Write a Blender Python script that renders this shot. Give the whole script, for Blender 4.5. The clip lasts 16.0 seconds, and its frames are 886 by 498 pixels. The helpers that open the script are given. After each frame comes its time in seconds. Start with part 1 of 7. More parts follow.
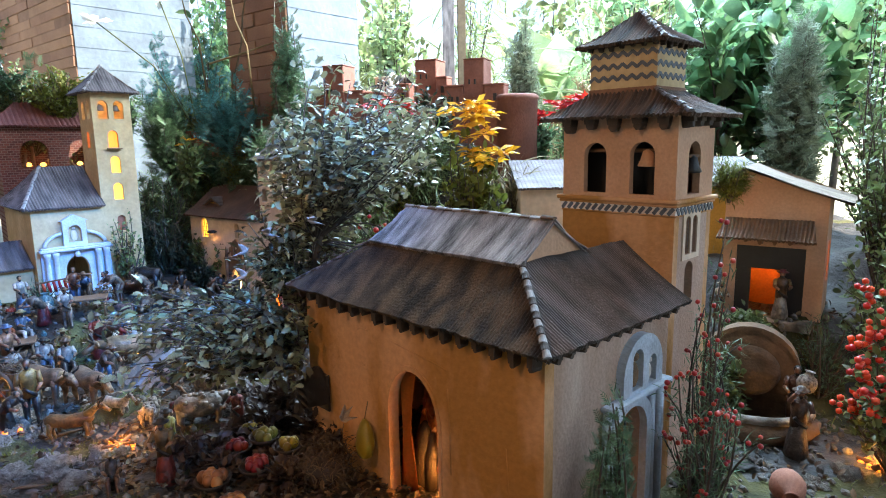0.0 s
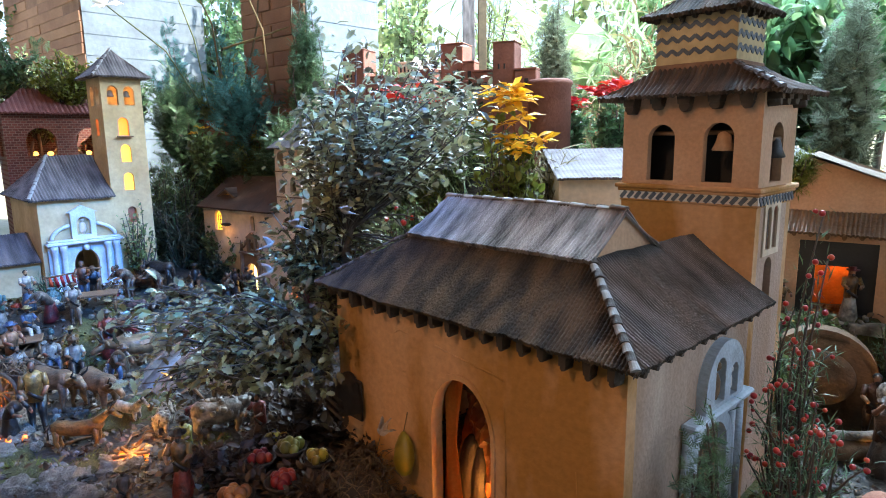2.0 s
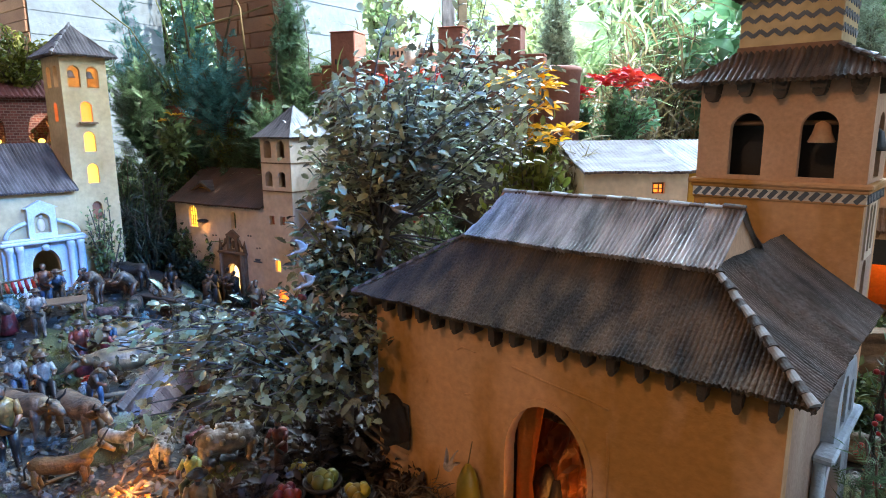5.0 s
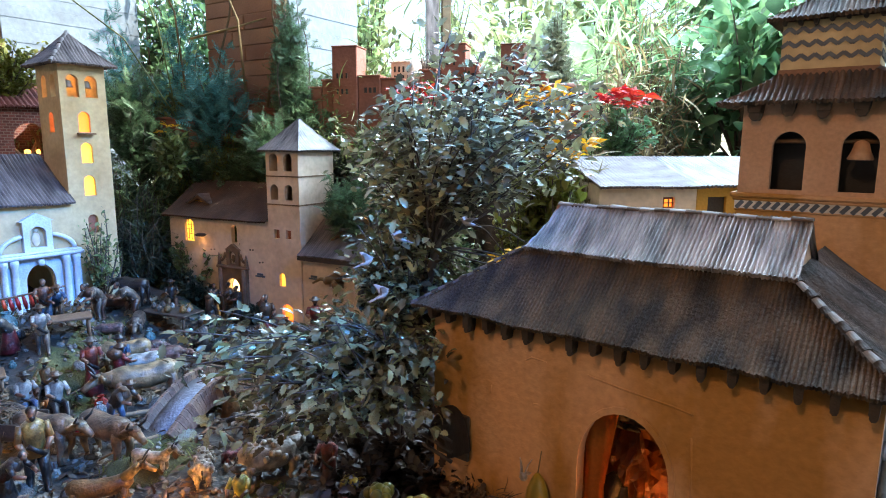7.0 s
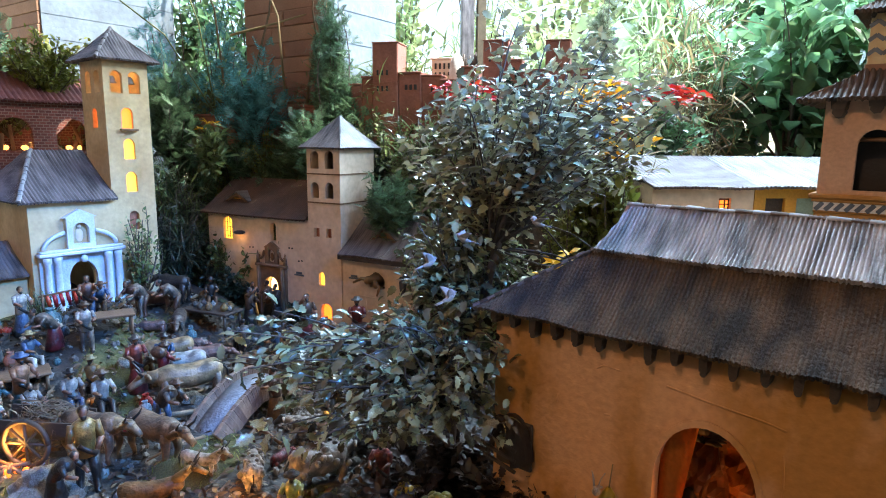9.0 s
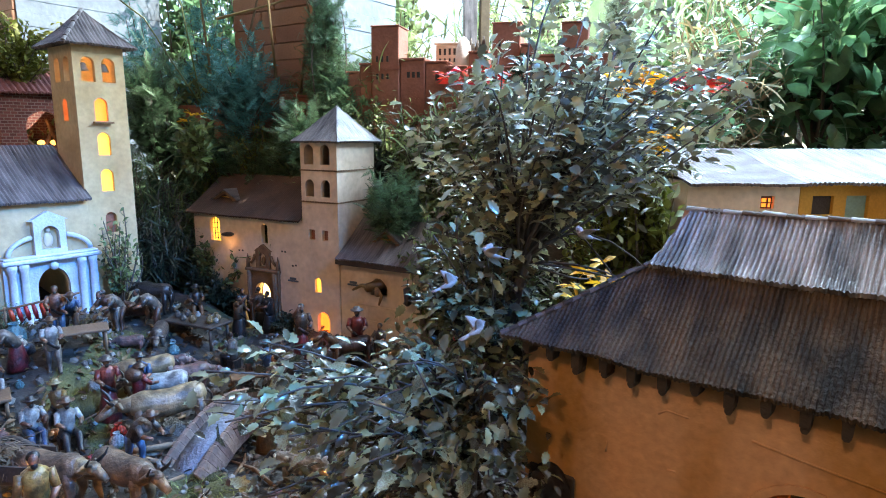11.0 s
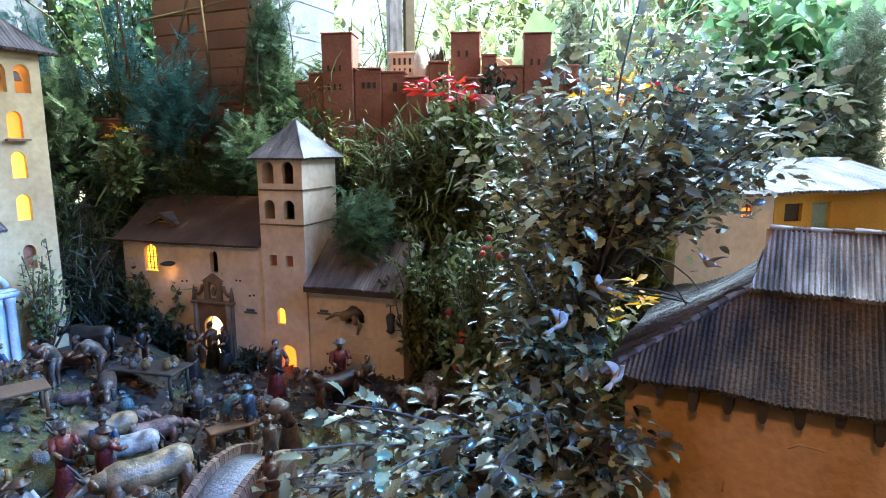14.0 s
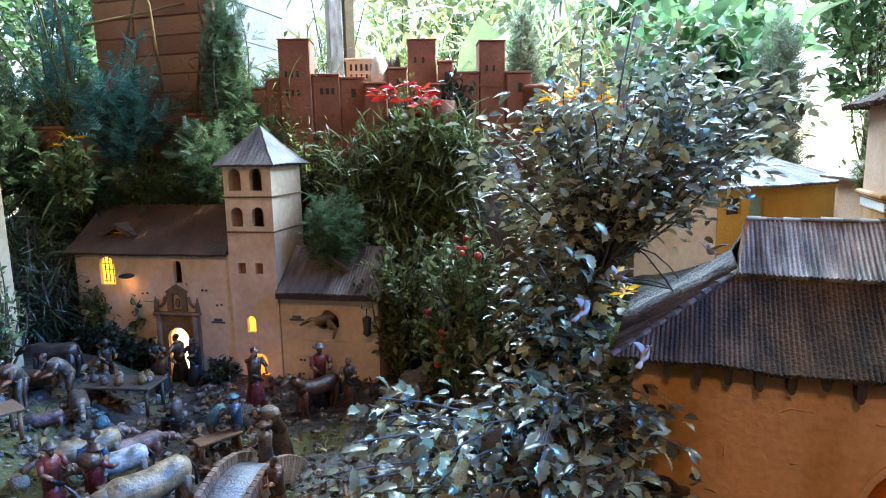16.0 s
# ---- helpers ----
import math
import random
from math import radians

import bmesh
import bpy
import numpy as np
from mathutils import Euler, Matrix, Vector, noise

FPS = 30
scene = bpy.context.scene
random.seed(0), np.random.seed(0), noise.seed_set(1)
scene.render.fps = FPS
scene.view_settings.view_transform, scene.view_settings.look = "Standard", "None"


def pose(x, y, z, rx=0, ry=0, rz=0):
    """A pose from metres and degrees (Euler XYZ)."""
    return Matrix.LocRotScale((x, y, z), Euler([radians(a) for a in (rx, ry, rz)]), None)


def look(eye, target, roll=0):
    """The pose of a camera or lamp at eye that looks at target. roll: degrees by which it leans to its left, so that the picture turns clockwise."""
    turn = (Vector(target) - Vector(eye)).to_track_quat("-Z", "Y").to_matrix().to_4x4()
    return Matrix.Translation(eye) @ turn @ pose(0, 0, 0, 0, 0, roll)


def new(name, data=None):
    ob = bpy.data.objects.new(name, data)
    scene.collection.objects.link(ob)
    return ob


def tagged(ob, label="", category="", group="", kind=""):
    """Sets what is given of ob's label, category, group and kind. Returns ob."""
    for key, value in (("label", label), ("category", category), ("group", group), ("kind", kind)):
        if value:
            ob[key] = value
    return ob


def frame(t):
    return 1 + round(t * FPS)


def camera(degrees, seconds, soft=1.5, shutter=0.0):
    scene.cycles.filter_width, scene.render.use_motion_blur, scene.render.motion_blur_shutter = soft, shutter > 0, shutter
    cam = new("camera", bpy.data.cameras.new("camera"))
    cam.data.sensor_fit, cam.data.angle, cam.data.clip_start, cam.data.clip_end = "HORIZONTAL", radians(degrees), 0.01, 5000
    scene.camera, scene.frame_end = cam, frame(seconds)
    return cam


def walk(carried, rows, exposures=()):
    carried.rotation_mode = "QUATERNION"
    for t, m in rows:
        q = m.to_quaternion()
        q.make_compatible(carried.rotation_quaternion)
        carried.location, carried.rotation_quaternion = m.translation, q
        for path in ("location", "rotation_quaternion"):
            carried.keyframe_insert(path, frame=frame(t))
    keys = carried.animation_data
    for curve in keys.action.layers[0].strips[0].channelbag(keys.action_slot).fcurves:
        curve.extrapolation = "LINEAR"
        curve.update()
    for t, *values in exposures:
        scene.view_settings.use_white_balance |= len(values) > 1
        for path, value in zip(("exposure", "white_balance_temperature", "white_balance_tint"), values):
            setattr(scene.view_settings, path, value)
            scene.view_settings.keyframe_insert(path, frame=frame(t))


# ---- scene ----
cam = camera(70.9, 16.0, soft=1.0)
METRES, EYE, TILT, LEAN, TURN = 1.3, 0.65, 0.0, 0.0, 0.0
ROWS = [
    (0.0, 0.0, 0.0, 0.0, -0.17, -9.77, 0.96),
    (0.5, -0.0153, 0.0087, -0.0102, 0.1, -10.05, 0.49),
    (1.0, -0.0364, 0.0369, -0.0112, 0.92, -10.16, 0.67),
    (1.5, -0.0461, 0.0625, -0.0132, 1.12, -10.07, 0.73),
    (2.0, -0.0551, 0.0931, -0.017, 0.48, -10.22, 0.84),
    (2.5, -0.0664, 0.1255, -0.0201, 0.64, -10.56, 0.69),
    (3.0, -0.0761, 0.1584, -0.0231, 0.74, -10.93, 1.27),
    (3.5, -0.0867, 0.1916, -0.0266, -0.35, -11.21, 0.25),
    (4.0, -0.1216, 0.2028, -0.0218, -1.15, -11.48, 0.09),
    (6.5, -0.2929, 0.2106, -0.0208, -8.5, -9.75, 0.0),
    (7.0, -0.3252, 0.2124, -0.0223, -8.44, -9.62, -0.28),
    (7.5, -0.3373, 0.2125, -0.0248, -9.0, -9.61, -0.15),
    (8.0, -0.3538, 0.2194, -0.0251, -7.71, -9.64, -0.1),
    (8.5, -0.3667, 0.2294, -0.0248, -6.93, -9.56, -1.08),
    (9.0, -0.3728, 0.2497, -0.0265, -6.47, -9.67, -0.59),
    (11.5, -0.3886, 0.4221, -0.0259, -6.85, -10.57, -0.3),
    (12.0, -0.4017, 0.4544, -0.0223, -5.91, -10.72, -0.46),
    (12.5, -0.4205, 0.4812, -0.0259, -6.4, -10.66, -0.1),
    (13.0, -0.4572, 0.4914, -0.0221, -9.68, -10.64, 0.26),
    (13.5, -0.5017, 0.4975, -0.0185, -13.66, -9.83, 0.23),
    (14.0, -0.5489, 0.4997, -0.0157, -17.38, -9.54, 0.31),
    (14.5, -0.5893, 0.5027, -0.0137, -19.27, -9.37, 1.12),
    (15.0, -0.602, 0.5052, -0.0141, -21.98, -9.29, 1.65),
    (15.5, -0.6216, 0.5039, -0.0128, -22.94, -9.38, 1.32),
    (16.0, -0.6478, 0.5028, -0.0144, -24.62, -9.26, 1.11),
]
walk(cam, [(t, pose(0, 0, EYE, TILT, LEAN, TURN) @ pose(METRES * x, METRES * y, METRES * z, 90 + pitch, roll, yaw)) for t, x, y, z, yaw, pitch, roll in ROWS], [(0.0, 2.0), (16.0, 2.0)])

# ---- world, sun and large lights ----
world = bpy.data.worlds.new("sky")
scene.world = world
world.use_nodes = True
sky = world.node_tree.nodes.new("ShaderNodeTexSky")
sky.sky_type, sky.sun_disc = "NISHITA", False
sky.sun_elevation, sky.sun_rotation = radians(58), radians(105)
world.node_tree.links.new(sky.outputs[0], world.node_tree.nodes["Background"].inputs[0])
world.node_tree.nodes["Background"].inputs[1].default_value = 0.125
sun = new("sun", bpy.data.lights.new("sun", "SUN"))
sun.data.energy, sun.data.angle, sun.data.color = 5.0, radians(0.5), (1.0, 0.95, 0.86)
sun.matrix_world = look((0.5, -0.14, 0.85), (0, 0, 0))


def area(name, eye, target, sx, sy, watts, colour):
    ob = new(name, bpy.data.lights.new(name, "AREA"))
    ob.data.shape, ob.data.size, ob.data.size_y, ob.data.energy, ob.data.color = "RECTANGLE", sx, sy, watts, colour
    ob.matrix_world = look(eye, target)
    return ob


def bulb(name, place, watts, colour=(1.0, 0.5, 0.16), radius=0.012):
    ob = new(name, bpy.data.lights.new(name, "POINT"))
    ob.data.energy, ob.data.color, ob.data.shadow_soft_size = watts, colour, radius
    ob.location = place
    return ob


# fill added under the ceiling to brighten the monastery tower, no window there
area("fill_tower_side", (1.2, 1.9, 2.28), (-0.5, 2.25, 0.5), 0.9, 0.6, 36, (0.52, 0.75, 1.0))
# fill added for the church facade, standing before a wall without a window
area("fill_facade", (2.55, 0.1, 1.6), (-0.6, 1.6, 0.3), 2.2, 1.2, 10, (0.50, 0.73, 1.0))
area("window_light_back", (0.5, 3.35, 2.35), (-0.3, 1.3, 0.3), 2.6, 0.8, 74, (0.56, 0.78, 1.0))
# weak blue fill added under the closed ceiling, no opening above it
area("fill_overhead", (0.3, 1.15, 2.30), (-1.0, 2.0, 0.1), 0.8, 0.8, 2.5, (0.34, 0.60, 1.0))
spot = new("spotlight", bpy.data.lights.new("spotlight", "SPOT"))
spot.data.energy, spot.data.color, spot.data.spot_size, spot.data.spot_blend, spot.data.shadow_soft_size = 285, (0.08, 0.33, 1.0), radians(27), 0.7, 0.16
spot.matrix_world = look((0.9, 0.2, 2.2), (-1.22, 1.86, 0.08))
# unseen warm fill added behind the camera for the church wall and oak
bulb("warm_fill", (-1.5, -0.3, 2.15), 19, (1.0, 0.58, 0.32), 0.08)

# ---- materials ----


def material(name, colour, second=None, scale=30.0, rough=0.8, bump=0.3, metal=0.0, fine=160.0, spread=0.5, island=0.0, stretch=None):
    """Two colours mixed by a coarse noise, a fine grain over them, relief, and a change from piece to piece."""
    m = bpy.data.materials.new(name)
    m.use_nodes = True
    n, l = m.node_tree.nodes, m.node_tree.links
    b = n["Principled BSDF"]
    b.inputs["Roughness"].default_value, b.inputs["Metallic"].default_value = rough, metal
    co = n.new("ShaderNodeTexCoord")
    big, small = n.new("ShaderNodeTexNoise"), n.new("ShaderNodeTexNoise")
    big.inputs["Scale"].default_value, small.inputs["Scale"].default_value = scale, fine
    big.inputs["Detail"].default_value, small.inputs["Detail"].default_value = 5, 3
    ramp = n.new("ShaderNodeValToRGB")
    ramp.color_ramp.elements[0].position, ramp.color_ramp.elements[1].position = 0.5 - spread / 2, 0.5 + spread / 2
    second = second or tuple(c * 0.7 for c in colour)
    ramp.color_ramp.elements[0].color, ramp.color_ramp.elements[1].color = (*second, 1), (*colour, 1)
    hsv = n.new("ShaderNodeHueSaturation")
    mapr = n.new("ShaderNodeMapRange")
    mapr.inputs[3].default_value, mapr.inputs[4].default_value = 0.72, 1.22
    l.new(co.outputs["Object"], small.inputs["Vector"])
    if stretch:
        mp = n.new("ShaderNodeMapping")
        mp.inputs["Scale"].default_value = stretch
        l.new(co.outputs["Object"], mp.inputs["Vector"])
        l.new(mp.outputs[0], big.inputs["Vector"])
    else:
        l.new(co.outputs["Object"], big.inputs["Vector"])
    l.new(big.outputs["Fac"], ramp.inputs[0])
    l.new(small.outputs["Fac"], mapr.inputs[0])
    l.new(ramp.outputs[0], hsv.inputs["Color"])
    if island:
        geo, info, add, rng = n.new("ShaderNodeNewGeometry"), n.new("ShaderNodeObjectInfo"), n.new("ShaderNodeMath"), n.new("ShaderNodeMapRange")
        fr = n.new("ShaderNodeMath")
        fr.operation = "FRACT"
        l.new(geo.outputs["Random Per Island"], add.inputs[0])
        l.new(info.outputs["Random"], add.inputs[1])
        l.new(add.outputs[0], fr.inputs[0])
        l.new(fr.outputs[0], rng.inputs[0])
        rng.inputs[3].default_value, rng.inputs[4].default_value = 1 - island, 1 + island
        mul = n.new("ShaderNodeMath")
        mul.operation = "MULTIPLY"
        l.new(rng.outputs[0], mul.inputs[0])
        l.new(mapr.outputs[0], mul.inputs[1])
        l.new(mul.outputs[0], hsv.inputs["Value"])
        hue = n.new("ShaderNodeMapRange")
        hue.inputs[3].default_value, hue.inputs[4].default_value = 0.5 - 0.035 * island, 0.5 + 0.035 * island
        l.new(fr.outputs[0], hue.inputs[0])
        l.new(hue.outputs[0], hsv.inputs["Hue"])
    else:
        l.new(mapr.outputs[0], hsv.inputs["Value"])
    l.new(hsv.outputs[0], b.inputs["Base Color"])
    if bump:
        bp = n.new("ShaderNodeBump")
        bp.inputs["Strength"].default_value, bp.inputs["Distance"].default_value = bump, 0.004
        mix = n.new("ShaderNodeMath")
        l.new(big.outputs["Fac"], mix.inputs[0])
        l.new(small.outputs["Fac"], mix.inputs[1])
        l.new(mix.outputs[0], bp.inputs["Height"])
        l.new(bp.outputs[0], b.inputs["Normal"])
    return m


def leaf_material(name, colour, second, rough=0.35, trans=0.35, island=0.4):
    m = material(name, colour, second, 18, rough, 0.15, fine=90, island=island)
    n, l = m.node_tree.nodes, m.node_tree.links
    b, out = n["Principled BSDF"], n["Material Output"]
    tr, mx = n.new("ShaderNodeBsdfTranslucent"), n.new("ShaderNodeMixShader")
    l.new(b.inputs["Base Color"].links[0].from_socket, tr.inputs["Color"])
    mx.inputs[0].default_value = trans
    l.new(b.outputs[0], mx.inputs[1])
    l.new(tr.outputs[0], mx.inputs[2])
    l.new(mx.outputs[0], out.inputs["Surface"])
    return m


def glow(name, colour, strength):
    m = bpy.data.materials.new(name)
    m.use_nodes = True
    n, l = m.node_tree.nodes, m.node_tree.links
    b = n["Principled BSDF"]
    b.inputs["Base Color"].default_value = (*[min(c, 0.6) for c in colour], 1)
    tex, mp = n.new("ShaderNodeTexNoise"), n.new("ShaderNodeMapRange")
    tex.inputs["Scale"].default_value = 28
    mp.inputs[3].default_value, mp.inputs[4].default_value = strength * 0.4, strength * 1.6
    l.new(tex.outputs["Fac"], mp.inputs[0])
    l.new(mp.outputs[0], b.inputs["Emission Strength"])
    b.inputs["Emission Color"].default_value = (*colour, 1)
    return m


OCHRE = material("ochre_plaster", (0.56, 0.32, 0.165), (0.38, 0.18, 0.04), 8, 0.8, 0.45, fine=90, spread=0.15, stretch=(1.0, 1.0, 0.45))
FADED = material("faded_pink_plaster", (0.52, 0.39, 0.32), (0.34, 0.20, 0.13), 12, 0.85, 0.4, spread=0.5, stretch=(1.2, 1.2, 0.3))
CREAM = material("cream_plaster", (0.60, 0.48, 0.29), (0.36, 0.25, 0.12), 9, 0.85, 0.16, fine=70, spread=0.6)
PALE = material("pale_plaster", (0.75, 0.64, 0.51), (0.50, 0.37, 0.26), 11, 0.85, 0.13, fine=60, spread=0.6)
WHITE = material("white_plaster", (0.78, 0.77, 0.74), (0.55, 0.50, 0.44), 16, 0.8, 0.35, spread=0.6)
PINK = material("pink_plaster", (0.56, 0.36, 0.24), (0.42, 0.23, 0.13), 9, 0.85, 0.2)
YELLOW = material("yellow_plaster", (0.62, 0.34, 0.05), (0.45, 0.24, 0.04), 9, 0.85, 0.2)
TERRA = material("terracotta", (0.38, 0.16, 0.095), (0.24, 0.09, 0.055), 14, 0.8, 0.25)
ROOF = material("dark_ribbed_roof", (0.12, 0.07, 0.042), (0.022, 0.015, 0.009), 14, 0.78, 0.35, fine=220, spread=0.34, stretch=(3.5, 0.7, 0.7))
ROOFX = material("dark_ribbed_roof_end", (0.115, 0.095, 0.085), (0.016, 0.013, 0.011), 13, 0.5, 0.6, fine=220, spread=0.4, stretch=(0.9, 2.4, 0.9))
# one roof in two tones: lower slope mossy and darkened for shade,
ROOFLOW = material("mossy_shaded_roof", (0.105, 0.066, 0.036), (0.014, 0.010, 0.006), 13, 0.85, 0.9, fine=190, spread=0.26, stretch=(2.2, 0.9, 0.9))
# upper slope lightened to carry the daylight sheen in its colour
NAVEROOF = material("sheen_grey_roof", (0.42, 0.37, 0.35), (0.06, 0.05, 0.046), 15, 0.38, 0.4, fine=200, spread=0.3, stretch=(3.0, 0.7, 0.7))
ROOF2 = material("grey_roof", (0.21, 0.18, 0.175), (0.025, 0.021, 0.02), 15, 0.42, 0.3, fine=200, spread=0.45, stretch=(3.0, 0.7, 0.7))
ROOFTAN = material("tan_board_roof", (0.30, 0.23, 0.16), (0.14, 0.10, 0.07), 12, 0.7, 0.3)
ROOF3 = material("pale_ribbed_roof", (0.30, 0.29, 0.28), (0.18, 0.17, 0.165), 12, 0.6, 0.2)
HOUSEROOF = material("dusty_pink_grey_roof", (0.17, 0.14, 0.14), (0.07, 0.045, 0.042), 14, 0.7, 0.4, fine=120, spread=0.4, stretch=(1.0, 2.0, 1.0))
CASTLE = material("fortress_clay", (0.30, 0.125, 0.085), (0.17, 0.065, 0.045), 12, 0.85, 0.4, fine=110, spread=0.5)
REDTILE = material("red_tile", (0.25, 0.10, 0.085), (0.13, 0.05, 0.05), 20, 0.6, 0.3, island=0.3)
DARKWOOD = material("dark_wood", (0.055, 0.035, 0.022), (0.025, 0.017, 0.012), 25, 0.7, 0.4)
WOOD = material("brown_wood", (0.20, 0.11, 0.055), (0.10, 0.055, 0.03), 25, 0.7, 0.4)
BLACK = material("black_iron", (0.02, 0.02, 0.022), (0.012, 0.012, 0.014), 30, 0.5, 0.2)
STONE = material("portal_stone", (0.56, 0.64, 0.73), (0.36, 0.40, 0.46), 22, 0.75, 0.4)
BROWNSTONE = material("brown_carved_stone", (0.22, 0.13, 0.07), (0.10, 0.06, 0.035), 30, 0.85, 0.5)
ROCK = material("grey_rock", (0.38, 0.34, 0.29), (0.10, 0.08, 0.06), 26, 0.85, 1.0, fine=120, spread=0.35)
EARTH = material("dark_earth", (0.055, 0.046, 0.038), (0.010, 0.008, 0.006), 22, 0.55, 1.0, fine=90, spread=0.3)
MOSS = material("moss", (0.11, 0.10, 0.03), (0.03, 0.032, 0.012), 22, 0.95, 0.9, fine=140)
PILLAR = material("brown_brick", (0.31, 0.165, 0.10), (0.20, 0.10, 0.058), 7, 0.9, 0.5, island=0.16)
MORTAR = material("mortar", (0.25, 0.14, 0.09), (0.17, 0.09, 0.055), 20, 0.95, 0.3)
# pale colour for the pillars' sunlit brick faces, sun put into the colour
SUNFACE = material("sunlit_face", (0.18, 0.225, 0.265), (0.10, 0.12, 0.14), 6, 0.9, 0.5, fine=40, spread=0.5)
CEIL = material("porch_ceiling", (0.30, 0.22, 0.15), (0.2, 0.14, 0.09), 4, 0.9, 0.2)
GRASS = material("garden_ground", (0.42, 0.40, 0.30), (0.26, 0.28, 0.16), 2, 0.95, 0.4, fine=20)
BLUEZIG = material("blue_grey_tile", (0.10, 0.13, 0.17), (0.06, 0.07, 0.09), 30, 0.5, 0.1)
CLOTH = material("orange_curtain", (0.62, 0.22, 0.04), (0.45, 0.13, 0.02), 12, 0.8, 0.2)
GLOWY = glow("lit_window_yellow", (1.0, 0.45, 0.04), 0.85)
HOT = glow("bright_doorway", (1.0, 0.62, 0.22), 1.6)
GLOWO = glow("lit_window_orange", (1.0, 0.16, 0.015), 0.85)
FLAME = glow("fire_light", (1.0, 0.42, 0.06), 1.6)
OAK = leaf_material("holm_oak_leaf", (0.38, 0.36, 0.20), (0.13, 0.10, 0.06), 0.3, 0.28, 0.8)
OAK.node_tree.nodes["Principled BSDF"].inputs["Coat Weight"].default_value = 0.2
BROWNROOF = material("brown_board_roof", (0.10, 0.052, 0.03), (0.035, 0.018, 0.011), 16, 0.75, 0.3, fine=120, spread=0.5)
TWIG = material("grey_twig", (0.11, 0.085, 0.07), (0.05, 0.04, 0.032), 30, 0.85, 0.4)
CONIFER = leaf_material("conifer_green", (0.14, 0.235, 0.12), (0.055, 0.10, 0.055), 0.5, 0.28, 0.5)
SHRUB = leaf_material("shrub_green", (0.19, 0.23, 0.08), (0.07, 0.10, 0.035), 0.42, 0.32, 0.6)
GREYCON = leaf_material("grey_conifer", (0.25, 0.30, 0.21), (0.13, 0.17, 0.11), 0.6, 0.35, 0.4)
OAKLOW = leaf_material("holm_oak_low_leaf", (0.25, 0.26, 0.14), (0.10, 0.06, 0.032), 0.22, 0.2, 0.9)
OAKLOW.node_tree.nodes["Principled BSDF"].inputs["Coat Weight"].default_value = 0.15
# near-black leaf: shade among the plants put into the colour
SHADELEAF = leaf_material("shaded_leaf", (0.028, 0.042, 0.02), (0.012, 0.02, 0.010), 0.5, 0.15, 0.4)
YSHRUB = leaf_material("yellow_green", (0.20, 0.20, 0.03), (0.09, 0.11, 0.02), 0.5, 0.3, 0.4)
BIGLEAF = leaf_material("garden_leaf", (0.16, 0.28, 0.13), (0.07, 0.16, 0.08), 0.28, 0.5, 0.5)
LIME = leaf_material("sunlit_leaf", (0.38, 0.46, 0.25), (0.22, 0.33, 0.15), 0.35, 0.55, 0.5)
DRY = leaf_material("dry_grass", (0.26, 0.20, 0.10), (0.15, 0.11, 0.055), 0.7, 0.3, 0.4)
RED = leaf_material("red_petal", (0.62, 0.03, 0.02), (0.45, 0.015, 0.01), 0.5, 0.3, 0.3)
ORANGEFL = leaf_material("yellow_petal", (0.85, 0.52, 0.03), (0.70, 0.30, 0.01), 0.5, 0.35, 0.3)
BERRY = material("red_berry", (0.45, 0.03, 0.025), (0.30, 0.02, 0.015), 40, 0.3, 0.0, island=0.3)
LILY = leaf_material("white_petal", (0.8, 0.8, 0.75), (0.7, 0.7, 0.62), 0.5, 0.3, 0.1)

# ---- mesh helpers ----
UP = Vector((0, 0, 1))


def thing(name, place=(0, 0, 0), turn=0.0, label="", category="", group="", kind=""):
    ob = new(name)
    ob.empty_display_size = 0.02
    ob.matrix_basis = pose(*place, 0, 0, turn)
    return tagged(ob, label, category, group, kind)


def part(name, bm, mat, parent=None, label="", smooth=False):
    """Links a bmesh as one mesh object under a thing or under a part."""
    me = bpy.data.meshes.new(name)
    bm.to_mesh(me)
    bm.free()
    for m in (mat if isinstance(mat, (list, tuple)) else [mat]):
        me.materials.append(m)
    if smooth:
        me.polygons.foreach_set("use_smooth", [True] * len(me.polygons))
    ob = new(name, me)
    ob.parent = parent
    return tagged(ob, label)


def box(bm, x0, x1, y0, y1, z0, z1, bevel=0.0, m=None, slot=0):
    r = bmesh.ops.create_cube(bm, size=1, matrix=Matrix.Translation(((x0 + x1) / 2, (y0 + y1) / 2, (z0 + z1) / 2)) @ Matrix.Diagonal((x1 - x0, y1 - y0, z1 - z0, 1)))
    vs = r["verts"]
    if bevel:
        es = list({e for v in vs for e in v.link_edges})
        g = bmesh.ops.bevel(bm, geom=es, offset=bevel, segments=1, affect="EDGES", clamp_overlap=True)
        vs = list({v for f in g["faces"] for v in f.verts} | {v for v in vs if v.is_valid})
    if slot:
        for f in {f for v in vs for f in v.link_faces}:
            f.material_index = slot
    if m is not None:
        bmesh.ops.transform(bm, matrix=m, verts=vs)
    return bm


def bx(*a, **k):
    return box(bmesh.new(), *a, **k)


def ball(bm, c, r, seg=10, squash=(1, 1, 1), slot=0, m=None):
    mat = Matrix.Translation(c) @ (m or Matrix()) @ Matrix.Diagonal((r * squash[0], r * squash[1], r * squash[2], 1))
    vs = bmesh.ops.create_uvsphere(bm, u_segments=seg, v_segments=max(4, seg // 2 + 1), radius=1, matrix=mat)["verts"]
    for f in {f for v in vs for f in v.link_faces}:
        f.material_index, f.smooth = slot, True
    return bm


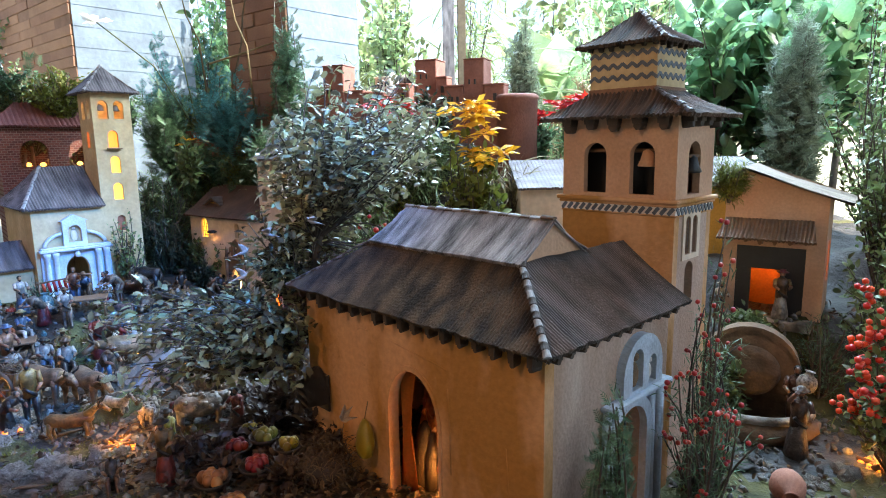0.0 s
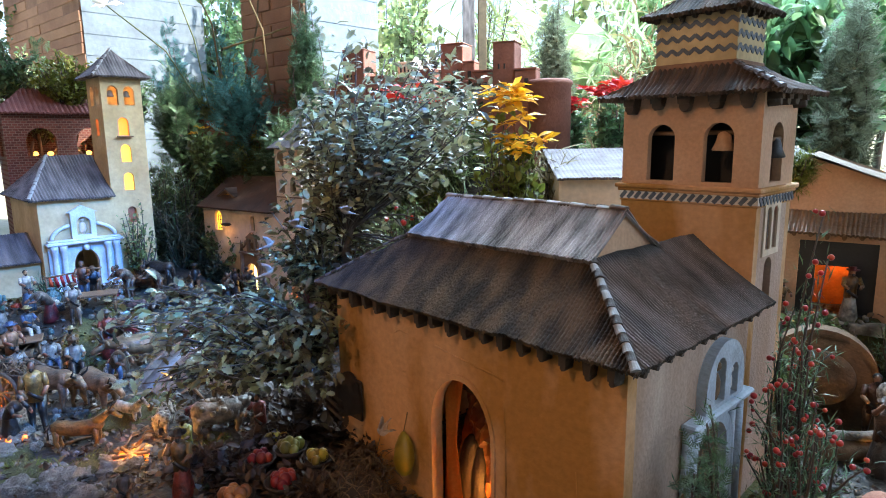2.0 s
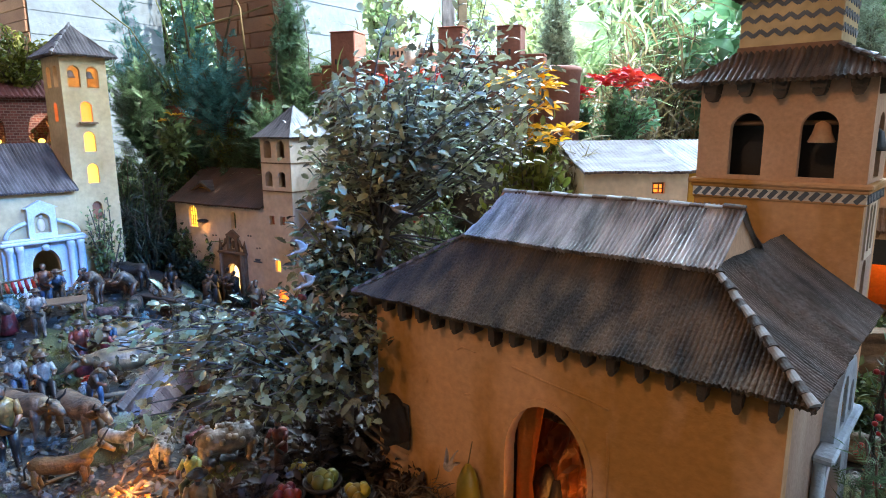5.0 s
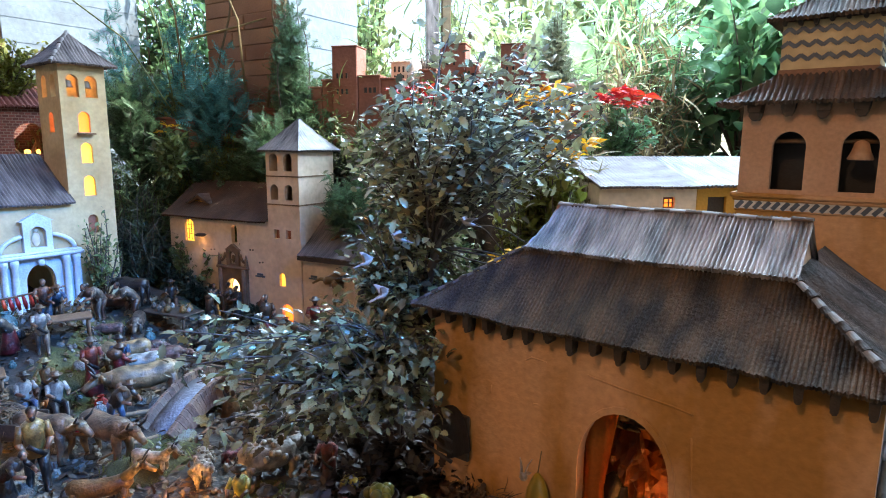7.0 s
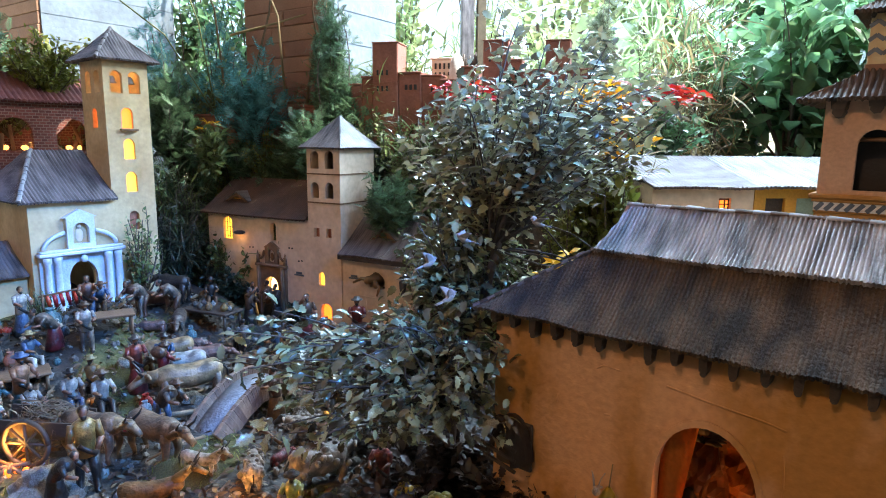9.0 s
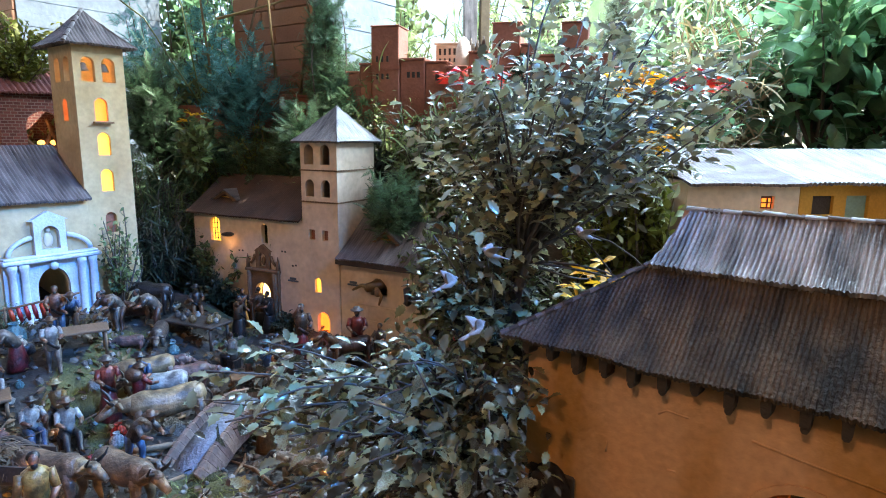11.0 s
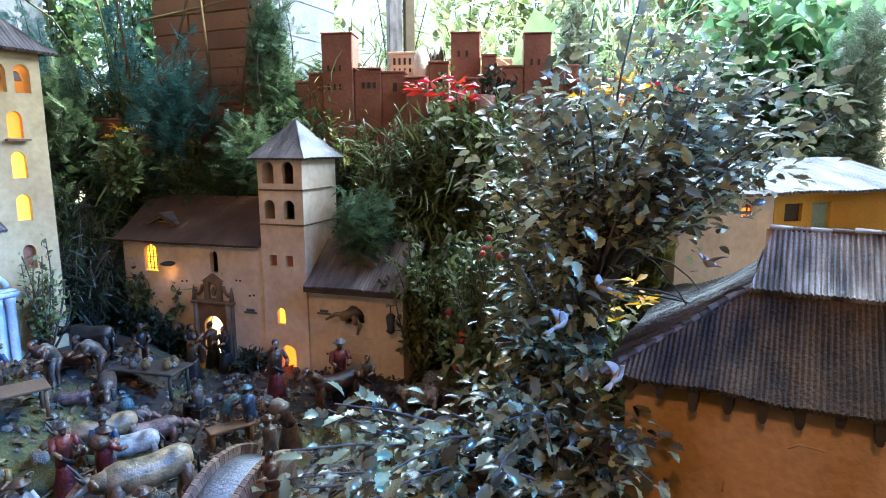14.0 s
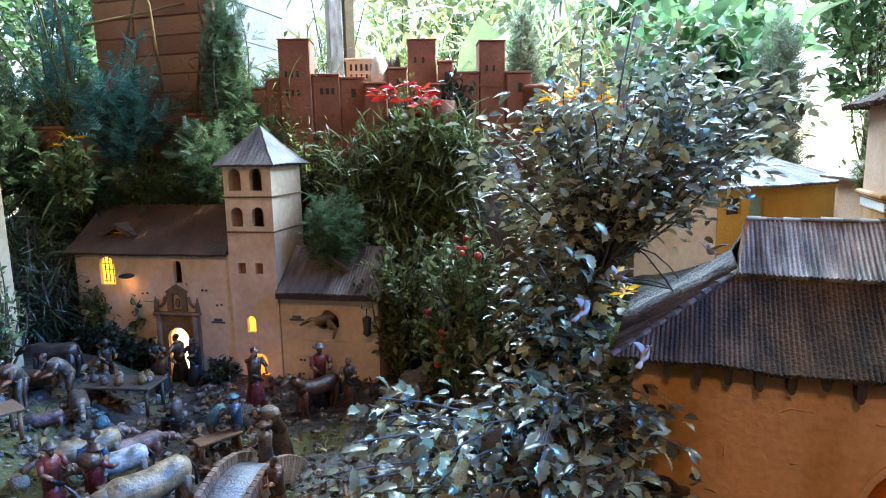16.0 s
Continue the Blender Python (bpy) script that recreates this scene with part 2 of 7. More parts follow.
def tube(bm, pts, radii, seg=6, slot=0, cap=True):
    """A tube along points, with a radius at each."""
    pts = [Vector([float(c) for c in p]) for p in pts]
    if not isinstance(radii, (list, tuple)):
        radii = [radii] * len(pts)
    rings = []
    for i, p in enumerate(pts):
        d = (pts[min(i + 1, len(pts) - 1)] - pts[max(i - 1, 0)]).normalized()
        a = d.cross(Vector((0.3, 0.9, 0.2))).normalized()
        b = d.cross(a)
        rings.append([bm.verts.new(p + float(radii[i]) * (math.cos(k * math.tau / seg) * a + math.sin(k * math.tau / seg) * b)) for k in range(seg)])
    for r0, r1 in zip(rings, rings[1:]):
        for k in range(seg):
            f = bm.faces.new((r0[k], r0[(k + 1) % seg], r1[(k + 1) % seg], r1[k]))
            f.material_index, f.smooth = slot, True
    if cap:
        bm.faces.new(rings[0][::-1]).material_index = slot
        bm.faces.new(rings[-1]).material_index = slot
    return bm


def lathe(bm, prof, seg=14, c=(0, 0, 0), slot=0, squash=1.0):
    c = Vector(c)
    rings = [[bm.verts.new(c + Vector((r * math.cos(k * math.tau / seg), squash * r * math.sin(k * math.tau / seg), z))) for k in range(seg)] for r, z in prof]
    for r0, r1 in zip(rings, rings[1:]):
        for k in range(seg):
            f = bm.faces.new((r0[k], r0[(k + 1) % seg], r1[(k + 1) % seg], r1[k]))
            f.material_index, f.smooth = slot, True
    bm.faces.new(rings[0][::-1]).material_index = slot
    bm.faces.new(rings[-1]).material_index = slot
    return bm


def arch_loop(cx, z0, w, h, pointed=False, flat=False):
    """Outline of an opening: foot z0, width w, whole height h, with a round, pointed or flat head."""
    r = w / 2
    if flat:
        return [(cx - r, z0), (cx + r, z0), (cx + r, z0 + h), (cx - r, z0 + h)]
    top = [(cx + r * math.cos(a), z0 + h - r + r * math.sin(a)) for a in np.linspace(0, math.pi, 15)]
    if pointed:
        top = [(x, z0 + h - r * 1.35 + (z - (z0 + h - r)) * 1.35) for x, z in top]
    return [(cx - r, z0), (cx + r, z0)] + top


def panel(outline, holes, thick, wobble=0.0):
    """A wall in the x-z plane, front at y = 0, thickness towards +y, with openings that go through."""
    bm = bmesh.new()
    edges = []
    for loop in [outline] + list(holes):
        vs = [bm.verts.new((x, 0, z)) for x, z in loop]
        edges += [bm.edges.new((vs[i], vs[(i + 1) % len(vs)])) for i in range(len(vs))]
    bmesh.ops.triangle_fill(bm, use_beauty=True, use_dissolve=False, edges=edges)
    for f in bm.faces:
        if f.normal.y > 0:
            f.normal_flip()
    front = list(bm.faces)
    g = bmesh.ops.extrude_face_region(bm, geom=front)
    bmesh.ops.translate(bm, verts=[v for v in g["geom"] if isinstance(v, bmesh.types.BMVert)], vec=(0, thick, 0))
    bm.normal_update()
    bmesh.ops.recalc_face_normals(bm, faces=bm.faces)
    return bm


def at(bm, m):
    bmesh.ops.transform(bm, matrix=m, verts=bm.verts)
    return bm


def rect(x0, x1, z0, z1):
    return [(x0, z0), (x1, z0), (x1, z1), (x0, z1)]


def ribs(bm, a, b, top, s1, s2, pitch=0.011, depth=0.0035, rows=5, thick=0.006, slot=0, jitter=0.0012):
    """A ribbed roof slope: eave from a to b, height top (a vector from the eave's line to the upper edge), which runs from s1 to s2 along the eave."""
    a, b, top = Vector(a), Vector(b), Vector(top)
    u = (b - a)
    length = u.length
    u.normalize()
    n = u.cross(top).normalized()
    if n.z < 0:
        n = -n
    cols = max(4, int(length / pitch) * 4)
    grid = []
    for i in range(cols + 1):
        s = length * i / cols
        k = 1.0
        if s1 > 0:
            k = min(k, s / s1)
        if s2 < length:
            k = min(k, (length - s) / (length - s2))
        k = max(k, 0.001)
        off = depth * (abs(math.sin(math.pi * s / pitch)) - 0.4)
        col = []
        for j in range(rows + 1):
            q = j / rows * k
            wob = jitter * noise.noise(Vector((s * 60, q * 6, 1.7 + a.x * 9))) - 0.004 * math.sin(math.pi * q) + 0.003 * noise.noise(Vector((s * 7, q * 2, a.y * 5)))
            drop = (random.uniform(-0.0016, 0.0012) if j == 0 else 0)
            col.append(bm.verts.new(a + u * s + top * q + n * (off + wob) + top.normalized() * drop))
        grid.append(col)
    for c0, c1 in zip(grid, grid[1:]):
        for j in range(rows):
            f = bm.faces.new((c0[j], c1[j], c1[j + 1], c0[j + 1]))
            f.material_index = slot
    lows = [[bm.verts.new(col[0].co - n * thick - UP * 0.001), bm.verts.new(col[rows].co - n * thick)] for col in grid]
    for (c0, c1), (l0, l1) in zip(zip(grid, grid[1:]), zip(lows, lows[1:])):
        bm.faces.new((l0[0], l1[0], c1[0], c0[0])).material_index = slot
        bm.faces.new((l0[1], l1[1], l1[0], l0[0])).material_index = slot
        bm.faces.new((c0[rows], c1[rows], l1[1], l0[1])).material_index = slot
    return bm


def pyramid_roof(parent, x0, x1, y0, y1, z, apex_z, mat, pitch=0.009, name="roof", depth=0.0035):
    cx, cy = (x0 + x1) / 2, (y0 + y1) / 2
    bm = bmesh.new()
    w, d, h = x1 - x0, y1 - y0, apex_z - z
    ribs(bm, (x0, y0, z), (x1, y0, z), (0, d / 2, h), w / 2, w / 2, pitch, depth)
    ribs(bm, (x1, y1, z), (x0, y1, z), (0, -d / 2, h), w / 2, w / 2, pitch, depth)
    ribs(bm, (x1, y0, z), (x1, y1, z), (-w / 2, 0, h), d / 2, d / 2, pitch, depth)
    ribs(bm, (x0, y1, z), (x0, y0, z), (w / 2, 0, h), d / 2, d / 2, pitch, depth)
    return part(name, bm, mat, parent)


def ridge_tiles(parent, a, b, count, size, mat, mat2=None, name="ridge_tile"):
    """Half-round cap tiles, one after another, from a to b."""
    a, b = Vector(a), Vector(b)
    d = (b - a)
    step = d.length / count
    q = d.to_track_quat("X", "Z").to_matrix().to_4x4()
    bm = bmesh.new()
    arc = [math.pi * k / 6 for k in range(7)]
    e0 = [bm.verts.new((-0.04 * step, size * math.cos(t), size * 0.8 * math.sin(t))) for t in arc]
    e1 = [bm.verts.new((step * 1.1, 0.78 * size * math.cos(t), 0.62 * size * math.sin(t))) for t in arc]
    for k in range(6):
        bm.faces.new((e0[k], e1[k], e1[k + 1], e0[k + 1]))
    bm.faces.new(e0)
    bm.faces.new(e1[::-1])
    me = bpy.data.meshes.new(name)
    bm.to_mesh(me)
    me2 = me.copy()
    bm.free()
    me.materials.append(mat)
    me2.materials.append(mat2 or mat)
    for i in range(count):
        ob = new(name, me if i % 2 == 0 else me2)
        ob.parent = parent
        ob.matrix_basis = Matrix.Translation(a + d * (i / count) + Vector((0, 0, random.uniform(-0.0015, 0.0015)))) @ q @ pose(0, 0, 0, random.uniform(-6, 6), 0, random.uniform(-4, 4))


def corbels(parent, a, b, count, mat, size=(0.012, 0.016, 0.022), inward=(0, 1, 0)):
    """Small rounded beam ends in a row under an eave."""
    bm = bmesh.new()
    w, dpt, h = size
    box(bm, -w / 2, w / 2, 0, dpt, -h * 0.55, 0)
    for v in bm.verts:
        if v.co.z < -h * 0.3:
            v.co.x *= 0.8
    tube(bm, [(0, dpt * 0.1, -h * 0.62), (0, dpt, -h * 0.62)], w * 0.38, 7)
    me = bpy.data.meshes.new("corbel")
    bm.to_mesh(me)
    bm.free()
    me.materials.append(mat)
    a, b = Vector(a), Vector(b)
    turn = math.degrees(math.atan2(inward[1], inward[0])) - 90
    for i in range(count):
        ob = new("corbel", me)
        ob.parent = parent
        ob.matrix_basis = Matrix.Translation(a.lerp(b, (i + 0.5) / count)) @ pose(0, 0, 0, random.uniform(-5, 5), 0, turn + random.uniform(-6, 6)) @ Matrix.Diagonal((1, 1, random.uniform(0.8, 1.25), 1))


# ---- leaves ----


def leaf_shape(kind):
    """Points and faces of one leaf about 1 long, along +y, face up."""
    if kind == "spiny":
        half = [(0.0, 0.0), (0.17, 0.10), (0.15, 0.20), (0.28, 0.30), (0.21, 0.42), (0.29, 0.56), (0.19, 0.66), (0.21, 0.80), (0.07, 0.88), (0.0, 1.05)]
    elif kind == "oval":
        half = [(0.0, 0.0), (0.14, 0.14), (0.25, 0.36), (0.27, 0.55), (0.17, 0.8), (0.0, 1.0)]
    elif kind == "blade":
        half = [(0.0, 0.0), (0.035, 0.3), (0.03, 0.7), (0.0, 1.0)]
    elif kind == "petal":
        half = [(0.0, 0.0), (0.12, 0.25), (0.2, 0.6), (0.0, 1.0)]
    else:
        half = [(0.0, 0.0), (0.05, 0.35), (0.0, 1.0)]
    if kind == "spray":
        pts, faces = [(-0.012, 0, 0), (0.012, 0, 0), (0.0, 1.0, -0.28)], [[0, 1, 2]]
        for i in range(6):
            y = 0.08 + i * 0.145
            reach = 0.34 * (1 - y * 0.75) + 0.05
            for s in (-1, 1):
                n = len(pts)
                zc = -0.28 * y * y
                pts += [(0, y, zc), (s * reach, y + reach * 0.8, zc - 0.10 * reach), (s * 0.03, y + 0.13, zc)]
                faces.append([n, n + 1, n + 2])
        return np.array(pts, float), faces
    ys = [p[1] for p in half]
    fold, curl = (0.35, -0.25) if kind != "blade" else (0.2, -0.7)
    z = lambda x, y: fold * abs(x) + curl * y * y
    pts = [(0, y, z(0, y)) for y in ys] + [(x, y, z(x, y)) for x, y in half[1:-1]] + [(-x, y, z(x, y)) for x, y in half[1:-1]]
    n, k = len(half), len(half) - 2
    faces = []
    for side, flip in ((n, False), (n + k, True)):
        rim = [0] + [side + i for i in range(k)] + [n - 1]
        for i in range(n - 1):
            f = [i, rim[i], rim[i + 1], i + 1] if 0 < i < n - 2 else ([0, rim[1], 1] if i == 0 else [i, rim[i], n - 1])
            faces.append(f[::-1] if flip else f)
    return np.array(pts, float), faces


def leaves(name, places, outs, kind, size, mat, parent=None, spread=0.7, rng=None, label="", lie=1.0):
    """Many leaves of one kind as one mesh: a place and an outward way for each."""
    rng = rng or np.random.default_rng(5)
    pts, faces = leaf_shape(kind)
    n, k = len(places), len(pts)
    d = (np.asarray(outs, float) + rng.normal(0, spread, (n, 3))) * np.array([1.0, 1.0, lie])
    d /= np.linalg.norm(d, axis=1)[:, None] + 1e-9
    up = np.array([0, 0, 1.0]) + rng.normal(0, 0.45, (n, 3))
    side = np.cross(d, up)
    side /= np.linalg.norm(side, axis=1)[:, None] + 1e-9
    nor = np.cross(side, d)
    s = size * rng.uniform(0.55, 1.25, n)[:, None, None]
    v = np.asarray(places)[:, None, :] + s * (pts[None, :, 0:1] * side[:, None] + pts[None, :, 1:2] * d[:, None] + pts[None, :, 2:3] * nor[:, None])
    me = bpy.data.meshes.new(name)
    flat = v.reshape(-1, 3)
    loops = np.concatenate([np.array([i for f in faces for i in f])[None] + k * np.arange(n)[:, None]]).ravel()
    tot = np.tile([len(f) for f in faces], n)
    me.vertices.add(len(flat))
    me.vertices.foreach_set("co", flat.ravel())
    me.loops.add(len(loops))
    me.loops.foreach_set("vertex_index", loops.astype(np.int32))
    me.polygons.add(len(tot))
    me.polygons.foreach_set("loop_start", np.concatenate([[0], np.cumsum(tot)[:-1]]).astype(np.int32))
    me.update(calc_edges=True)
    me.polygons.foreach_set("use_smooth", [True] * len(me.polygons))
    me.materials.append(mat)
    ob = new(name, me)
    ob.parent = parent
    return tagged(ob, label, kind="stuff")


def branches(rng, root, tips, r0, mat, parent, name="branch", split=0.45, bend=0.06):
    """Limbs from a root to many tips, and points along them with outward ways, for leaves."""
    root = np.asarray(root, float)
    bm = bmesh.new()
    places, outs = [], []
    for tip in tips:
        tip = np.asarray(tip, float)
        mid = root + (tip - root) * split + np.array([0, 0, abs(rng.normal(0, bend))]) + rng.normal(0, bend * 0.5, 3)
        ts = np.linspace(0, 1, 7)
        curve = [(1 - t) ** 2 * root + 2 * t * (1 - t) * mid + t * t * tip for t in ts]
        tube(bm, curve, [r0 * (1 - 0.85 * t) + 0.0008 for t in ts], 5)
        for t in np.linspace(0.35, 1.0, 26):
            p = (1 - t) ** 2 * root + 2 * t * (1 - t) * mid + t * t * tip
            d = (tip - mid) / (np.linalg.norm(tip - mid) + 1e-9)
            places.append(p)
            outs.append(d)
    tagged(part(name, bm, mat, parent), kind="stuff")
    return np.array(places), np.array(outs)

# ---- ground ----


def step(a, b, x):
    t = min(1.0, max(0.0, (x - a) / (b - a)))
    return t * t * (3 - 2 * t)


def land(x, y):
    """Height of the modelled landscape."""
    h = 0.035 * step(1.5, 2.1, y) * step(0.2, -0.3, x)
    h = max(h, 0.125 * step(0.62, 0.30, math.hypot(x + 1.38, y - 2.30)))
    d = (y - 2.60) * 0.814 + (x + 1.042) * 0.581
    h = max(h, (0.42 * step(0.20, 0.30, d) + 0.22 * step(0.30, 0.46, d)) * step(0.30, 0.12, x) * step(3.6, 3.2, y))
    h = max(h, 0.30 * step(1.55, 1.85, y) * step(-0.05, 0.25, x))
    h = max(h, 0.195 * step(1.40, 1.49, y) * step(0.52, 0.62, x))
    near = step(0.2, 0.9, abs(x + 0.2) * 0 + y) * step(-2.4, -1.9, x) * step(2.2, 1.7, x)
    h = h * step(3.7, 3.1, y) * near
    h += 0.018 * noise.noise(Vector((x * 6, y * 6, 0.3))) + 0.008 * noise.noise(Vector((x * 21, y * 21, 2.3)))
    return h


def ground_mesh():
    bm = bmesh.new()
    xs = np.concatenate([[-60, -20, -8, -4], np.arange(-2.6, 2.41, 0.035), [4, 8, 20, 60]])
    ys = np.concatenate([[-60, -20, -8, -4, -2], np.arange(-0.5, 3.81, 0.035), [5, 8, 20, 60]])
    vs = [[bm.verts.new((x, y, land(x, y) - (0.02 if abs(x) > 3 or y > 3.9 or y < -1 else 0))) for x in xs] for y in ys]
    for j in range(len(ys) - 1):
        for i in range(len(xs) - 1):
            f = bm.faces.new((vs[j][i], vs[j][i + 1], vs[j + 1][i + 1], vs[j + 1][i]))
            f.smooth = True
            x, y = (xs[i] + xs[i + 1]) / 2, (ys[j] + ys[j + 1]) / 2
            q = noise.noise(Vector((x * 5, y * 5, 4.0)))
            f.material_index = 2 if (abs(x) > 2.6 or y > 3.75 or y < -0.5) else (1 if q > 0.2 else 0)
    return part("ground", bm, [EARTH, MOSS, GRASS])


tagged(ground_mesh(), "dark earth and moss ground running out to grass", "ground", kind="structure")

# ---- porch round the model ----
ceiling = part("ceiling", bx(-3.2, 2.7, -2.6, 2.2, 2.35, 2.5), CEIL)
tagged(ceiling, "plain brown porch ceiling overhead", "ceiling", kind="structure")
# out-of-view slab added to keep sun off the temple and monastery roof
tagged(part("ceiling_shade", bx(-3.2, 0.25, 2.201, 2.5, 2.36, 2.49), CEIL), "plain brown slab added unseen to shade the temple", "ceiling", kind="structure")
tagged(part("wall_south", bx(-3.2, 1.2, -2.75, -2.6, -0.05, 2.35), CEIL), "plain dim wall closing the porch", "wall", kind="structure")
tagged(part("wall_west", bx(-3.35, -3.2, -2.75, 2.3, -0.05, 2.6), CEIL), "plain unseen side wall added to close the porch", "wall", kind="structure")


def brick_pillar(name, corner, turn, width, deep, z1, label, course=0.058, mat=None, white_side=False):
    """A square pillar of bricks laid in courses over a mortar core."""
    x0, x1, y0, y1, z0 = -width, 0.0, 0.0, deep, -0.05
    ob = tagged(part(name, bx(x0 + 0.005, x1 - 0.005, y0 + 0.005, y1 - 0.005, z0, z1), MORTAR), label, "pillar", kind="structure")
    ob.matrix_basis = pose(corner[0], corner[1], 0, 0, 0, turn)
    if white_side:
        # pale courses laid over the brick where the sun strikes it
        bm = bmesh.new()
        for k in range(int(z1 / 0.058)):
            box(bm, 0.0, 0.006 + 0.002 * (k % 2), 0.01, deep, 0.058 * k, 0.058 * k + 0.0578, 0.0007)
        part("sunlit_face", bm, SUNFACE, ob, "brick courses coloured pale for the sun on them")
    n = int((z1 - z0) / course)
    meshes = {}
    for i in range(n):
        z = z0 + i * course
        cut = 0.5 if i % 2 else 0.34
        spans = [(x0, x0 + (x1 - x0) * cut - 0.004), (x0 + (x1 - x0) * cut + 0.004, x1)]
        for a, b in spans:
            key = round(b - a, 4)
            if key not in meshes:
                bm = bx(-key / 2, key / 2, -(y1 - y0) / 2, (y1 - y0) / 2, 0, course - 0.0035, 0.002)
                me = bpy.data.meshes.new("brick")
                bm.to_mesh(me)
                bm.free()
                me.materials.append(mat or PILLAR)
                meshes[key] = me
            br = new("brick", meshes[key])
            br.parent = ob
            br.matrix_basis = pose((a + b) / 2, (y0 + y1) / 2 + random.uniform(-0.003, 0.003), z, 0, 0, random.uniform(-0.8, 0.8))
    return ob


# unseen wall added on the right to hold back sky light
tagged(part("sky_block_east", bx(2.75, 2.9, -2.75, 1.1, -0.05, 2.35), CEIL), "plain unseen side wall added to close the porch", "wall", kind="structure")

# ---- main church ----


def four_walls(parent, x0, x1, y0, y1, z0, z1, thick, mat, front=(), right=(), left=(), back=(), right_mat=None):
    """Four walls of a box with openings: front faces -y, right +x, left -x, back +y."""
    part("wall", at(panel(rect(x0, x1, z0, z1), front, thick), pose(0, y0, 0)), mat, parent)
    part("wall", at(panel(rect(-x1, -x0, z0, z1), [[(-x, z) for x, z in h] for h in back], thick), pose(0, y1, 0, 0, 0, 180)), mat, parent)
    part("wall", at(panel(rect(y0 + thick, y1 - thick, z0, z1), right, thick), pose(x1, 0, 0, 0, 0, 90)), right_mat or mat, parent)
    part("wall", at(panel(rect(-(y1 - thick), -(y0 + thick), z0, z1), [[(-y, z) for y, z in h] for h in left], thick), pose(x0, 0, 0, 0, 0, -90)), mat, parent)




def weathered(bm, much=0.0035):
    """Sags and warps a roof slope a little."""
    for v in bm.verts:
        p = v.co
        v.co = p + Vector((0, 0, much * noise.noise(p * 14) + 0.4 * much * noise.noise(p * 60)))
    return bm


church = thing("model_church", (0.128, 0.788, 0), -46, "ochre plaster model church with dark ribbed roofs and a bell tower", "model church")
Z0 = -0.05
four_walls(church, -0.635, -0.02, 0.035, 0.425, Z0, 0.355, 0.022, OCHRE,
           front=[arch_loop(-0.304, 0.0, 0.132, 0.258, pointed=True)],
           right=[arch_loop(0.262, 0.0, 0.10, 0.21)], right_mat=FADED)
part("floor", bx(-0.61, -0.045, 0.06, 0.40, -0.045, -0.012), EARTH, church)
# skirt roof, then the raised roof of the nave
EZ, TZ, RZ = 0.362, 0.459, 0.524
X0, X1, Y0, Y1 = -0.662, 0.008, 0.004, 0.43
A0, A1, B0, B1 = -0.508, -0.132, 0.122, 0.29
bm = bmesh.new()
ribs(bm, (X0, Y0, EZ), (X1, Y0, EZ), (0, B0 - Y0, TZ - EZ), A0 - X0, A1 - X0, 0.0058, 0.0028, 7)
part("roof_slope", weathered(bm), ROOFLOW, church, "brown mossy ribbed roof slope, shade put into its colour")
bm = bmesh.new()
ribs(bm, (X1, Y0, EZ), (X1, Y1, EZ), (A1 - X1, 0, TZ - EZ), B0 - Y0, Y1 - Y0, 0.0058, 0.0036, 7)
part("roof_slope", weathered(bm), ROOFX, church)
bm = bmesh.new()
ribs(bm, (X0, Y1, EZ), (X0, Y0, EZ), (A0 - X0, 0, TZ - EZ), Y1 - B1, Y1 - B0, 0.0058, 0.0036, 7)
part("roof_slope", weathered(bm), ROOFX, church)
bm = bmesh.new()
ribs(bm, (X1, Y1, EZ), (X0, Y1, EZ), (0, B1 - Y1, TZ - EZ), X1 - A1, X1 - A0, 0.0058, 0.0036, 7)
part("roof_slope", bm, ROOF, church)
bm = bmesh.new()
RC = 0.2
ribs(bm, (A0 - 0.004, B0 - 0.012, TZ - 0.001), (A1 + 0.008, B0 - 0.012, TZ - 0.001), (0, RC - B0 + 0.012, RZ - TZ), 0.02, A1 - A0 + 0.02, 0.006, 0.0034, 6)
part("nave_roof", bm, NAVEROOF, church, "grey ribbed upper roof, daylight sheen put into its colour")
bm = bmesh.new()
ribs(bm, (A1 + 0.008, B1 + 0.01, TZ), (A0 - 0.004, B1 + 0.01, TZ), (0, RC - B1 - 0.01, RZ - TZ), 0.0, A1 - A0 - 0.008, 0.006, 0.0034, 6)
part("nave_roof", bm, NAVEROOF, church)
gable = [(B0 + 0.004, TZ - 0.03), (B1 - 0.004, TZ - 0.03), (B1 - 0.004, TZ), (RC, RZ - 0.004), (B0 + 0.004, TZ)]
part("gable", at(panel(gable, [], 0.012), pose(A1, 0, 0, 0, 0, 90)), PINK, church)
part("gable", at(panel([(-y, z) for y, z in gable][::-1], [], 0.012), pose(A0 + 0.008, 0, 0, 0, 0, -90)), PINK, church)
ridge_tiles(church, (A0 + 0.012, RC, RZ - 0.004), (A1 + 0.006, RC, RZ - 0.004), 16, 0.007, ROOF3, ROOF)
ridge_tiles(church, (X1 - 0.002, Y0 + 0.002, EZ + 0.001), (A1, B0, TZ + 0.001), 14, 0.0066, ROOF3, DARKWOOD)
ridge_tiles(church, (X0 + 0.002, Y0 + 0.002, EZ + 0.001), (A0, B0, TZ + 0.001), 17, 0.0055, ROOF2, DARKWOOD)
corbels(church, (-0.645, 0.013, EZ - 0.001), (-0.012, 0.013, EZ - 0.001), 18, DARKWOOD, (0.0115, 0.026, 0.036))
corbels(church, (-0.002, 0.03, EZ - 0.001), (-0.002, 0.42, EZ - 0.001), 12, DARKWOOD, (0.012, 0.02, 0.02), (-1, 0, 0))
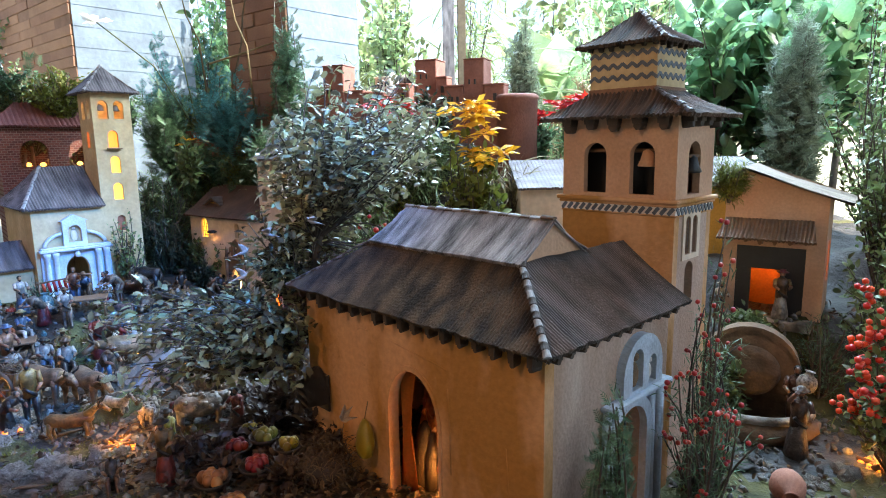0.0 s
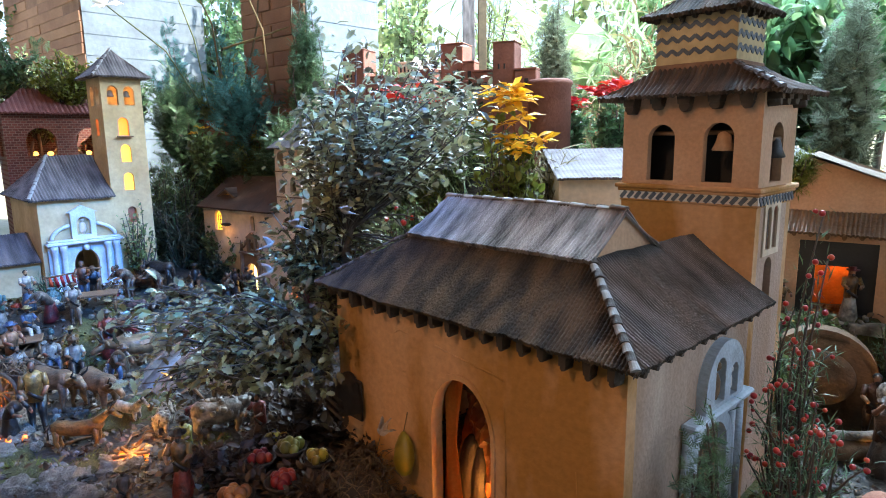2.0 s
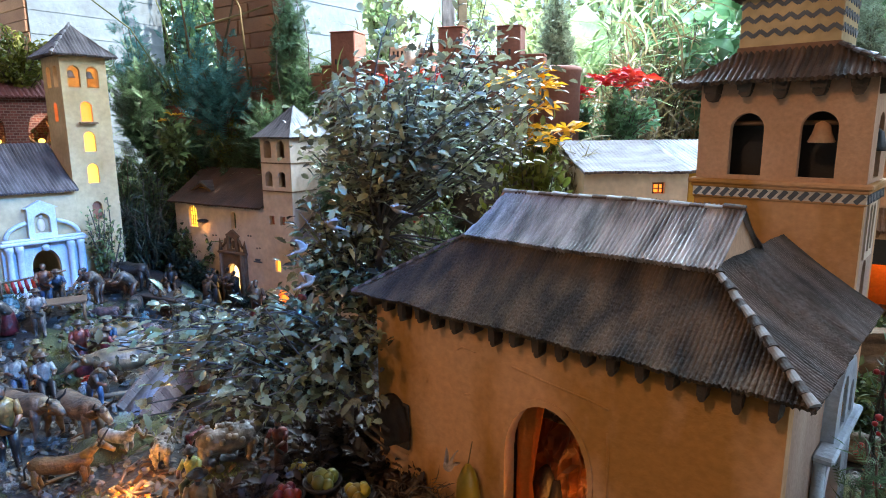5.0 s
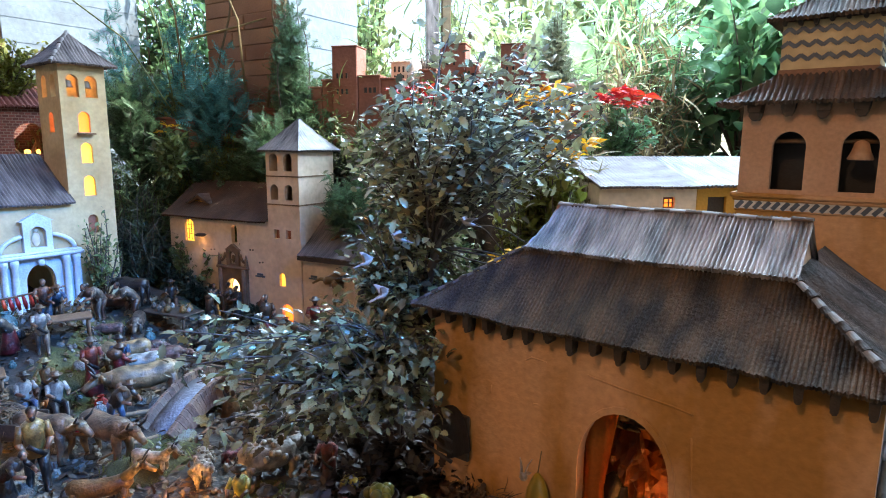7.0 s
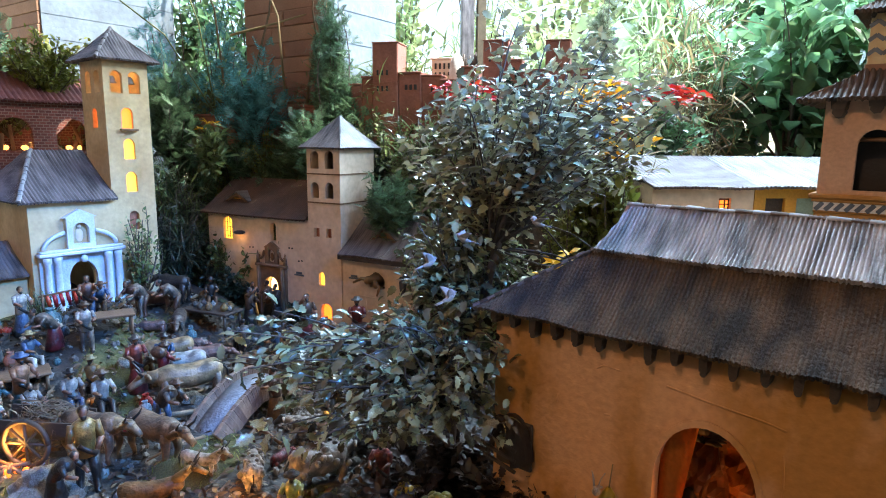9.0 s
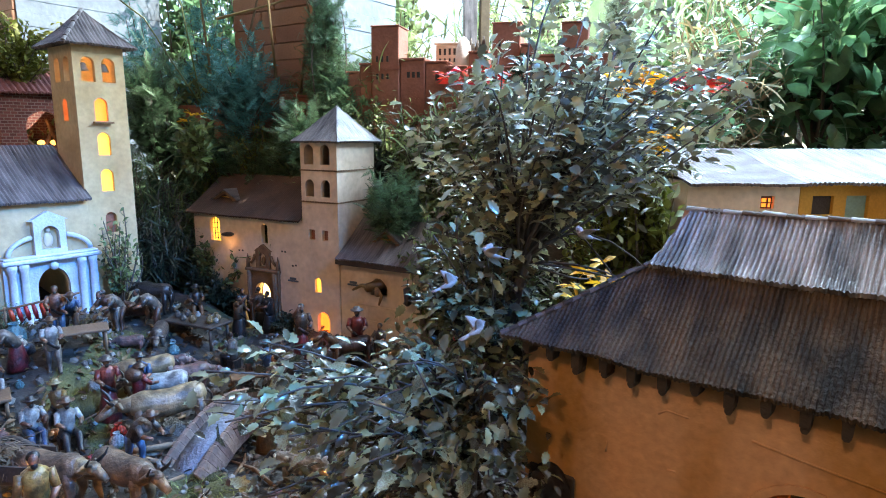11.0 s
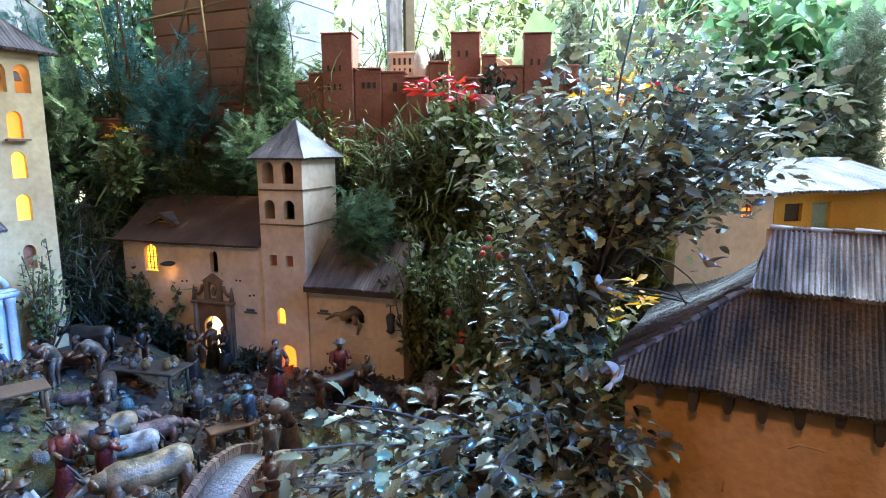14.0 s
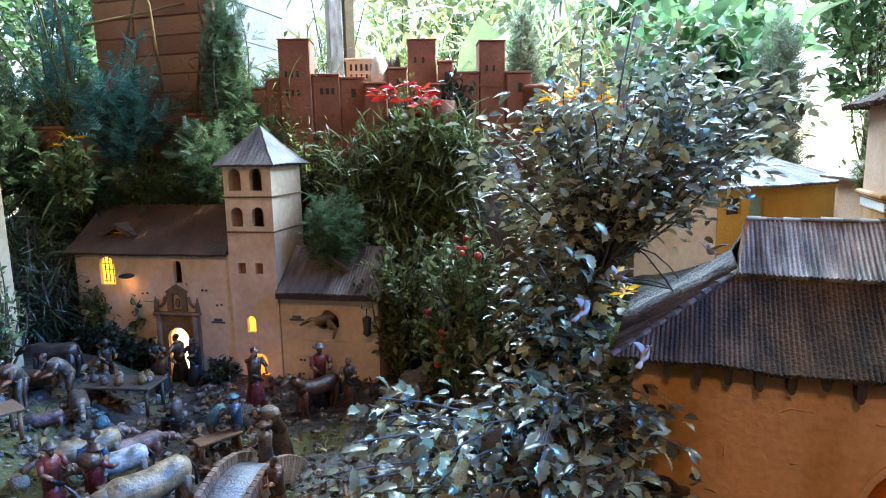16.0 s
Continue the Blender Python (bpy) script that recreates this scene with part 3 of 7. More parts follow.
# tower
TX0, TX1, TY0, TY1 = -0.272, -0.031, 0.432, 0.585
four_walls(church, TX0, TX1, TY0, TY1, Z0, 0.535, 0.018, OCHRE,
           right=[arch_loop(0.484, 0.435, 0.02, 0.075), arch_loop(0.512, 0.435, 0.02, 0.075), arch_loop(0.50, 0.345, 0.034, 0.075)], right_mat=FADED)
part("belfry_floor", bx(TX0 + 0.02, TX1 - 0.02, TY0 + 0.02, TY1 - 0.02, 0.51, 0.53), DARKWOOD, church)
four_walls(church, TX0, TX1, TY0, TY1, 0.5365, 0.69, 0.014, PINK,
           front=[arch_loop(-0.198, 0.5465, 0.05, 0.097), arch_loop(-0.098, 0.5465, 0.05, 0.098)],
           right=[arch_loop(0.503, 0.5465, 0.05, 0.097)])
bm = bmesh.new()
for e, za, zb in ((0.010, 0.532, 0.540), (0.006, 0.526, 0.532), (0.003, 0.508, 0.512)):
    box(bm, TX0 - e, TX1 + e, TY0 - e, TY1 + e, za, zb, 0.002)
part("cornice", bm, OCHRE, church)
part("frieze", bx(TX0 - 0.0025, TX1 + 0.0025, TY0 - 0.0025, TY1 + 0.0025, 0.512, 0.526), WHITE, church)
for i in range(17):
    x = TX0 + 0.006 + i * 0.0143
    part("frieze_tile", box(bmesh.new(), -0.0035, 0.0035, -0.0012, 0.0, -0.008, 0.008, 0, pose(x, TY0 - 0.0025, 0.519, 0, 40, 0)), BLUEZIG, church)
for i in range(11):
    y = TY0 + 0.006 + i * 0.0143
    part("frieze_tile", box(bmesh.new(), -0.0012, 0.0012, -0.0035, 0.0035, -0.008, 0.008, 0, pose(TX1 + 0.003, y, 0.519, 40, 0, 0)), BLUEZIG, church)
corbels(church, (TX0 - 0.005, TY0 - 0.02, 0.693), (TX1 + 0.005, TY0 - 0.02, 0.693), 5, DARKWOOD, (0.024, 0.03, 0.026))
corbels(church, (TX1 + 0.02, TY0, 0.693), (TX1 + 0.02, TY1, 0.693), 4, DARKWOOD, (0.02, 0.03, 0.022), (-1, 0, 0))
DX0, DX1, DY0, DY1 = -0.226, -0.086, 0.452, 0.566
EX0, EX1, EY0, EY1 = -0.31, 0.004, 0.400, 0.625
LZ, HZ = 0.692, 0.739
bm = bmesh.new()
ribs(bm, (EX0, EY0, LZ), (EX1, EY0, LZ), (0, DY0 - EY0, HZ - LZ), DX0 - EX0, DX1 - EX0, 0.009, 0.0035)
ribs(bm, (EX1, EY0, LZ), (EX1, EY1, LZ), (DX1 - EX1, 0, HZ - LZ), DY0 - EY0, DY1 - EY0, 0.009, 0.0035)
ribs(bm, (EX1, EY1, LZ), (EX0, EY1, LZ), (0, DY1 - EY1, HZ - LZ), EX1 - DX1, EX1 - DX0, 0.009, 0.0035)
ribs(bm, (EX0, EY1, LZ), (EX0, EY0, LZ), (DX0 - EX0, 0, HZ - LZ), EY1 - DY1, EY1 - DY0, 0.009, 0.0035)
part("belfry_roof", bm, ROOF, church)
ridge_tiles(church, (EX1, EY0, LZ + 0.001), (DX1, DY0, HZ + 0.001), 9, 0.007, ROOF2, ROOF)
part("drum", bx(DX0, DX1, DY0, DY1, 0.70, 0.822, 0.001), CREAM, church)
for row in range(3):
    z = 0.764 + row * 0.0215
    for i in range(14):
        sgn = 1 if i % 2 else -1
        part("zigzag_tile", box(bmesh.new(), -0.0069, 0.0069, -0.001 - 0.0004 * (i % 2), 0, -0.0031, 0.0031, 0, pose(DX0 + 0.005 + i * 0.01, DY0, z, 0, 38 * sgn, 0)), BLUEZIG, church)
    for i in range(11):
        sgn = 1 if i % 2 else -1
        part("zigzag_tile", box(bmesh.new(), 0, 0.001 + 0.0004 * (i % 2), -0.0069, 0.0069, -0.0031, 0.0031, 0, pose(DX1, DY0 + 0.0055 + i * 0.0103, z, -38 * sgn, 0, 0)), BLUEZIG, church)
part("drum_foot", bx(DX0 - 0.002, DX1 + 0.002, DY0 - 0.002, DY1 + 0.002, 0.72, 0.745, 0.001), MORTAR, church)
corbels(church, (DX0 - 0.008, DY0 - 0.010, 0.827), (DX1 + 0.008, DY0 - 0.010, 0.827), 7, DARKWOOD, (0.009, 0.012, 0.014))
corbels(church, (DX1 + 0.010, DY0, 0.827), (DX1 + 0.010, DY1, 0.827), 5, DARKWOOD, (0.009, 0.012, 0.014), (-1, 0, 0))
pyramid_roof(church, -0.248, -0.062, 0.43, 0.59, 0.826, 0.892, ROOF, 0.0075, "tower_roof")
ridge_tiles(church, (-0.064, 0.432, 0.828), (-0.155, 0.51, 0.893), 9, 0.006, ROOF3, DARKWOOD)
# black sheets added behind the arches in place of the belfry's inner shade
part("belfry_shade", bx(TX0 + 0.018, TX1 - 0.018, TY0 + 0.062, TY0 + 0.068, 0.5305, 0.688), BLACK, church)
part("belfry_shade", bx(TX1 - 0.075, TX1 - 0.070, TY0 + 0.07, TY1 - 0.016, 0.5305, 0.688), BLACK, church)
# bells and the beam
for bxx, bz in ((-0.098, 0.612),):
    bm = lathe(bmesh.new(), [(0.004, 0.03), (0.01, 0.026), (0.0135, 0.012), (0.019, 0.0), (0.017, -0.002)], 16, (bxx, TY0 + 0.022, bz - 0.012))
    part("bell", bm, PINK, church, "small clay bell", True)
bm = lathe(bmesh.new(), [(0.004, 0.03), (0.01, 0.026), (0.0135, 0.012), (0.019, 0.0), (0.017, -0.002)], 16, (TX1 - 0.006, 0.503, 0.588))
part("bell", bm, BLACK, church, "dark bell", True)
part("bell_beam", tube(bmesh.new(), [(TX0 + 0.015, TY0 + 0.022, 0.628), (TX1 - 0.015, TY0 + 0.022, 0.628)], 0.004), WOOD, church)
part("bell_beam", tube(bmesh.new(), [(TX1 - 0.006, TY0 + 0.04, 0.616), (TX1 - 0.006, TY1 - 0.04, 0.616)], 0.004), WOOD, church)
# carved portal on the facade
ring = lambda cy, z0, w, h, t, x0, x1: at(panel(arch_loop(cy, z0, w + 2 * t, h + t), [arch_loop(cy, z0, w, h)], x1 - x0), pose(x1 - 0.02, 0, 0, 0, 0, 90))
part("door_surround", ring(0.262, 0.0, 0.10, 0.21, 0.02, 0.0, 0.014), STONE, church, "worn pale carved door surround")
part("niche_surround", at(panel(arch_loop(0.292, 0.225, 0.13, 0.105), [arch_loop(0.272, 0.238, 0.034, 0.07), arch_loop(0.322, 0.238, 0.026, 0.05)], 0.016), pose(-0.005, 0, 0, 0, 0, 90)), STONE, church, "worn white plaster niches")
bm = bmesh.new()
box(bm, -0.02, 0.004, 0.18, 0.385, 0.222, 0.232, 0.003)
part("portal_lintel", bm, STONE, church)
for y in (0.19, 0.335, 0.365):
    part("portal_column", tube(bmesh.new(), [(-0.012, y, 0.0), (-0.012, y, 0.222)], [0.009, 0.007], 8), STONE, church)
part("niche_figure", ball(ball(bmesh.new(), (-0.015, 0.272, 0.262), 0.014, 8, (0.7, 0.8, 1.7)), (-0.013, 0.272, 0.294), 0.008, 8), BROWNSTONE, church)
part("niche_figure", ball(ball(bmesh.new(), (-0.015, 0.322, 0.255), 0.010, 8, (0.7, 0.8, 1.6)), (-0.013, 0.322, 0.276), 0.006, 8), WHITE, church)
part("window_mullion", bx(-0.034, -0.0325, 0.494, 0.502, 0.43, 0.50), STONE, church)
part("window_panel", at(panel(rect(0.464, 0.534, 0.425, 0.522), [arch_loop(0.484, 0.435, 0.02, 0.072), arch_loop(0.512, 0.435, 0.02, 0.072)], 0.003), pose(TX1 + 0.003, 0, 0, 0, 0, 90)), PALE, church)
part("door_frame", at(panel(arch_loop(-0.304, 0.0, 0.146, 0.267, pointed=True), [arch_loop(-0.304, 0.0, 0.131, 0.257, pointed=True)], 0.004), pose(0, 0.032, 0)), OCHRE, church)
# curtain in the arch
bm = bmesh.new()
rows = []
for j in range(9):
    z = 0.005 + j * 0.030
    rows.append([bm.verts.new((-0.372 + 0.011 * i - (0.02 - abs(j - 4) * 0.004) * (i / 5), 0.062 + 0.006 * math.sin(i * 1.9 + j * 0.3), z)) for i in range(6)])
for r0, r1 in zip(rows, rows[1:]):
    for i in range(5):
        bm.faces.new((r0[i], r0[i + 1], r1[i + 1], r1[i])).smooth = True
bmesh.ops.solidify(bm, geom=bm.faces[:], thickness=0.002)
part("curtain", bm, CLOTH, church, "orange cloth curtain drawn aside")
def crumpled(x0, x1, y, z0, z1, nx, nz, deep, seed, slant=0.0):
    """A creased sheet standing in the x-z plane: sharp folds from ridged noise."""
    bm = bmesh.new()
    rows = []
    for j in range(nz + 1):
        row = []
        for i in range(nx + 1):
            u, v = i / nx, j / nz
            p = Vector((u * 2.6 + seed, v * 3.4, seed * 1.7))
            fold = 0.5 - abs(noise.noise(p)) * 1.6 + 0.35 * (0.4 - abs(noise.noise(p * 2.7 + Vector((5, 1, 0)))))
            row.append(bm.verts.new((x0 + (x1 - x0) * u + 0.25 * deep * noise.noise(p * 1.7) + slant * v, y - deep * fold, z0 + (z1 - z0) * v)))
        rows.append(row)
    for r0, r1 in zip(rows, rows[1:]):
        for i in range(nx):
            bm.faces.new((r0[i], r0[i + 1], r1[i + 1], r1[i]))
    bmesh.ops.solidify(bm, geom=bm.faces[:], thickness=0.0015)
    return bm


AMBER = material("amber_crumpled_paper", (0.42, 0.13, 0.025), (0.12, 0.022, 0.008), 16, 0.42, 0.3, fine=70, spread=0.4)
part("crumpled_lining", crumpled(-0.42, -0.19, 0.17, -0.03, 0.31, 22, 26, 0.05, 3.3), AMBER, church, "amber crumpled paper lining lit from below")
part("crumpled_lining", crumpled(-0.335, -0.285, 0.112, -0.02, 0.20, 9, 22, 0.03, 8.1, -0.012), AMBER, church, "amber crumpled paper lining lit from below")
# figure against the glow, its shade put into a dark wood colour
bm = bmesh.new()
tube(bm, [(-0.352, 0.098, -0.02), (-0.350, 0.096, 0.06), (-0.338, 0.094, 0.12), (-0.336, 0.092, 0.135)], [0.022, 0.020, 0.014, 0.004], 9)
tube(bm, [(-0.330, 0.102, -0.02), (-0.326, 0.10, 0.07), (-0.322, 0.098, 0.115)], [0.018, 0.014, 0.005], 8)
part("figure_silhouette", bm, DARKWOOD, church, "dark silhouette of a figure standing inside the arch")
bm = bmesh.new()
for k in range(26):
    a = k * 2.4
    tube(bm, [(-0.325 + 0.012 * math.cos(a), 0.10, 0.215 + 0.006 * math.sin(a)), (-0.325 + 0.032 * math.cos(a), 0.095 + 0.008 * math.sin(a * 3), 0.222 + 0.016 * math.sin(a))], [0.006, 0.001], 5)
part("dark_tuft", bm, DARKWOOD, church, "frayed dark tuft hanging in the arch")
bm = tube(bmesh.new(), [(-0.325, 0.10, 0.225), (-0.325, 0.10, 0.30)], 0.0015, 5)
part("tuft_string", bm, DARKWOOD, church)

# hooded wicker cradle hung by the wall's end
CR = church.matrix_basis @ Vector((-0.592, 0.034, 0.118))
cradle = thing("wicker_cradle", tuple(CR), -46, "dark wicker hooded cradle hanging on the church wall", "cradle")
cradle.matrix_basis = cradle.matrix_basis @ Matrix.Scale(1.2, 4)
bm = bmesh.new()
rings = []
for k in range(7):
    y, g = -0.004 - 0.006 * k, 1 - 0.012 * k * k
    bump = 0.0015 * (k % 2)
    rings.append([bm.verts.new(((0.031 * g + bump) * math.cos(a), y, 0.006 + (0.058 * g + bump) * math.sin(a))) for a in np.linspace(0.0, math.pi, 15)])
for r0, r1 in zip(rings, rings[1:]):
    for k in range(14):
        bm.faces.new((r0[k], r0[k + 1], r1[k + 1], r1[k]))
bmesh.ops.solidify(bm, geom=bm.faces[:], thickness=0.003)
part("hood", bm, DARKWOOD, cradle, "dark woven hood")
for k in range(3):
    part("slat", tube(bmesh.new(), [(-0.026, -0.036, 0.040 - 0.014 * k), (0.024, -0.038, 0.030 - 0.014 * k)], 0.0026, 6), DARKWOOD, cradle)
part("back_board", bx(-0.028, 0.028, -0.006, -0.001, -0.012, 0.055, 0.002), DARKWOOD, cradle)

for pts, rad in (([(-0.46, 0.0347, 0.30), (-0.45, 0.0347, 0.307), (-0.425, 0.0347, 0.305)], 0.0012), ([(-0.09, 0.0347, 0.19), (-0.085, 0.0347, 0.12), (-0.092, 0.0347, 0.05)], 0.0009), ([(-0.52, 0.0347, 0.245), (-0.521, 0.0347, 0.232)], 0.0012), ([(-0.445, 0.0347, 0.235), (-0.435, 0.0347, 0.236)], 0.0014)):
    part("plaster_seam", tube(bmesh.new(), pts, rad, 5), OCHRE, church)
part("plaster_seam", tube(bmesh.new(), [(-0.36, 0.0345, 0.30), (-0.30, 0.0345, 0.292), (-0.24, 0.0345, 0.286), (-0.215, 0.0345, 0.281)], 0.0016, 5), OCHRE, church)
part("plaster_seam", tube(bmesh.new(), [(-0.215, 0.0345, 0.25), (-0.212, 0.0345, 0.20), (-0.21, 0.0345, 0.10)], 0.0013, 5), OCHRE, church)

# ---- white church ----
white = thing("model_monastery", (-1.042, 2.60, 0), -35.5, "pale plaster model church with a square bell tower and lit windows", "model church")


def dormer(parent, x, y, z, w, h):
    bm = panel([(-w / 2, 0), (w / 2, 0), (w / 2, h * 0.25), (0, h), (-w / 2, h * 0.25)], [[(-w * 0.36, h * 0.1), (w * 0.36, h * 0.1), (w * 0.36, h * 0.25), (0, h * 0.75), (-w * 0.36, h * 0.25)]], 0.05)
    d = part("dormer", at(bm, pose(x, y, z)), WOOD, parent)
    part("dormer_pane", bx(x - w * 0.33, x + w * 0.33, y + 0.012, y + 0.016, z + h * 0.1, z + h * 0.45), YELLOW, d)
    bm = bmesh.new()
    for s in (-1, 1):
        box(bm, 0, w * 0.68, -0.004, 0.055, 0, 0.004, 0, pose(x, y, z + h + 0.003, 0, s * math.degrees(math.atan2(h * 0.75, w / 2)), 0) if s > 0 else pose(x, y, z + h + 0.003, 0, 180 - math.degrees(math.atan2(h * 0.75, w / 2)), 0))
    part("dormer_roof", bm, ROOF2, d)


def lit(parent, loop, y, mat, turn=None):
    """A lit pane behind an opening, with thin glazing bars."""
    return part("window_pane", at(panel(loop, [], 0.003), (turn or Matrix()) @ pose(0, y, 0)), mat, parent, "glowing window pane")


win = arch_loop(0.067, 0.277, 0.046, 0.078)
w2 = arch_loop(0.28, 0.285, 0.026, 0.062)
door_w = arch_loop(0.275, -0.0, 0.062, 0.165)
four_walls(white, -0.03, 0.435, 0.0, 0.30, -0.02, 0.365, 0.016, PALE, front=[win, w2, door_w])
four_walls(white, 0.437, 0.568, -0.004, 0.175, -0.02, 0.60, 0.014, PALE,
           front=[arch_loop(0.468, 0.532, 0.034, 0.056), arch_loop(0.526, 0.532, 0.034, 0.056), arch_loop(0.468, 0.440, 0.032, 0.05), arch_loop(0.526, 0.440, 0.032, 0.05),
                  arch_loop(0.472, 0.315, 0.022, 0.03, flat=True), arch_loop(0.52, 0.315, 0.022, 0.03, flat=True), arch_loop(0.488, 0.158, 0.024, 0.044), arch_loop(0.505, 0.0, 0.045, 0.10)])
four_walls(white, 0.57, 0.835, 0.0, 0.16, -0.02, 0.274, 0.014, PALE, front=[arch_loop(0.702, 0.175, 0.055, 0.045)])
bm = bmesh.new()
for z in (0.426, 0.516):
    box(bm, 0.434, 0.571, -0.007, 0.178, z - 0.002, z + 0.002)
part("string_course", bm, BROWNSTONE, white)
bm = bmesh.new()
ribs(bm, (-0.05, -0.02, 0.368), (0.434, -0.02, 0.368), (0, 0.17, 0.115), 0.0, 0.484, 0.008, 0.001)
ribs(bm, (0.434, 0.32, 0.368), (-0.05, 0.32, 0.368), (0, -0.17, 0.115), 0.0, 0.484, 0.008, 0.001)
part("nave_roof", bm, BROWNROOF, white, "dark brown boarded roof")
bm = bmesh.new()
ribs(bm, (0.572, -0.03, 0.274), (0.855, -0.03, 0.274), (0, 0.14, 0.10), 0.0, 0.283, 0.008, 0.0012)
ribs(bm, (0.855, 0.25, 0.274), (0.572, 0.25, 0.274), (0, -0.14, 0.10), 0.0, 0.283, 0.008, 0.0012)
part("annexe_roof", bm, ROOF2, white)
part("fascia", bx(0.572, 0.853, -0.028, -0.02, 0.257, 0.272), DARKWOOD, white)
part("gable", at(panel([(0.0, 0.267), (0.16, 0.267), (0.11, 0.367)], [], 0.012), pose(0.835, 0, 0, 0, 0, 90)), PALE, white)
pyramid_roof(white, 0.418, 0.587, -0.023, 0.195, 0.598, 0.70, ROOF2, 0.012, "tower_roof", 0.0008)
dormer(white, 0.07, 0.04, 0.40, 0.10, 0.035)
dormer(white, 0.70, 0.035, 0.309, 0.09, 0.045)
lit(white, win, 0.012, GLOWY)
lit(white, door_w, 0.02, HOT)
lit(white, arch_loop(0.488, 0.158, 0.024, 0.044), 0.008, GLOWY)
lit(white, arch_loop(0.472, 0.315, 0.022, 0.03, flat=True), 0.008, TERRA)
lit(white, arch_loop(0.52, 0.315, 0.022, 0.03, flat=True), 0.008, TERRA)
lit(white, arch_loop(0.505, 0.0, 0.045, 0.10), 0.010, GLOWO)
bm = bmesh.new()
for k in range(4):
    box(bm, 0.046, 0.088, 0.009, 0.011, 0.285 + k * 0.016, 0.2865 + k * 0.016)
for k in range(3):
    box(bm, 0.054 + k * 0.012, 0.0555 + k * 0.012, 0.009, 0.011, 0.28, 0.352)
part("window_lattice", bm, BLACK, white)
part("portal", at(panel(rect(0.212, 0.338, 0.0, 0.20), [arch_loop(0.275, 0.0, 0.062, 0.165)], 0.012), pose(0, -0.012, 0)), BROWNSTONE, white, "dark carved stone portal")
bm = at(panel([(0.247, 0.208), (0.303, 0.208), (0.303, 0.262), (0.309, 0.262), (0.275, 0.284), (0.241, 0.262), (0.247, 0.262)], [arch_loop(0.275, 0.214, 0.026, 0.042)], 0.009), pose(0, -0.009, 0))
for s in (-1, 1):
    tube(bm, [(0.275 + s * 0.034, -0.006, 0.25), (0.275 + s * 0.040, -0.006, 0.232), (0.275 + s * 0.050, -0.006, 0.222), (0.275 + s * 0.060, -0.006, 0.226), (0.275 + s * 0.056, -0.006, 0.234)], 0.0042, 6)
    tube(bm, [(0.275 + s * 0.062, -0.008, 0.208), (0.275 + s * 0.062, -0.008, 0.232), (0.275 + s * 0.062, -0.008, 0.25)], [0.007, 0.0045, 0.001], 7)
ball(bm, (0.275, -0.003, 0.232), 0.009, 8, (0.8, 0.5, 1.6))
box(bm, 0.205, 0.345, -0.018, 0.0, 0.198, 0.208, 0.003)
for x in (0.222, 0.328):
    tube(bm, [(x, -0.015, 0.0), (x, -0.015, 0.2)], 0.007, 8)
part("portal_carving", bm, BROWNSTONE, white)
bm = ball(bmesh.new(), (0.135, -0.012, 0.305), 0.02, 8, (1.1, 1, 0.35))
part("lamp_hood", bm, BLACK, white)
bm = tube(bmesh.new(), [(0.815, -0.004, 0.235), (0.815, -0.03, 0.24), (0.815, -0.032, 0.222)], 0.0018)
lathe(bm, [(0.004, 0.026), (0.012, 0.02), (0.009, -0.012), (0.012, -0.018), (0.004, -0.026)], 8, (0.815, -0.032, 0.195))
part("wall_lantern", bm, BLACK, white, "small black iron wall lantern")
for x, z in ((0.39, 0.185), (0.615, 0.20)):
    bm = bmesh.new()
    box(bm, x - 0.02, x + 0.02, -0.0025, 0.0, z - 0.006, z - 0.001)
    box(bm, x - 0.012, x + 0.012, -0.0025, 0.0, z + 0.0, z + 0.007)
    part("wall_plaque", bm, BLUEZIG, white)
bulb("lamp_monastery_door", white.matrix_basis @ Vector((0.275, 0.07, 0.09)), 0.25)
bulb("lamp_monastery_street", white.matrix_basis @ Vector((0.135, -0.025, 0.285)), 0.012, (1.0, 0.45, 0.12), 0.006)
bulb("lamp_monastery_ground", white.matrix_basis @ Vector((0.505, -0.05, 0.03)), 0.05)

# ---- church with the blue-white portal ----
left = thing("model_parish_church", (-1.272, 2.325, 0), 45, "cream model church with a tall bell tower and white stone portal", "model church")
four_walls(left, 0.0, 0.135, 0.002, 0.155, 0.05, 0.85, 0.014, CREAM,
           front=[arch_loop(0.038, 0.755, 0.036, 0.066), arch_loop(0.092, 0.755, 0.036, 0.066), arch_loop(0.064, 0.650, 0.034, 0.062), arch_loop(0.064, 0.556, 0.034, 0.062),
                  arch_loop(0.064, 0.455, 0.034, 0.062), arch_loop(0.064, 0.335, 0.03, 0.06)],
           left=[arch_loop(0.045, 0.755, 0.034, 0.066), arch_loop(0.105, 0.755, 0.034, 0.066), arch_loop(0.075, 0.650, 0.03, 0.06)])
for z, m in ((0.650, GLOWO), (0.556, GLOWY), (0.455, GLOWY), (0.335, TERRA)):
    lit(left, arch_loop(0.064, z, 0.034, 0.062), 0.012, m)
lit(left, arch_loop(-0.075, 0.65, 0.03, 0.06), 0.012, GLOWO, pose(0.0, 0, 0, 0, 0, -90))
part("belfry_floor", bx(0.015, 0.12, 0.017, 0.14, 0.745, 0.752), TERRA, left)
for x in (0.038, 0.092):
    bm = lathe(bmesh.new(), [(0.004, 0.022), (0.008, 0.018), (0.010, 0.008), (0.014, 0.0)], 12, (x, 0.03, 0.785))
    part("bell", bm, ROOF3, left, "", True)
bulb("lamp_parish_belfry", left.matrix_basis @ Vector((0.068, 0.09, 0.80)), 0.06)
pyramid_roof(left, -0.03, 0.165, -0.028, 0.185, 0.852, 0.955, ROOF2, 0.010, "tower_roof", 0.0012)
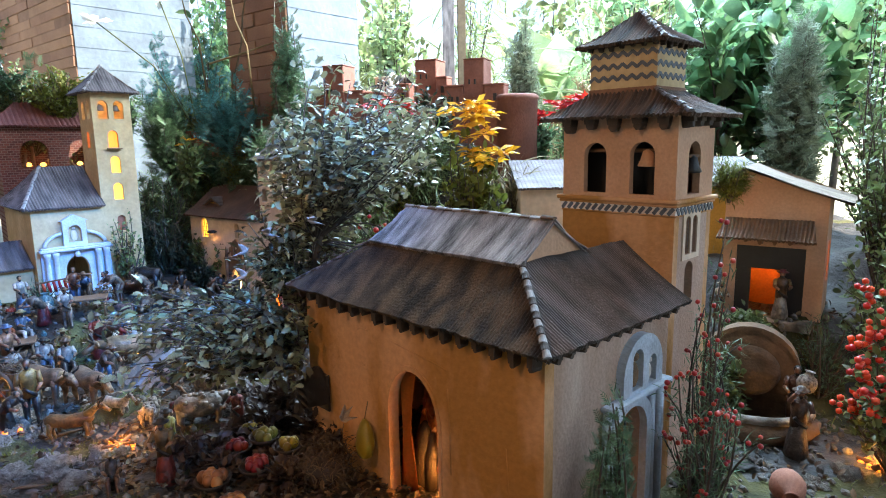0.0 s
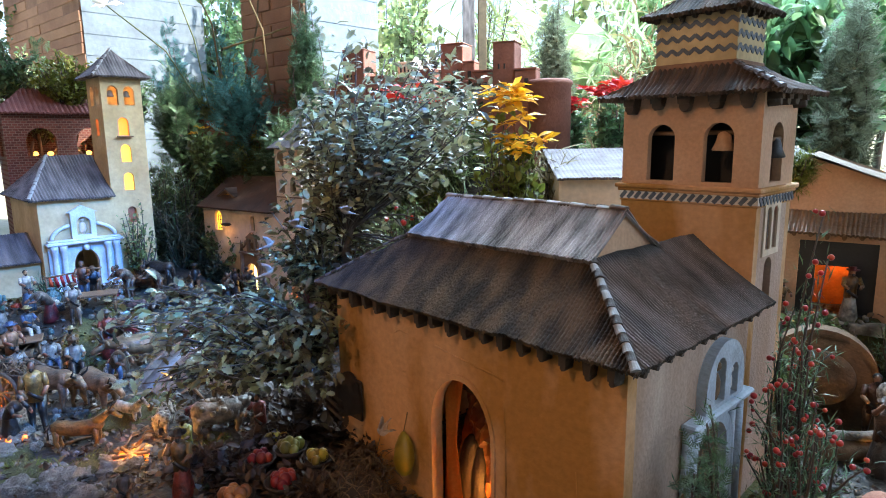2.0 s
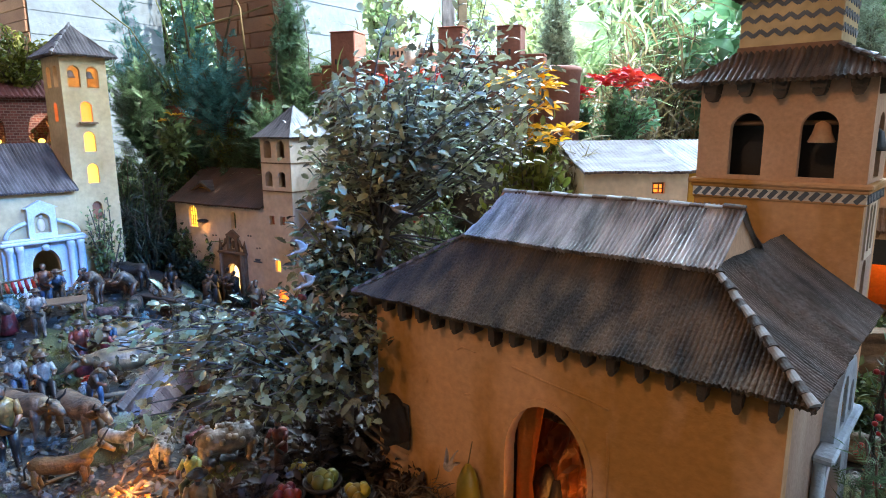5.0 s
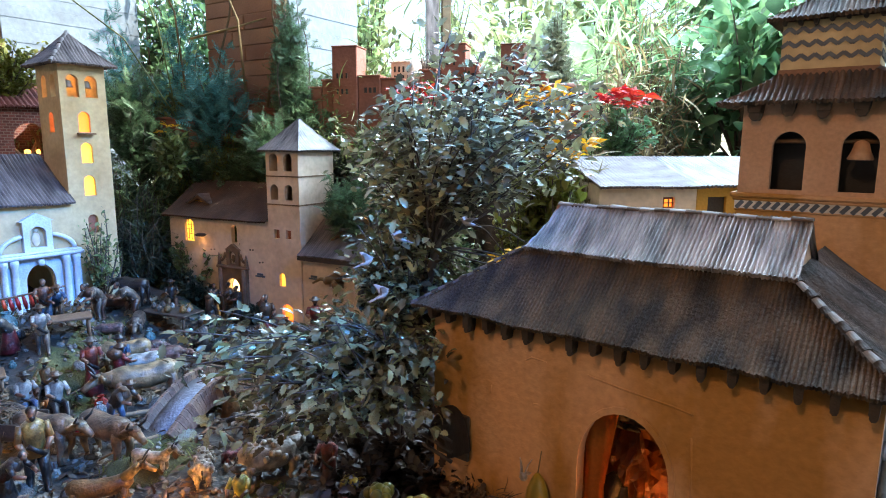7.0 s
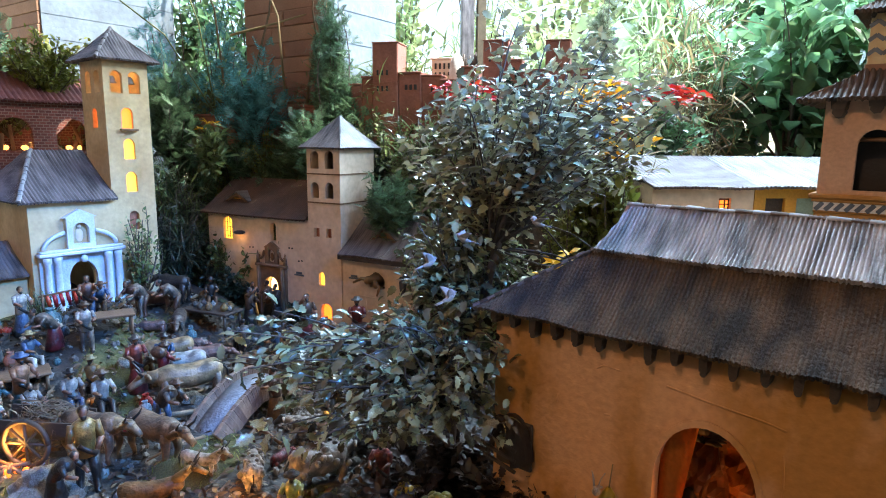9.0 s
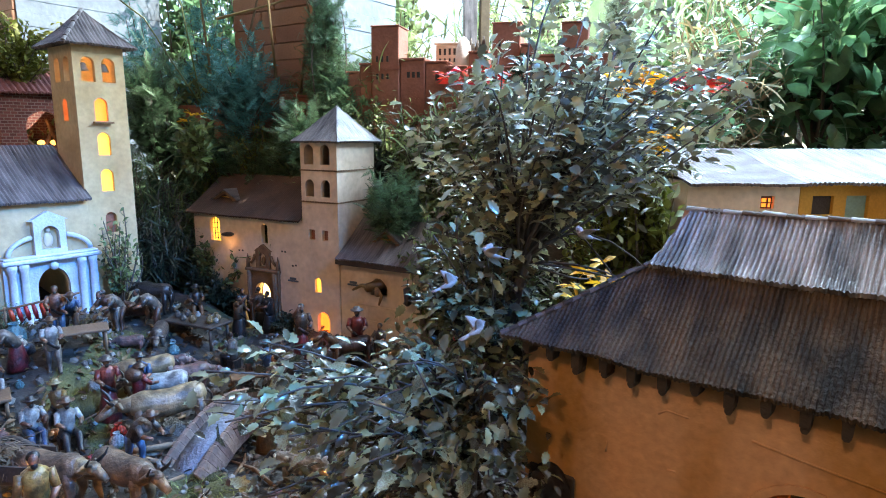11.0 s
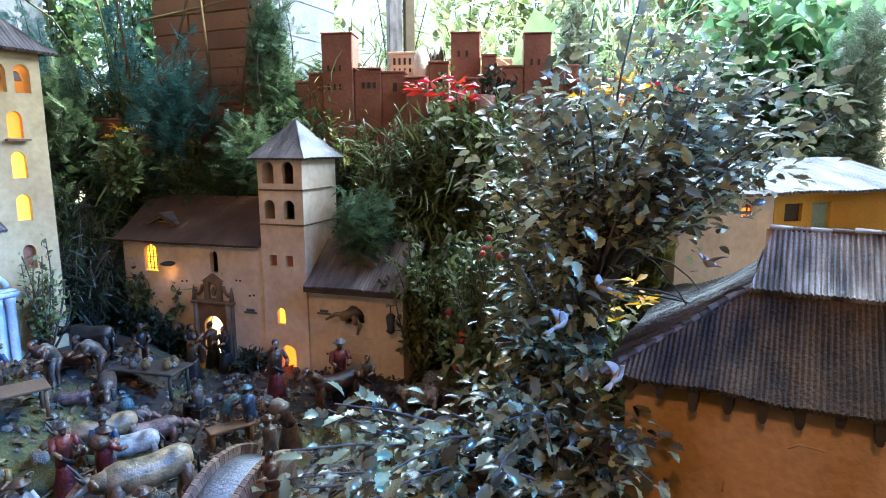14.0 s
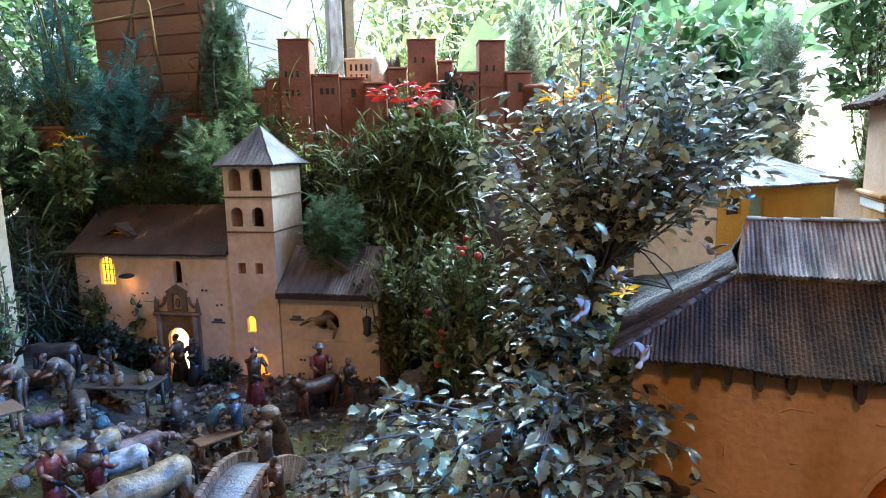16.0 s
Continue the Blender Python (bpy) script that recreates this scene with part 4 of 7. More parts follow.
ridge_tiles(left, (-0.028, -0.026, 0.854), (0.0675, 0.0785, 0.956), 9, 0.006, ROOF3, ROOF2)
part("sill", bx(0.038, 0.09, -0.012, 0.0, 0.643, 0.648), BROWNSTONE, left)
four_walls(left, -0.235, -0.001, -0.012, 0.40, 0.05, 0.44, 0.016, CREAM, front=[arch_loop(-0.108, 0.06, 0.075, 0.20, pointed=True)])
part("inner_floor", bx(-0.215, -0.02, 0.01, 0.38, 0.06, 0.075), DARKWOOD, left)
bm = bmesh.new()
ribs(bm, (-0.262, -0.034, 0.442), (0.002, -0.034, 0.442), (0, 0.22, 0.14), 0.115, 0.264, 0.010, 0.003, 6)
part("roof_slope", bm, ROOF2, left)
bm = bmesh.new()
ribs(bm, (-0.262, 0.42, 0.442), (-0.262, -0.034, 0.442), (0.115, 0, 0.14), 0.2, 0.234, 0.010, 0.003, 6)
part("roof_slope", bm, ROOF2, left)
ridge_tiles(left, (-0.260, -0.032, 0.445), (-0.147, 0.186, 0.584), 16, 0.007, ROOF3, ROOF3)
bm = panel(rect(-0.222, 0.005, 0.10, 0.292), [arch_loop(-0.108, 0.10, 0.078, 0.165, pointed=True)], 0.012)
part("portal_wall", at(bm, pose(0, -0.0245, 0)), STONE, left, "blue-white carved stone portal")
for x in (-0.205, -0.178, -0.04, -0.012):
    bm = lathe(bmesh.new(), [(0.013, 0.10), (0.013, 0.112), (0.0095, 0.115), (0.0085, 0.265), (0.012, 0.272), (0.013, 0.285)], 12, (x, -0.034, 0))
    part("column", bm, STONE, left)
bm = box(box(bmesh.new(), -0.228, 0.010, -0.048, -0.013, 0.286, 0.297, 0.003), -0.222, 0.004, -0.042, -0.013, 0.297, 0.303, 0.002)
part("entablature", bm, STONE, left)
bm = panel([(-0.146, 0.303), (-0.07, 0.303), (-0.07, 0.392), (-0.062, 0.392), (-0.108, 0.416), (-0.154, 0.392), (-0.146, 0.392)], [arch_loop(-0.108, 0.315, 0.044, 0.062)], 0.018)
part("niche", at(bm, pose(0, -0.031, 0)), STONE, left)
for s in (-1, 1):
    bm = tube(bmesh.new(), [(-0.108 + s * 0.10 * math.cos(a), -0.022, 0.303 + 0.052 * math.sin(a)) for a in np.linspace(0.05, 1.15, 7)], 0.0065, 6)
    part("scroll", bm, STONE, left)
part("keystone", ball(bmesh.new(), (-0.108, -0.036, 0.272), 0.012, 8, (0.9, 0.6, 1)), STONE, left)
part("niche_figure", ball(ball(bmesh.new(), (-0.108, -0.012, 0.338), 0.014, 8, (0.9, 0.5, 1.5)), (-0.108, -0.014, 0.365), 0.007, 8), PALE, left)
four_walls(left, -0.46, -0.2375, 0.03, 0.30, 0.05, 0.235, 0.014, CREAM)
bm = bmesh.new()
ribs(bm, (-0.48, 0.008, 0.238), (-0.238, 0.008, 0.238), (0, 0.15, 0.08), 0.0, 0.242, 0.010, 0.003)
part("chapel_roof", bm, ROOF2, left)

# ---- brick temple with a fire behind it ----
temple = thing("model_brick_temple", (-1.55, 2.66, 0.0), 40, "dark red brick model temple with tiled roof and fire inside", "model temple")
BRICKRED = material("dark_red_brick", (0.24, 0.08, 0.06), (0.15, 0.05, 0.04), 40, 0.9, 0.4, fine=120)
nt = BRICKRED.node_tree
bk, cd, mp = nt.nodes.new("ShaderNodeTexBrick"), nt.nodes.new("ShaderNodeTexCoord"), nt.nodes.new("ShaderNodeMapping")
mp.inputs["Rotation"].default_value = (radians(90), 0, 0)
bk.inputs["Scale"].default_value, bk.inputs["Mortar Size"].default_value = 26, 0.03
bk.inputs["Color1"].default_value, bk.inputs["Color2"].default_value, bk.inputs["Mortar"].default_value = (0.17, 0.05, 0.036, 1), (0.09, 0.028, 0.022, 1), (0.20, 0.125, 0.10, 1)
nt.links.new(cd.outputs["Object"], mp.inputs["Vector"])
nt.links.new(mp.outputs[0], bk.inputs["Vector"])
nt.links.new(bk.outputs["Color"], nt.nodes["Principled BSDF"].inputs["Base Color"])
four_walls(temple, -0.26, 0.19, 0.0, 0.30, 0.10, 0.74, 0.02, BRICKRED, front=[arch_loop(0.03, 0.575, 0.10, 0.11), arch_loop(-0.14, 0.575, 0.10, 0.11)], left=[arch_loop(0.15, 0.575, 0.12, 0.12)])
part("floor", bx(-0.24, 0.17, 0.02, 0.28, 0.56, 0.572), BRICKRED, temple)
bm = bmesh.new()
ribs(bm, (-0.29, -0.03, 0.742), (0.22, -0.03, 0.742), (0, 0.18, 0.10), 0.12, 0.39, 0.017, 0.006)
ribs(bm, (0.22, -0.03, 0.742), (0.22, 0.33, 0.742), (-0.12, 0, 0.10), 0.18, 0.18, 0.017, 0.006)
ribs(bm, (-0.29, 0.33, 0.742), (-0.29, -0.03, 0.742), (0.12, 0, 0.10), 0.18, 0.18, 0.017, 0.006)
part("roof", bm, REDTILE, temple, "wavy reddish clay tile roof")
for i in range(9):
    part("flame", ball(bmesh.new(), (-0.2 + i * 0.045, 0.06 + 0.03 * math.sin(i * 2.1), 0.585), 0.009, 8, (1.3, 1, 1)), FLAME, temple, "small orange flame lamp")
for i in range(12):
    part("log", tube(bmesh.new(), [(-0.21 + i * 0.036, 0.05, 0.575), (-0.20 + i * 0.036 + 0.03 * math.sin(i * 3), 0.09, 0.60 + 0.03 * (i % 3))], 0.006, 6), WOOD, temple)
bulb("lamp_temple", temple.matrix_basis @ Vector((-0.03, 0.12, 0.66)), 0.2)

# ---- terracotta castle on the hill ----
castle = thing("model_castle", (-0.459, 2.651, 0.592), -21.5, "terracotta model fortress with towers and stepped walls", "model castle")


def slits(parent, x0, x1, y, z, count, w=0.008, h=0.02):
    """A row of small dark window openings on a front face."""
    for k in range(count):
        x = x0 + (x1 - x0) * (k + 0.5) / count
        part("arrow_slit", bx(x - w / 2, x + w / 2, y - 0.0025, y + 0.003, z, z + h), BLACK, parent)


def castle_tower(x0, x1, y0, y1, z1, rows=((0.10, 3), (0.045, 3))):
    bm = box(bmesh.new(), x0, x1, y0, y1, -0.3, z1, 0.003)
    box(bm, x0 - 0.003, x1 + 0.003, y0 - 0.003, y1 + 0.003, z1 - 0.135, z1 - 0.129)
    box(bm, x0 - 0.002, x1 + 0.002, y0 - 0.002, y1 + 0.002, z1, z1 + 0.004, 0.001)
    t = part("tower", bm, CASTLE, castle)
    for dz, n in rows:
        slits(t, x0 + 0.012, x0 + (x1 - x0) * 0.68, y0, z1 - dz - 0.02, n, 0.007, 0.018)
    return t


castle_tower(-0.01, 0.085, -0.03, 0.07, 0.368, ((0.145, 3), (0.09, 3)))
castle_tower(0.38, 0.47, 0.02, 0.12, 0.372, ((0.05, 2),))
castle_tower(0.60, 0.68, -0.03, 0.06, 0.358, ((0.07, 2),))
for x0, x1, y0, y1, z1, n in ((0.087, 0.17, -0.025, 0.05, 0.262, 3), (0.17, 0.245, -0.02, 0.05, 0.252, 1), (0.247, 0.315, -0.05, 0.03, 0.232, 0), (0.317, 0.378, -0.035, 0.03, 0.277, 1), (0.43, 0.52, -0.06, 0.0, 0.225, 2), (0.522, 0.598, -0.03, 0.04, 0.262, 2), (0.682, 0.76, -0.04, 0.02, 0.26, 1),
                            (0.475, 0.52, 0.002, 0.06, 0.30, 1), (-0.055, -0.012, -0.02, 0.05, 0.25, 0), (-0.10, -0.056, -0.02, 0.04, 0.225, 0), (-0.62, -0.47, -0.02, 0.03, 0.15, 2), (-0.468, -0.30, 0.0, 0.05, 0.11, 0), (-0.298, -0.102, -0.02, 0.03, 0.15, 0), (-0.80, -0.622, 0.02, 0.07, 0.12, 0), (-0.56, -0.50, 0.032, 0.08, 0.20, 2)):
    bm = bx(x0, x1, y0, y1, -0.3 if x1 > 0 else -0.06, z1, 0.003)
    box(bm, x0 - 0.002, x1 + 0.0005, y0 - 0.004, y1, z1, z1 + 0.007, 0.001)
    w = part("castle_wall", bm, CASTLE, castle)
    if n:
        slits(w, x0 + 0.02, x1 - 0.012, y0, z1 - 0.055, n, 0.010 if n > 1 else 0.013, 0.018 if n > 1 else 0.026)
# pale palace with an arcade, a white dome and a jagged rock on the fortress
bm = bx(0.185, 0.295, 0.055, 0.11, 0.2, 0.318, 0.002)
box(bm, 0.18, 0.30, 0.05, 0.115, 0.318, 0.324, 0.001)
palace = part("palace", bm, PALE, castle, "pale little palace with an arcade of windows")
slits(palace, 0.192, 0.29, 0.055, 0.285, 6, 0.007, 0.02)
slits(palace, 0.192, 0.29, 0.055, 0.262, 6, 0.006, 0.012)
part("dome", lathe(bmesh.new(), [(0.026, 0.23), (0.027, 0.27), (0.023, 0.30), (0.014, 0.322), (0.003, 0.332)], 14, (0.292, 0.0, 0)), WHITE, castle, "small white dome")
bm = bx(0.302, 0.352, 0.032, 0.062, 0.2, 0.285, 0.002)
for k, (x, h) in enumerate(((0.306, 0.055), (0.316, 0.04), (0.328, 0.048), (0.338, 0.036), (0.348, 0.06))):
    lathe(bm, [(0.010, 0.28), (0.008, 0.28 + h * 0.5), (0.002, 0.28 + h)], 7, (x, 0.045, 0))
part("broken_keep", bm, DARKWOOD, castle, "dark ruined keep with a jagged top")
part("round_tower", lathe(bmesh.new(), [(0.075, -0.3), (0.075, 0.205), (0.079, 0.208), (0.079, 0.218), (0.07, 0.225), (0.0, 0.226)], 24, (0.80, -0.01, 0)), CASTLE, castle)
part("bastion", lathe(bmesh.new(), [(0.052, -0.3), (0.052, 0.165), (0.045, 0.175), (0.0, 0.178)], 20, (0.47, -0.13, 0)), CASTLE, castle, "round clay bastion")

# ---- far row of small houses ----
for nm, x0, x1, col, lab in (("model_house", 0.235, 0.515, PALE, "pale model house with a worn white roof"), ("model_house", 0.517, 1.02, YELLOW, "yellow model house with a ribbed metal-grey roof")):
    h = thing(nm, (0, 1.86, 0.0), 0, lab, "model house")
    four_walls(h, x0, x1, 0.0, 0.22, 0.25, 0.515, 0.014, col, front=[arch_loop(x0 + 0.06, 0.435, 0.055, 0.045, flat=True), arch_loop(x0 + 0.15, 0.30, 0.06, 0.18, flat=True)] if col is YELLOW else [arch_loop(x0 + 0.20, 0.45, 0.034, 0.03, flat=True)])
    bm = bmesh.new()
    ribs(bm, (x0 - 0.01, -0.035, 0.512), (x1 + 0.001, -0.035, 0.512), (0, 0.29, 0.072), 0.0, x1 - x0 + 0.011, 0.012, 0.0012 if col is PALE else 0.004)
    ribs(bm, (x1, 0.36, 0.54), (x0, 0.36, 0.54), (0, -0.1, 0.045), 0.0, x1 - x0, 0.012, 0.002)
    part("roof", bm, HOUSEROOF if col is PALE else ROOF2, h)
    if col is YELLOW:
        part("window", bx(x0 + 0.03, x0 + 0.09, 0.01, 0.014, 0.43, 0.485), DARKWOOD, h)
        part("door", bx(x0 + 0.118, x0 + 0.182, 0.010, 0.013, 0.30, 0.482), material("teal_paint", (0.25, 0.40, 0.36), None, 20, 0.6), h, "faded teal door")
    else:
        part("window_board", bx(x0 + 0.180, x0 + 0.220, 0.009, 0.012, 0.445, 0.483), DARKWOOD, h)
        w = part("window", bx(x0 + 0.190, x0 + 0.210, 0.004, 0.008, 0.454, 0.474), GLOWO, h, "small lit window")
        bm = bx(x0 + 0.199, x0 + 0.202, 0.001, 0.0035, 0.452, 0.476)
        box(bm, x0 + 0.186, x0 + 0.214, 0.0013, 0.0032, 0.463, 0.466)
        part("window_bars", bm, DARKWOOD, w)

# ---- house with the lit doorway ----
house = thing("model_farmhouse", (0.79, 1.572, 0.195), -35, "pink plaster model farmhouse with a lit doorway and tiled awning", "model house")
part("wall", panel([(-0.065, 0), (0.165, 0), (0.165, 0.315), (-0.02, 0.372), (-0.065, 0.345)], [rect(-0.033, 0.124, 0.0, 0.18)], 0.016), PINK, house)
part("door_surround", at(panel(rect(-0.034, 0.125, 0.0, 0.181), [rect(0.002, 0.07, 0.006, 0.122)], 0.01), pose(0, 0.006, 0)), BLACK, house, "black painted door surround")
part("wall", at(panel(rect(0.0165, 0.162, 0.0, 0.312), [rect(0.08, 0.13, 0.09, 0.19)], 0.016), pose(0.165, 0, 0, 0, 0, 90)), PINK, house)
part("wall", at(panel(rect(-0.162, -0.0165, 0.0, 0.34), [], 0.016), pose(-0.065, 0, 0, 0, 0, -90)), PINK, house)
part("wall", bx(-0.065, 0.165, 0.164, 0.18, 0.0, 0.31), PINK, house)
part("inner_wall", bx(-0.045, 0.145, 0.12, 0.13, 0.0, 0.25), CLOTH, house, "orange inner wall lit by a lamp")
bm = bmesh.new()
ribs(bm, (0.215, -0.03, 0.300), (0.215, 0.20, 0.300), (-0.24, 0, 0.082), 0, 0.23, 0.02, 0.001)
part("roof", bm, ROOFTAN, house, "tan flat mono-pitch roof, rusty at the edge")
bm = bmesh.new()
ribs(bm, (-0.10, 0.20, 0.342), (-0.10, -0.03, 0.342), (0.078, 0, 0.038), 0, 0.23, 0.02, 0.001)
part("roof", bm, ROOFTAN, house)
bm = bmesh.new()
ribs(bm, (-0.075, -0.055, 0.205), (0.148, -0.055, 0.205), (0.0, 0.053, 0.045), 0.012, 0.211, 0.009, 0.004)
part("awning", bm, WOOD, house, "small brown tiled awning")
corbels(house, (-0.06, -0.03, 0.206), (0.14, -0.03, 0.206), 6, WOOD, (0.012, 0.03, 0.018))
part("window_pane", bx(0.150, 0.153, 0.078, 0.132, 0.088, 0.192), GLOWO, house)
part("threshold", bx(-0.05, 0.15, -0.05, -0.002, -0.02, 0.003, 0.002), ROCK, house)
bulb("lamp_farmhouse", house.matrix_basis @ Vector((0.04, 0.07, 0.15)), 0.10, (1.0, 0.38, 0.08))
bulb("lamp_farmhouse_front", house.matrix_basis @ Vector((-0.03, -0.09, 0.30)), 0.02, (1.0, 0.5, 0.2))
bulb("lamp_church", church.matrix_basis @ Vector((-0.275, 0.088, 0.045)), 0.22, (1.0, 0.40, 0.08))

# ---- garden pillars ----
brick_pillar("pillar_1", (-0.645, 2.735), -40.5, 0.45, 0.40, 2.6, "tan brick pillar, brown in shade, sunlit side coloured pale", white_side=True)
brick_pillar("pillar_2", (-2.08, 3.68), -40.5, 1.3, 0.72, 2.6, "tan brick pillar, brown in shade, sunlit side coloured pale", white_side=True)
brick_pillar("pillar_3", (1.565, 1.395), -40.5, 0.42, 0.12, 2.3, "tan brick pillar at the garden side")

# ---- plants ----
rng = np.random.default_rng(11)


def inside(n, c, r, low=0.55):
    d = rng.normal(0, 1, (n, 3))
    d /= np.linalg.norm(d, axis=1)[:, None]
    return np.array(c) + d * np.array(r) * rng.uniform(low, 1.0, (n, 1))


def loose(ob, name, pl, ou, size, mat, count, shape="spiny"):
    """Single leaves as objects that share a few meshes."""
    pts, faces = leaf_shape(shape)
    kinds = []
    for k in range(4):
        me = bpy.data.meshes.new(name)
        q = pts.copy()
        q[:, 2] += 0.1 * math.sin(k * 2.0) * q[:, 0] + 0.16 * (k - 1.5) * q[:, 1] ** 2 + 0.05 * np.sin(q[:, 1] * 12 + k) * np.abs(q[:, 0]) * 4
        q[:, 0] *= 0.85 + 0.12 * k
        me.from_pydata([tuple(p) for p in q], [], faces)
        me.polygons.foreach_set("use_smooth", [True] * len(me.polygons))
        me.materials.append(mat)
        kinds.append(me)
    for i in range(count):
        o = new(name, kinds[i % 4])
        o.parent = ob
        d = Vector(ou[i]) + Vector(rng.normal(0, 0.8, 3))
        s = size * rng.uniform(0.75, 1.3)
        o.matrix_basis = Matrix.Translation(Vector(pl[i])) @ d.to_track_quat("Y", "Z").to_matrix().to_4x4() @ pose(0, 0, 0, 0, rng.uniform(-50, 50), 0) @ Matrix.Diagonal((s, s, s, 1))


oak = thing("holm_oak", (-0.36, 1.36, 0.0), 0, "grey-green holm oak sapling with small spiny leaves", "tree")
part("trunk", tube(bmesh.new(), [(0, 0, -0.05), (0.01, 0.0, 0.12), (0.05, 0.0, 0.28), (0.09, 0.0, 0.45), (0.12, 0.0, 0.62)], [0.016, 0.013, 0.010, 0.007, 0.003], 8), TWIG, oak)
TO_CHURCH = np.array(church.matrix_basis.inverted())


def clear_of_roof(p):
    """True for places that do not lie over the low end of the church roof."""
    q = (np.asarray(p) + np.array(oak.location)) @ TO_CHURCH[:3, :3].T + TO_CHURCH[:3, 3]
    return ~((q[:, 0] > -0.70) & (q[:, 0] < -0.40) & (q[:, 1] > -0.30) & (q[:, 1] < 0.45) & (q[:, 2] < 0.515) & (q[:, 2] > 0.33))


tips = inside(118, (0.175, 0.03, 0.59), (0.255, 0.22, 0.25))
tips = tips[clear_of_roof(tips - [0, 0, 0.07])]
pl, ou = branches(rng, (0.08, 0, 0.44), tips, 0.0014, TWIG, oak)
pl, ou = np.repeat(pl, 3, axis=0), np.repeat(ou, 3, axis=0)
keep = rng.uniform(0, 1, len(pl)) < 0.75
keep &= clear_of_roof(pl)
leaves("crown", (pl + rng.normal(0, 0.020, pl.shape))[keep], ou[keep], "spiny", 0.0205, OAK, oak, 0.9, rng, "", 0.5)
pl, ou = branches(rng, (0.02, -0.02, 0.15), inside(92, (-0.12, -0.11, 0.275), (0.27, 0.19, 0.125)), 0.0016, TWIG, oak)
pl = pl + rng.normal(0, 0.014, pl.shape)
ok = clear_of_roof(pl)
pl, ou = pl[ok], ou[ok]
order = rng.permutation(len(pl))
near, rest = order[:290], order[290:]
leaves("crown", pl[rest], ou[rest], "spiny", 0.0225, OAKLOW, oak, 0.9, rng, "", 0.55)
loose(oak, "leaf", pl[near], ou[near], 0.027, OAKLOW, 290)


tips = inside(40, (0.025, -0.02, 0.415), (0.125, 0.13, 0.12), 0.3)
mid_pl, mid_ou = branches(rng, (0.05, 0, 0.28), tips[clear_of_roof(tips)], 0.0014, TWIG, oak)
mid_pl = np.repeat(mid_pl, 2, axis=0) + rng.normal(0, 0.016, (len(mid_pl) * 2, 3))
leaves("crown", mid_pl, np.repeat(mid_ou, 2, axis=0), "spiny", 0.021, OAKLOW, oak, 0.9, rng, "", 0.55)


def shrub(name, place, tall, wide, kind, size, mat, tips, label, category="shrub", low=0.35, spread=0.7, group="", per=1, r0=0.003, flat=None, deep=None):
    ob = thing(name, place, 0, label, category, group)
    deep = deep or wide
    pl, ou = branches(rng, (0, 0, 0), inside(tips, (0, 0, tall * 0.56), (wide, deep, tall * 0.46), low), r0, TWIG, ob, "stem", 0.4, tall * 0.12)
    pl = np.repeat(pl, per, axis=0)
    ou = np.repeat(ou, per, axis=0)
    leaves("foliage", pl + rng.normal(0, size * 0.4, pl.shape), ou, kind, size, mat, ob, spread, rng)
    return ob


def z_at(x, y):
    return land(x, y) - 0.01


HILL = "shrubs on the hill"
for x, y, tall, wide, kind, size, mat, tips, lab in (
        (-1.02, 2.82, 0.42, 0.17, "spray", 0.07, CONIFER, 42, "blue-green conifer sprays on the hillside"),
        (-0.86, 2.72, 0.34, 0.15, "oval", 0.016, SHRUB, 60, "small-leaved green shrub with yellow tips"),
        (-1.20, 2.75, 0.50, 0.16, "blade", 0.07, SHRUB, 40, "dark grassy green plant on the hillside"),
        (-0.66, 2.66, 0.36, 0.13, "spray", 0.06, CONIFER, 40, "dense dark green conifer clump"),
        (-0.50, 2.52, 0.30, 0.15, "oval", 0.018, YSHRUB, 46, "yellow-green shrub behind the bell tower"),
        (-0.30, 2.42, 0.34, 0.16, "blade", 0.06, SHRUB, 46, "dark green leafy plant on the slope"),
        (-0.12, 2.30, 0.36, 0.16, "oval", 0.020, SHRUB, 46, "dark green shrub on the slope"),
        (-1.36, 2.95, 0.55, 0.20, "spray", 0.07, CONIFER, 46, "blue-green cedar sprays against the wall"),
        (-1.12, 3.05, 0.60, 0.20, "oval", 0.03, SHRUB, 46, "leafy green bush against the wall"),
        (-0.98, 2.62, 0.30, 0.15, "oval", 0.022, SHRUB, 40, "dark shrub behind the monastery roof"),
        (-1.16, 2.58, 0.34, 0.12, "blade", 0.06, SHADELEAF, 50, "strap-leaved plant with shade put into its leaf colour"),
        (-0.30, 2.12, 0.44, 0.12, "oval", 0.019, SHRUB, 52, "dark bush beside the monastery annexe"),
        (-0.16, 1.98, 0.50, 0.14, "oval", 0.020, SHRUB, 54, "dark evergreen bush in shade"),
        (0.06, 1.92, 0.52, 0.13, "oval", 0.022, YSHRUB, 40, "yellowish leafy garden shrub"),
        (-0.40, 2.72, 0.34, 0.12, "blade", 0.08, SHRUB, 30, "grassy tuft below the fortress"),
        (-1.08, 2.79, 0.36, 0.13, "oval", 0.02, SHRUB, 46, "small-leaved dark green shrub"),
        (-0.93, 2.74, 0.34, 0.12, "spray", 0.05, CONIFER, 40, "blue-green conifer sprays on the hillside"),
        (-0.80, 2.70, 0.34, 0.12, "oval", 0.018, SHRUB, 46, "small-leaved dark green shrub"),
        (-0.68, 2.66, 0.36, 0.11, "blade", 0.07, SHRUB, 40, "arching strap-leaved green plant"),
        (-1.22, 2.86, 0.40, 0.13, "oval", 0.02, YSHRUB, 46, "shrub with yellow-green tips"),
        (0.22, 2.02, 0.34, 0.10, "blade", 0.08, DRY, 44, "dry straw-coloured grass tuft")):
    shrub("hill_shrub", (x, y, z_at(x, y)), tall, wide, kind, size, mat, tips, lab, group=HILL, per=2 if size < 0.03 else 1)
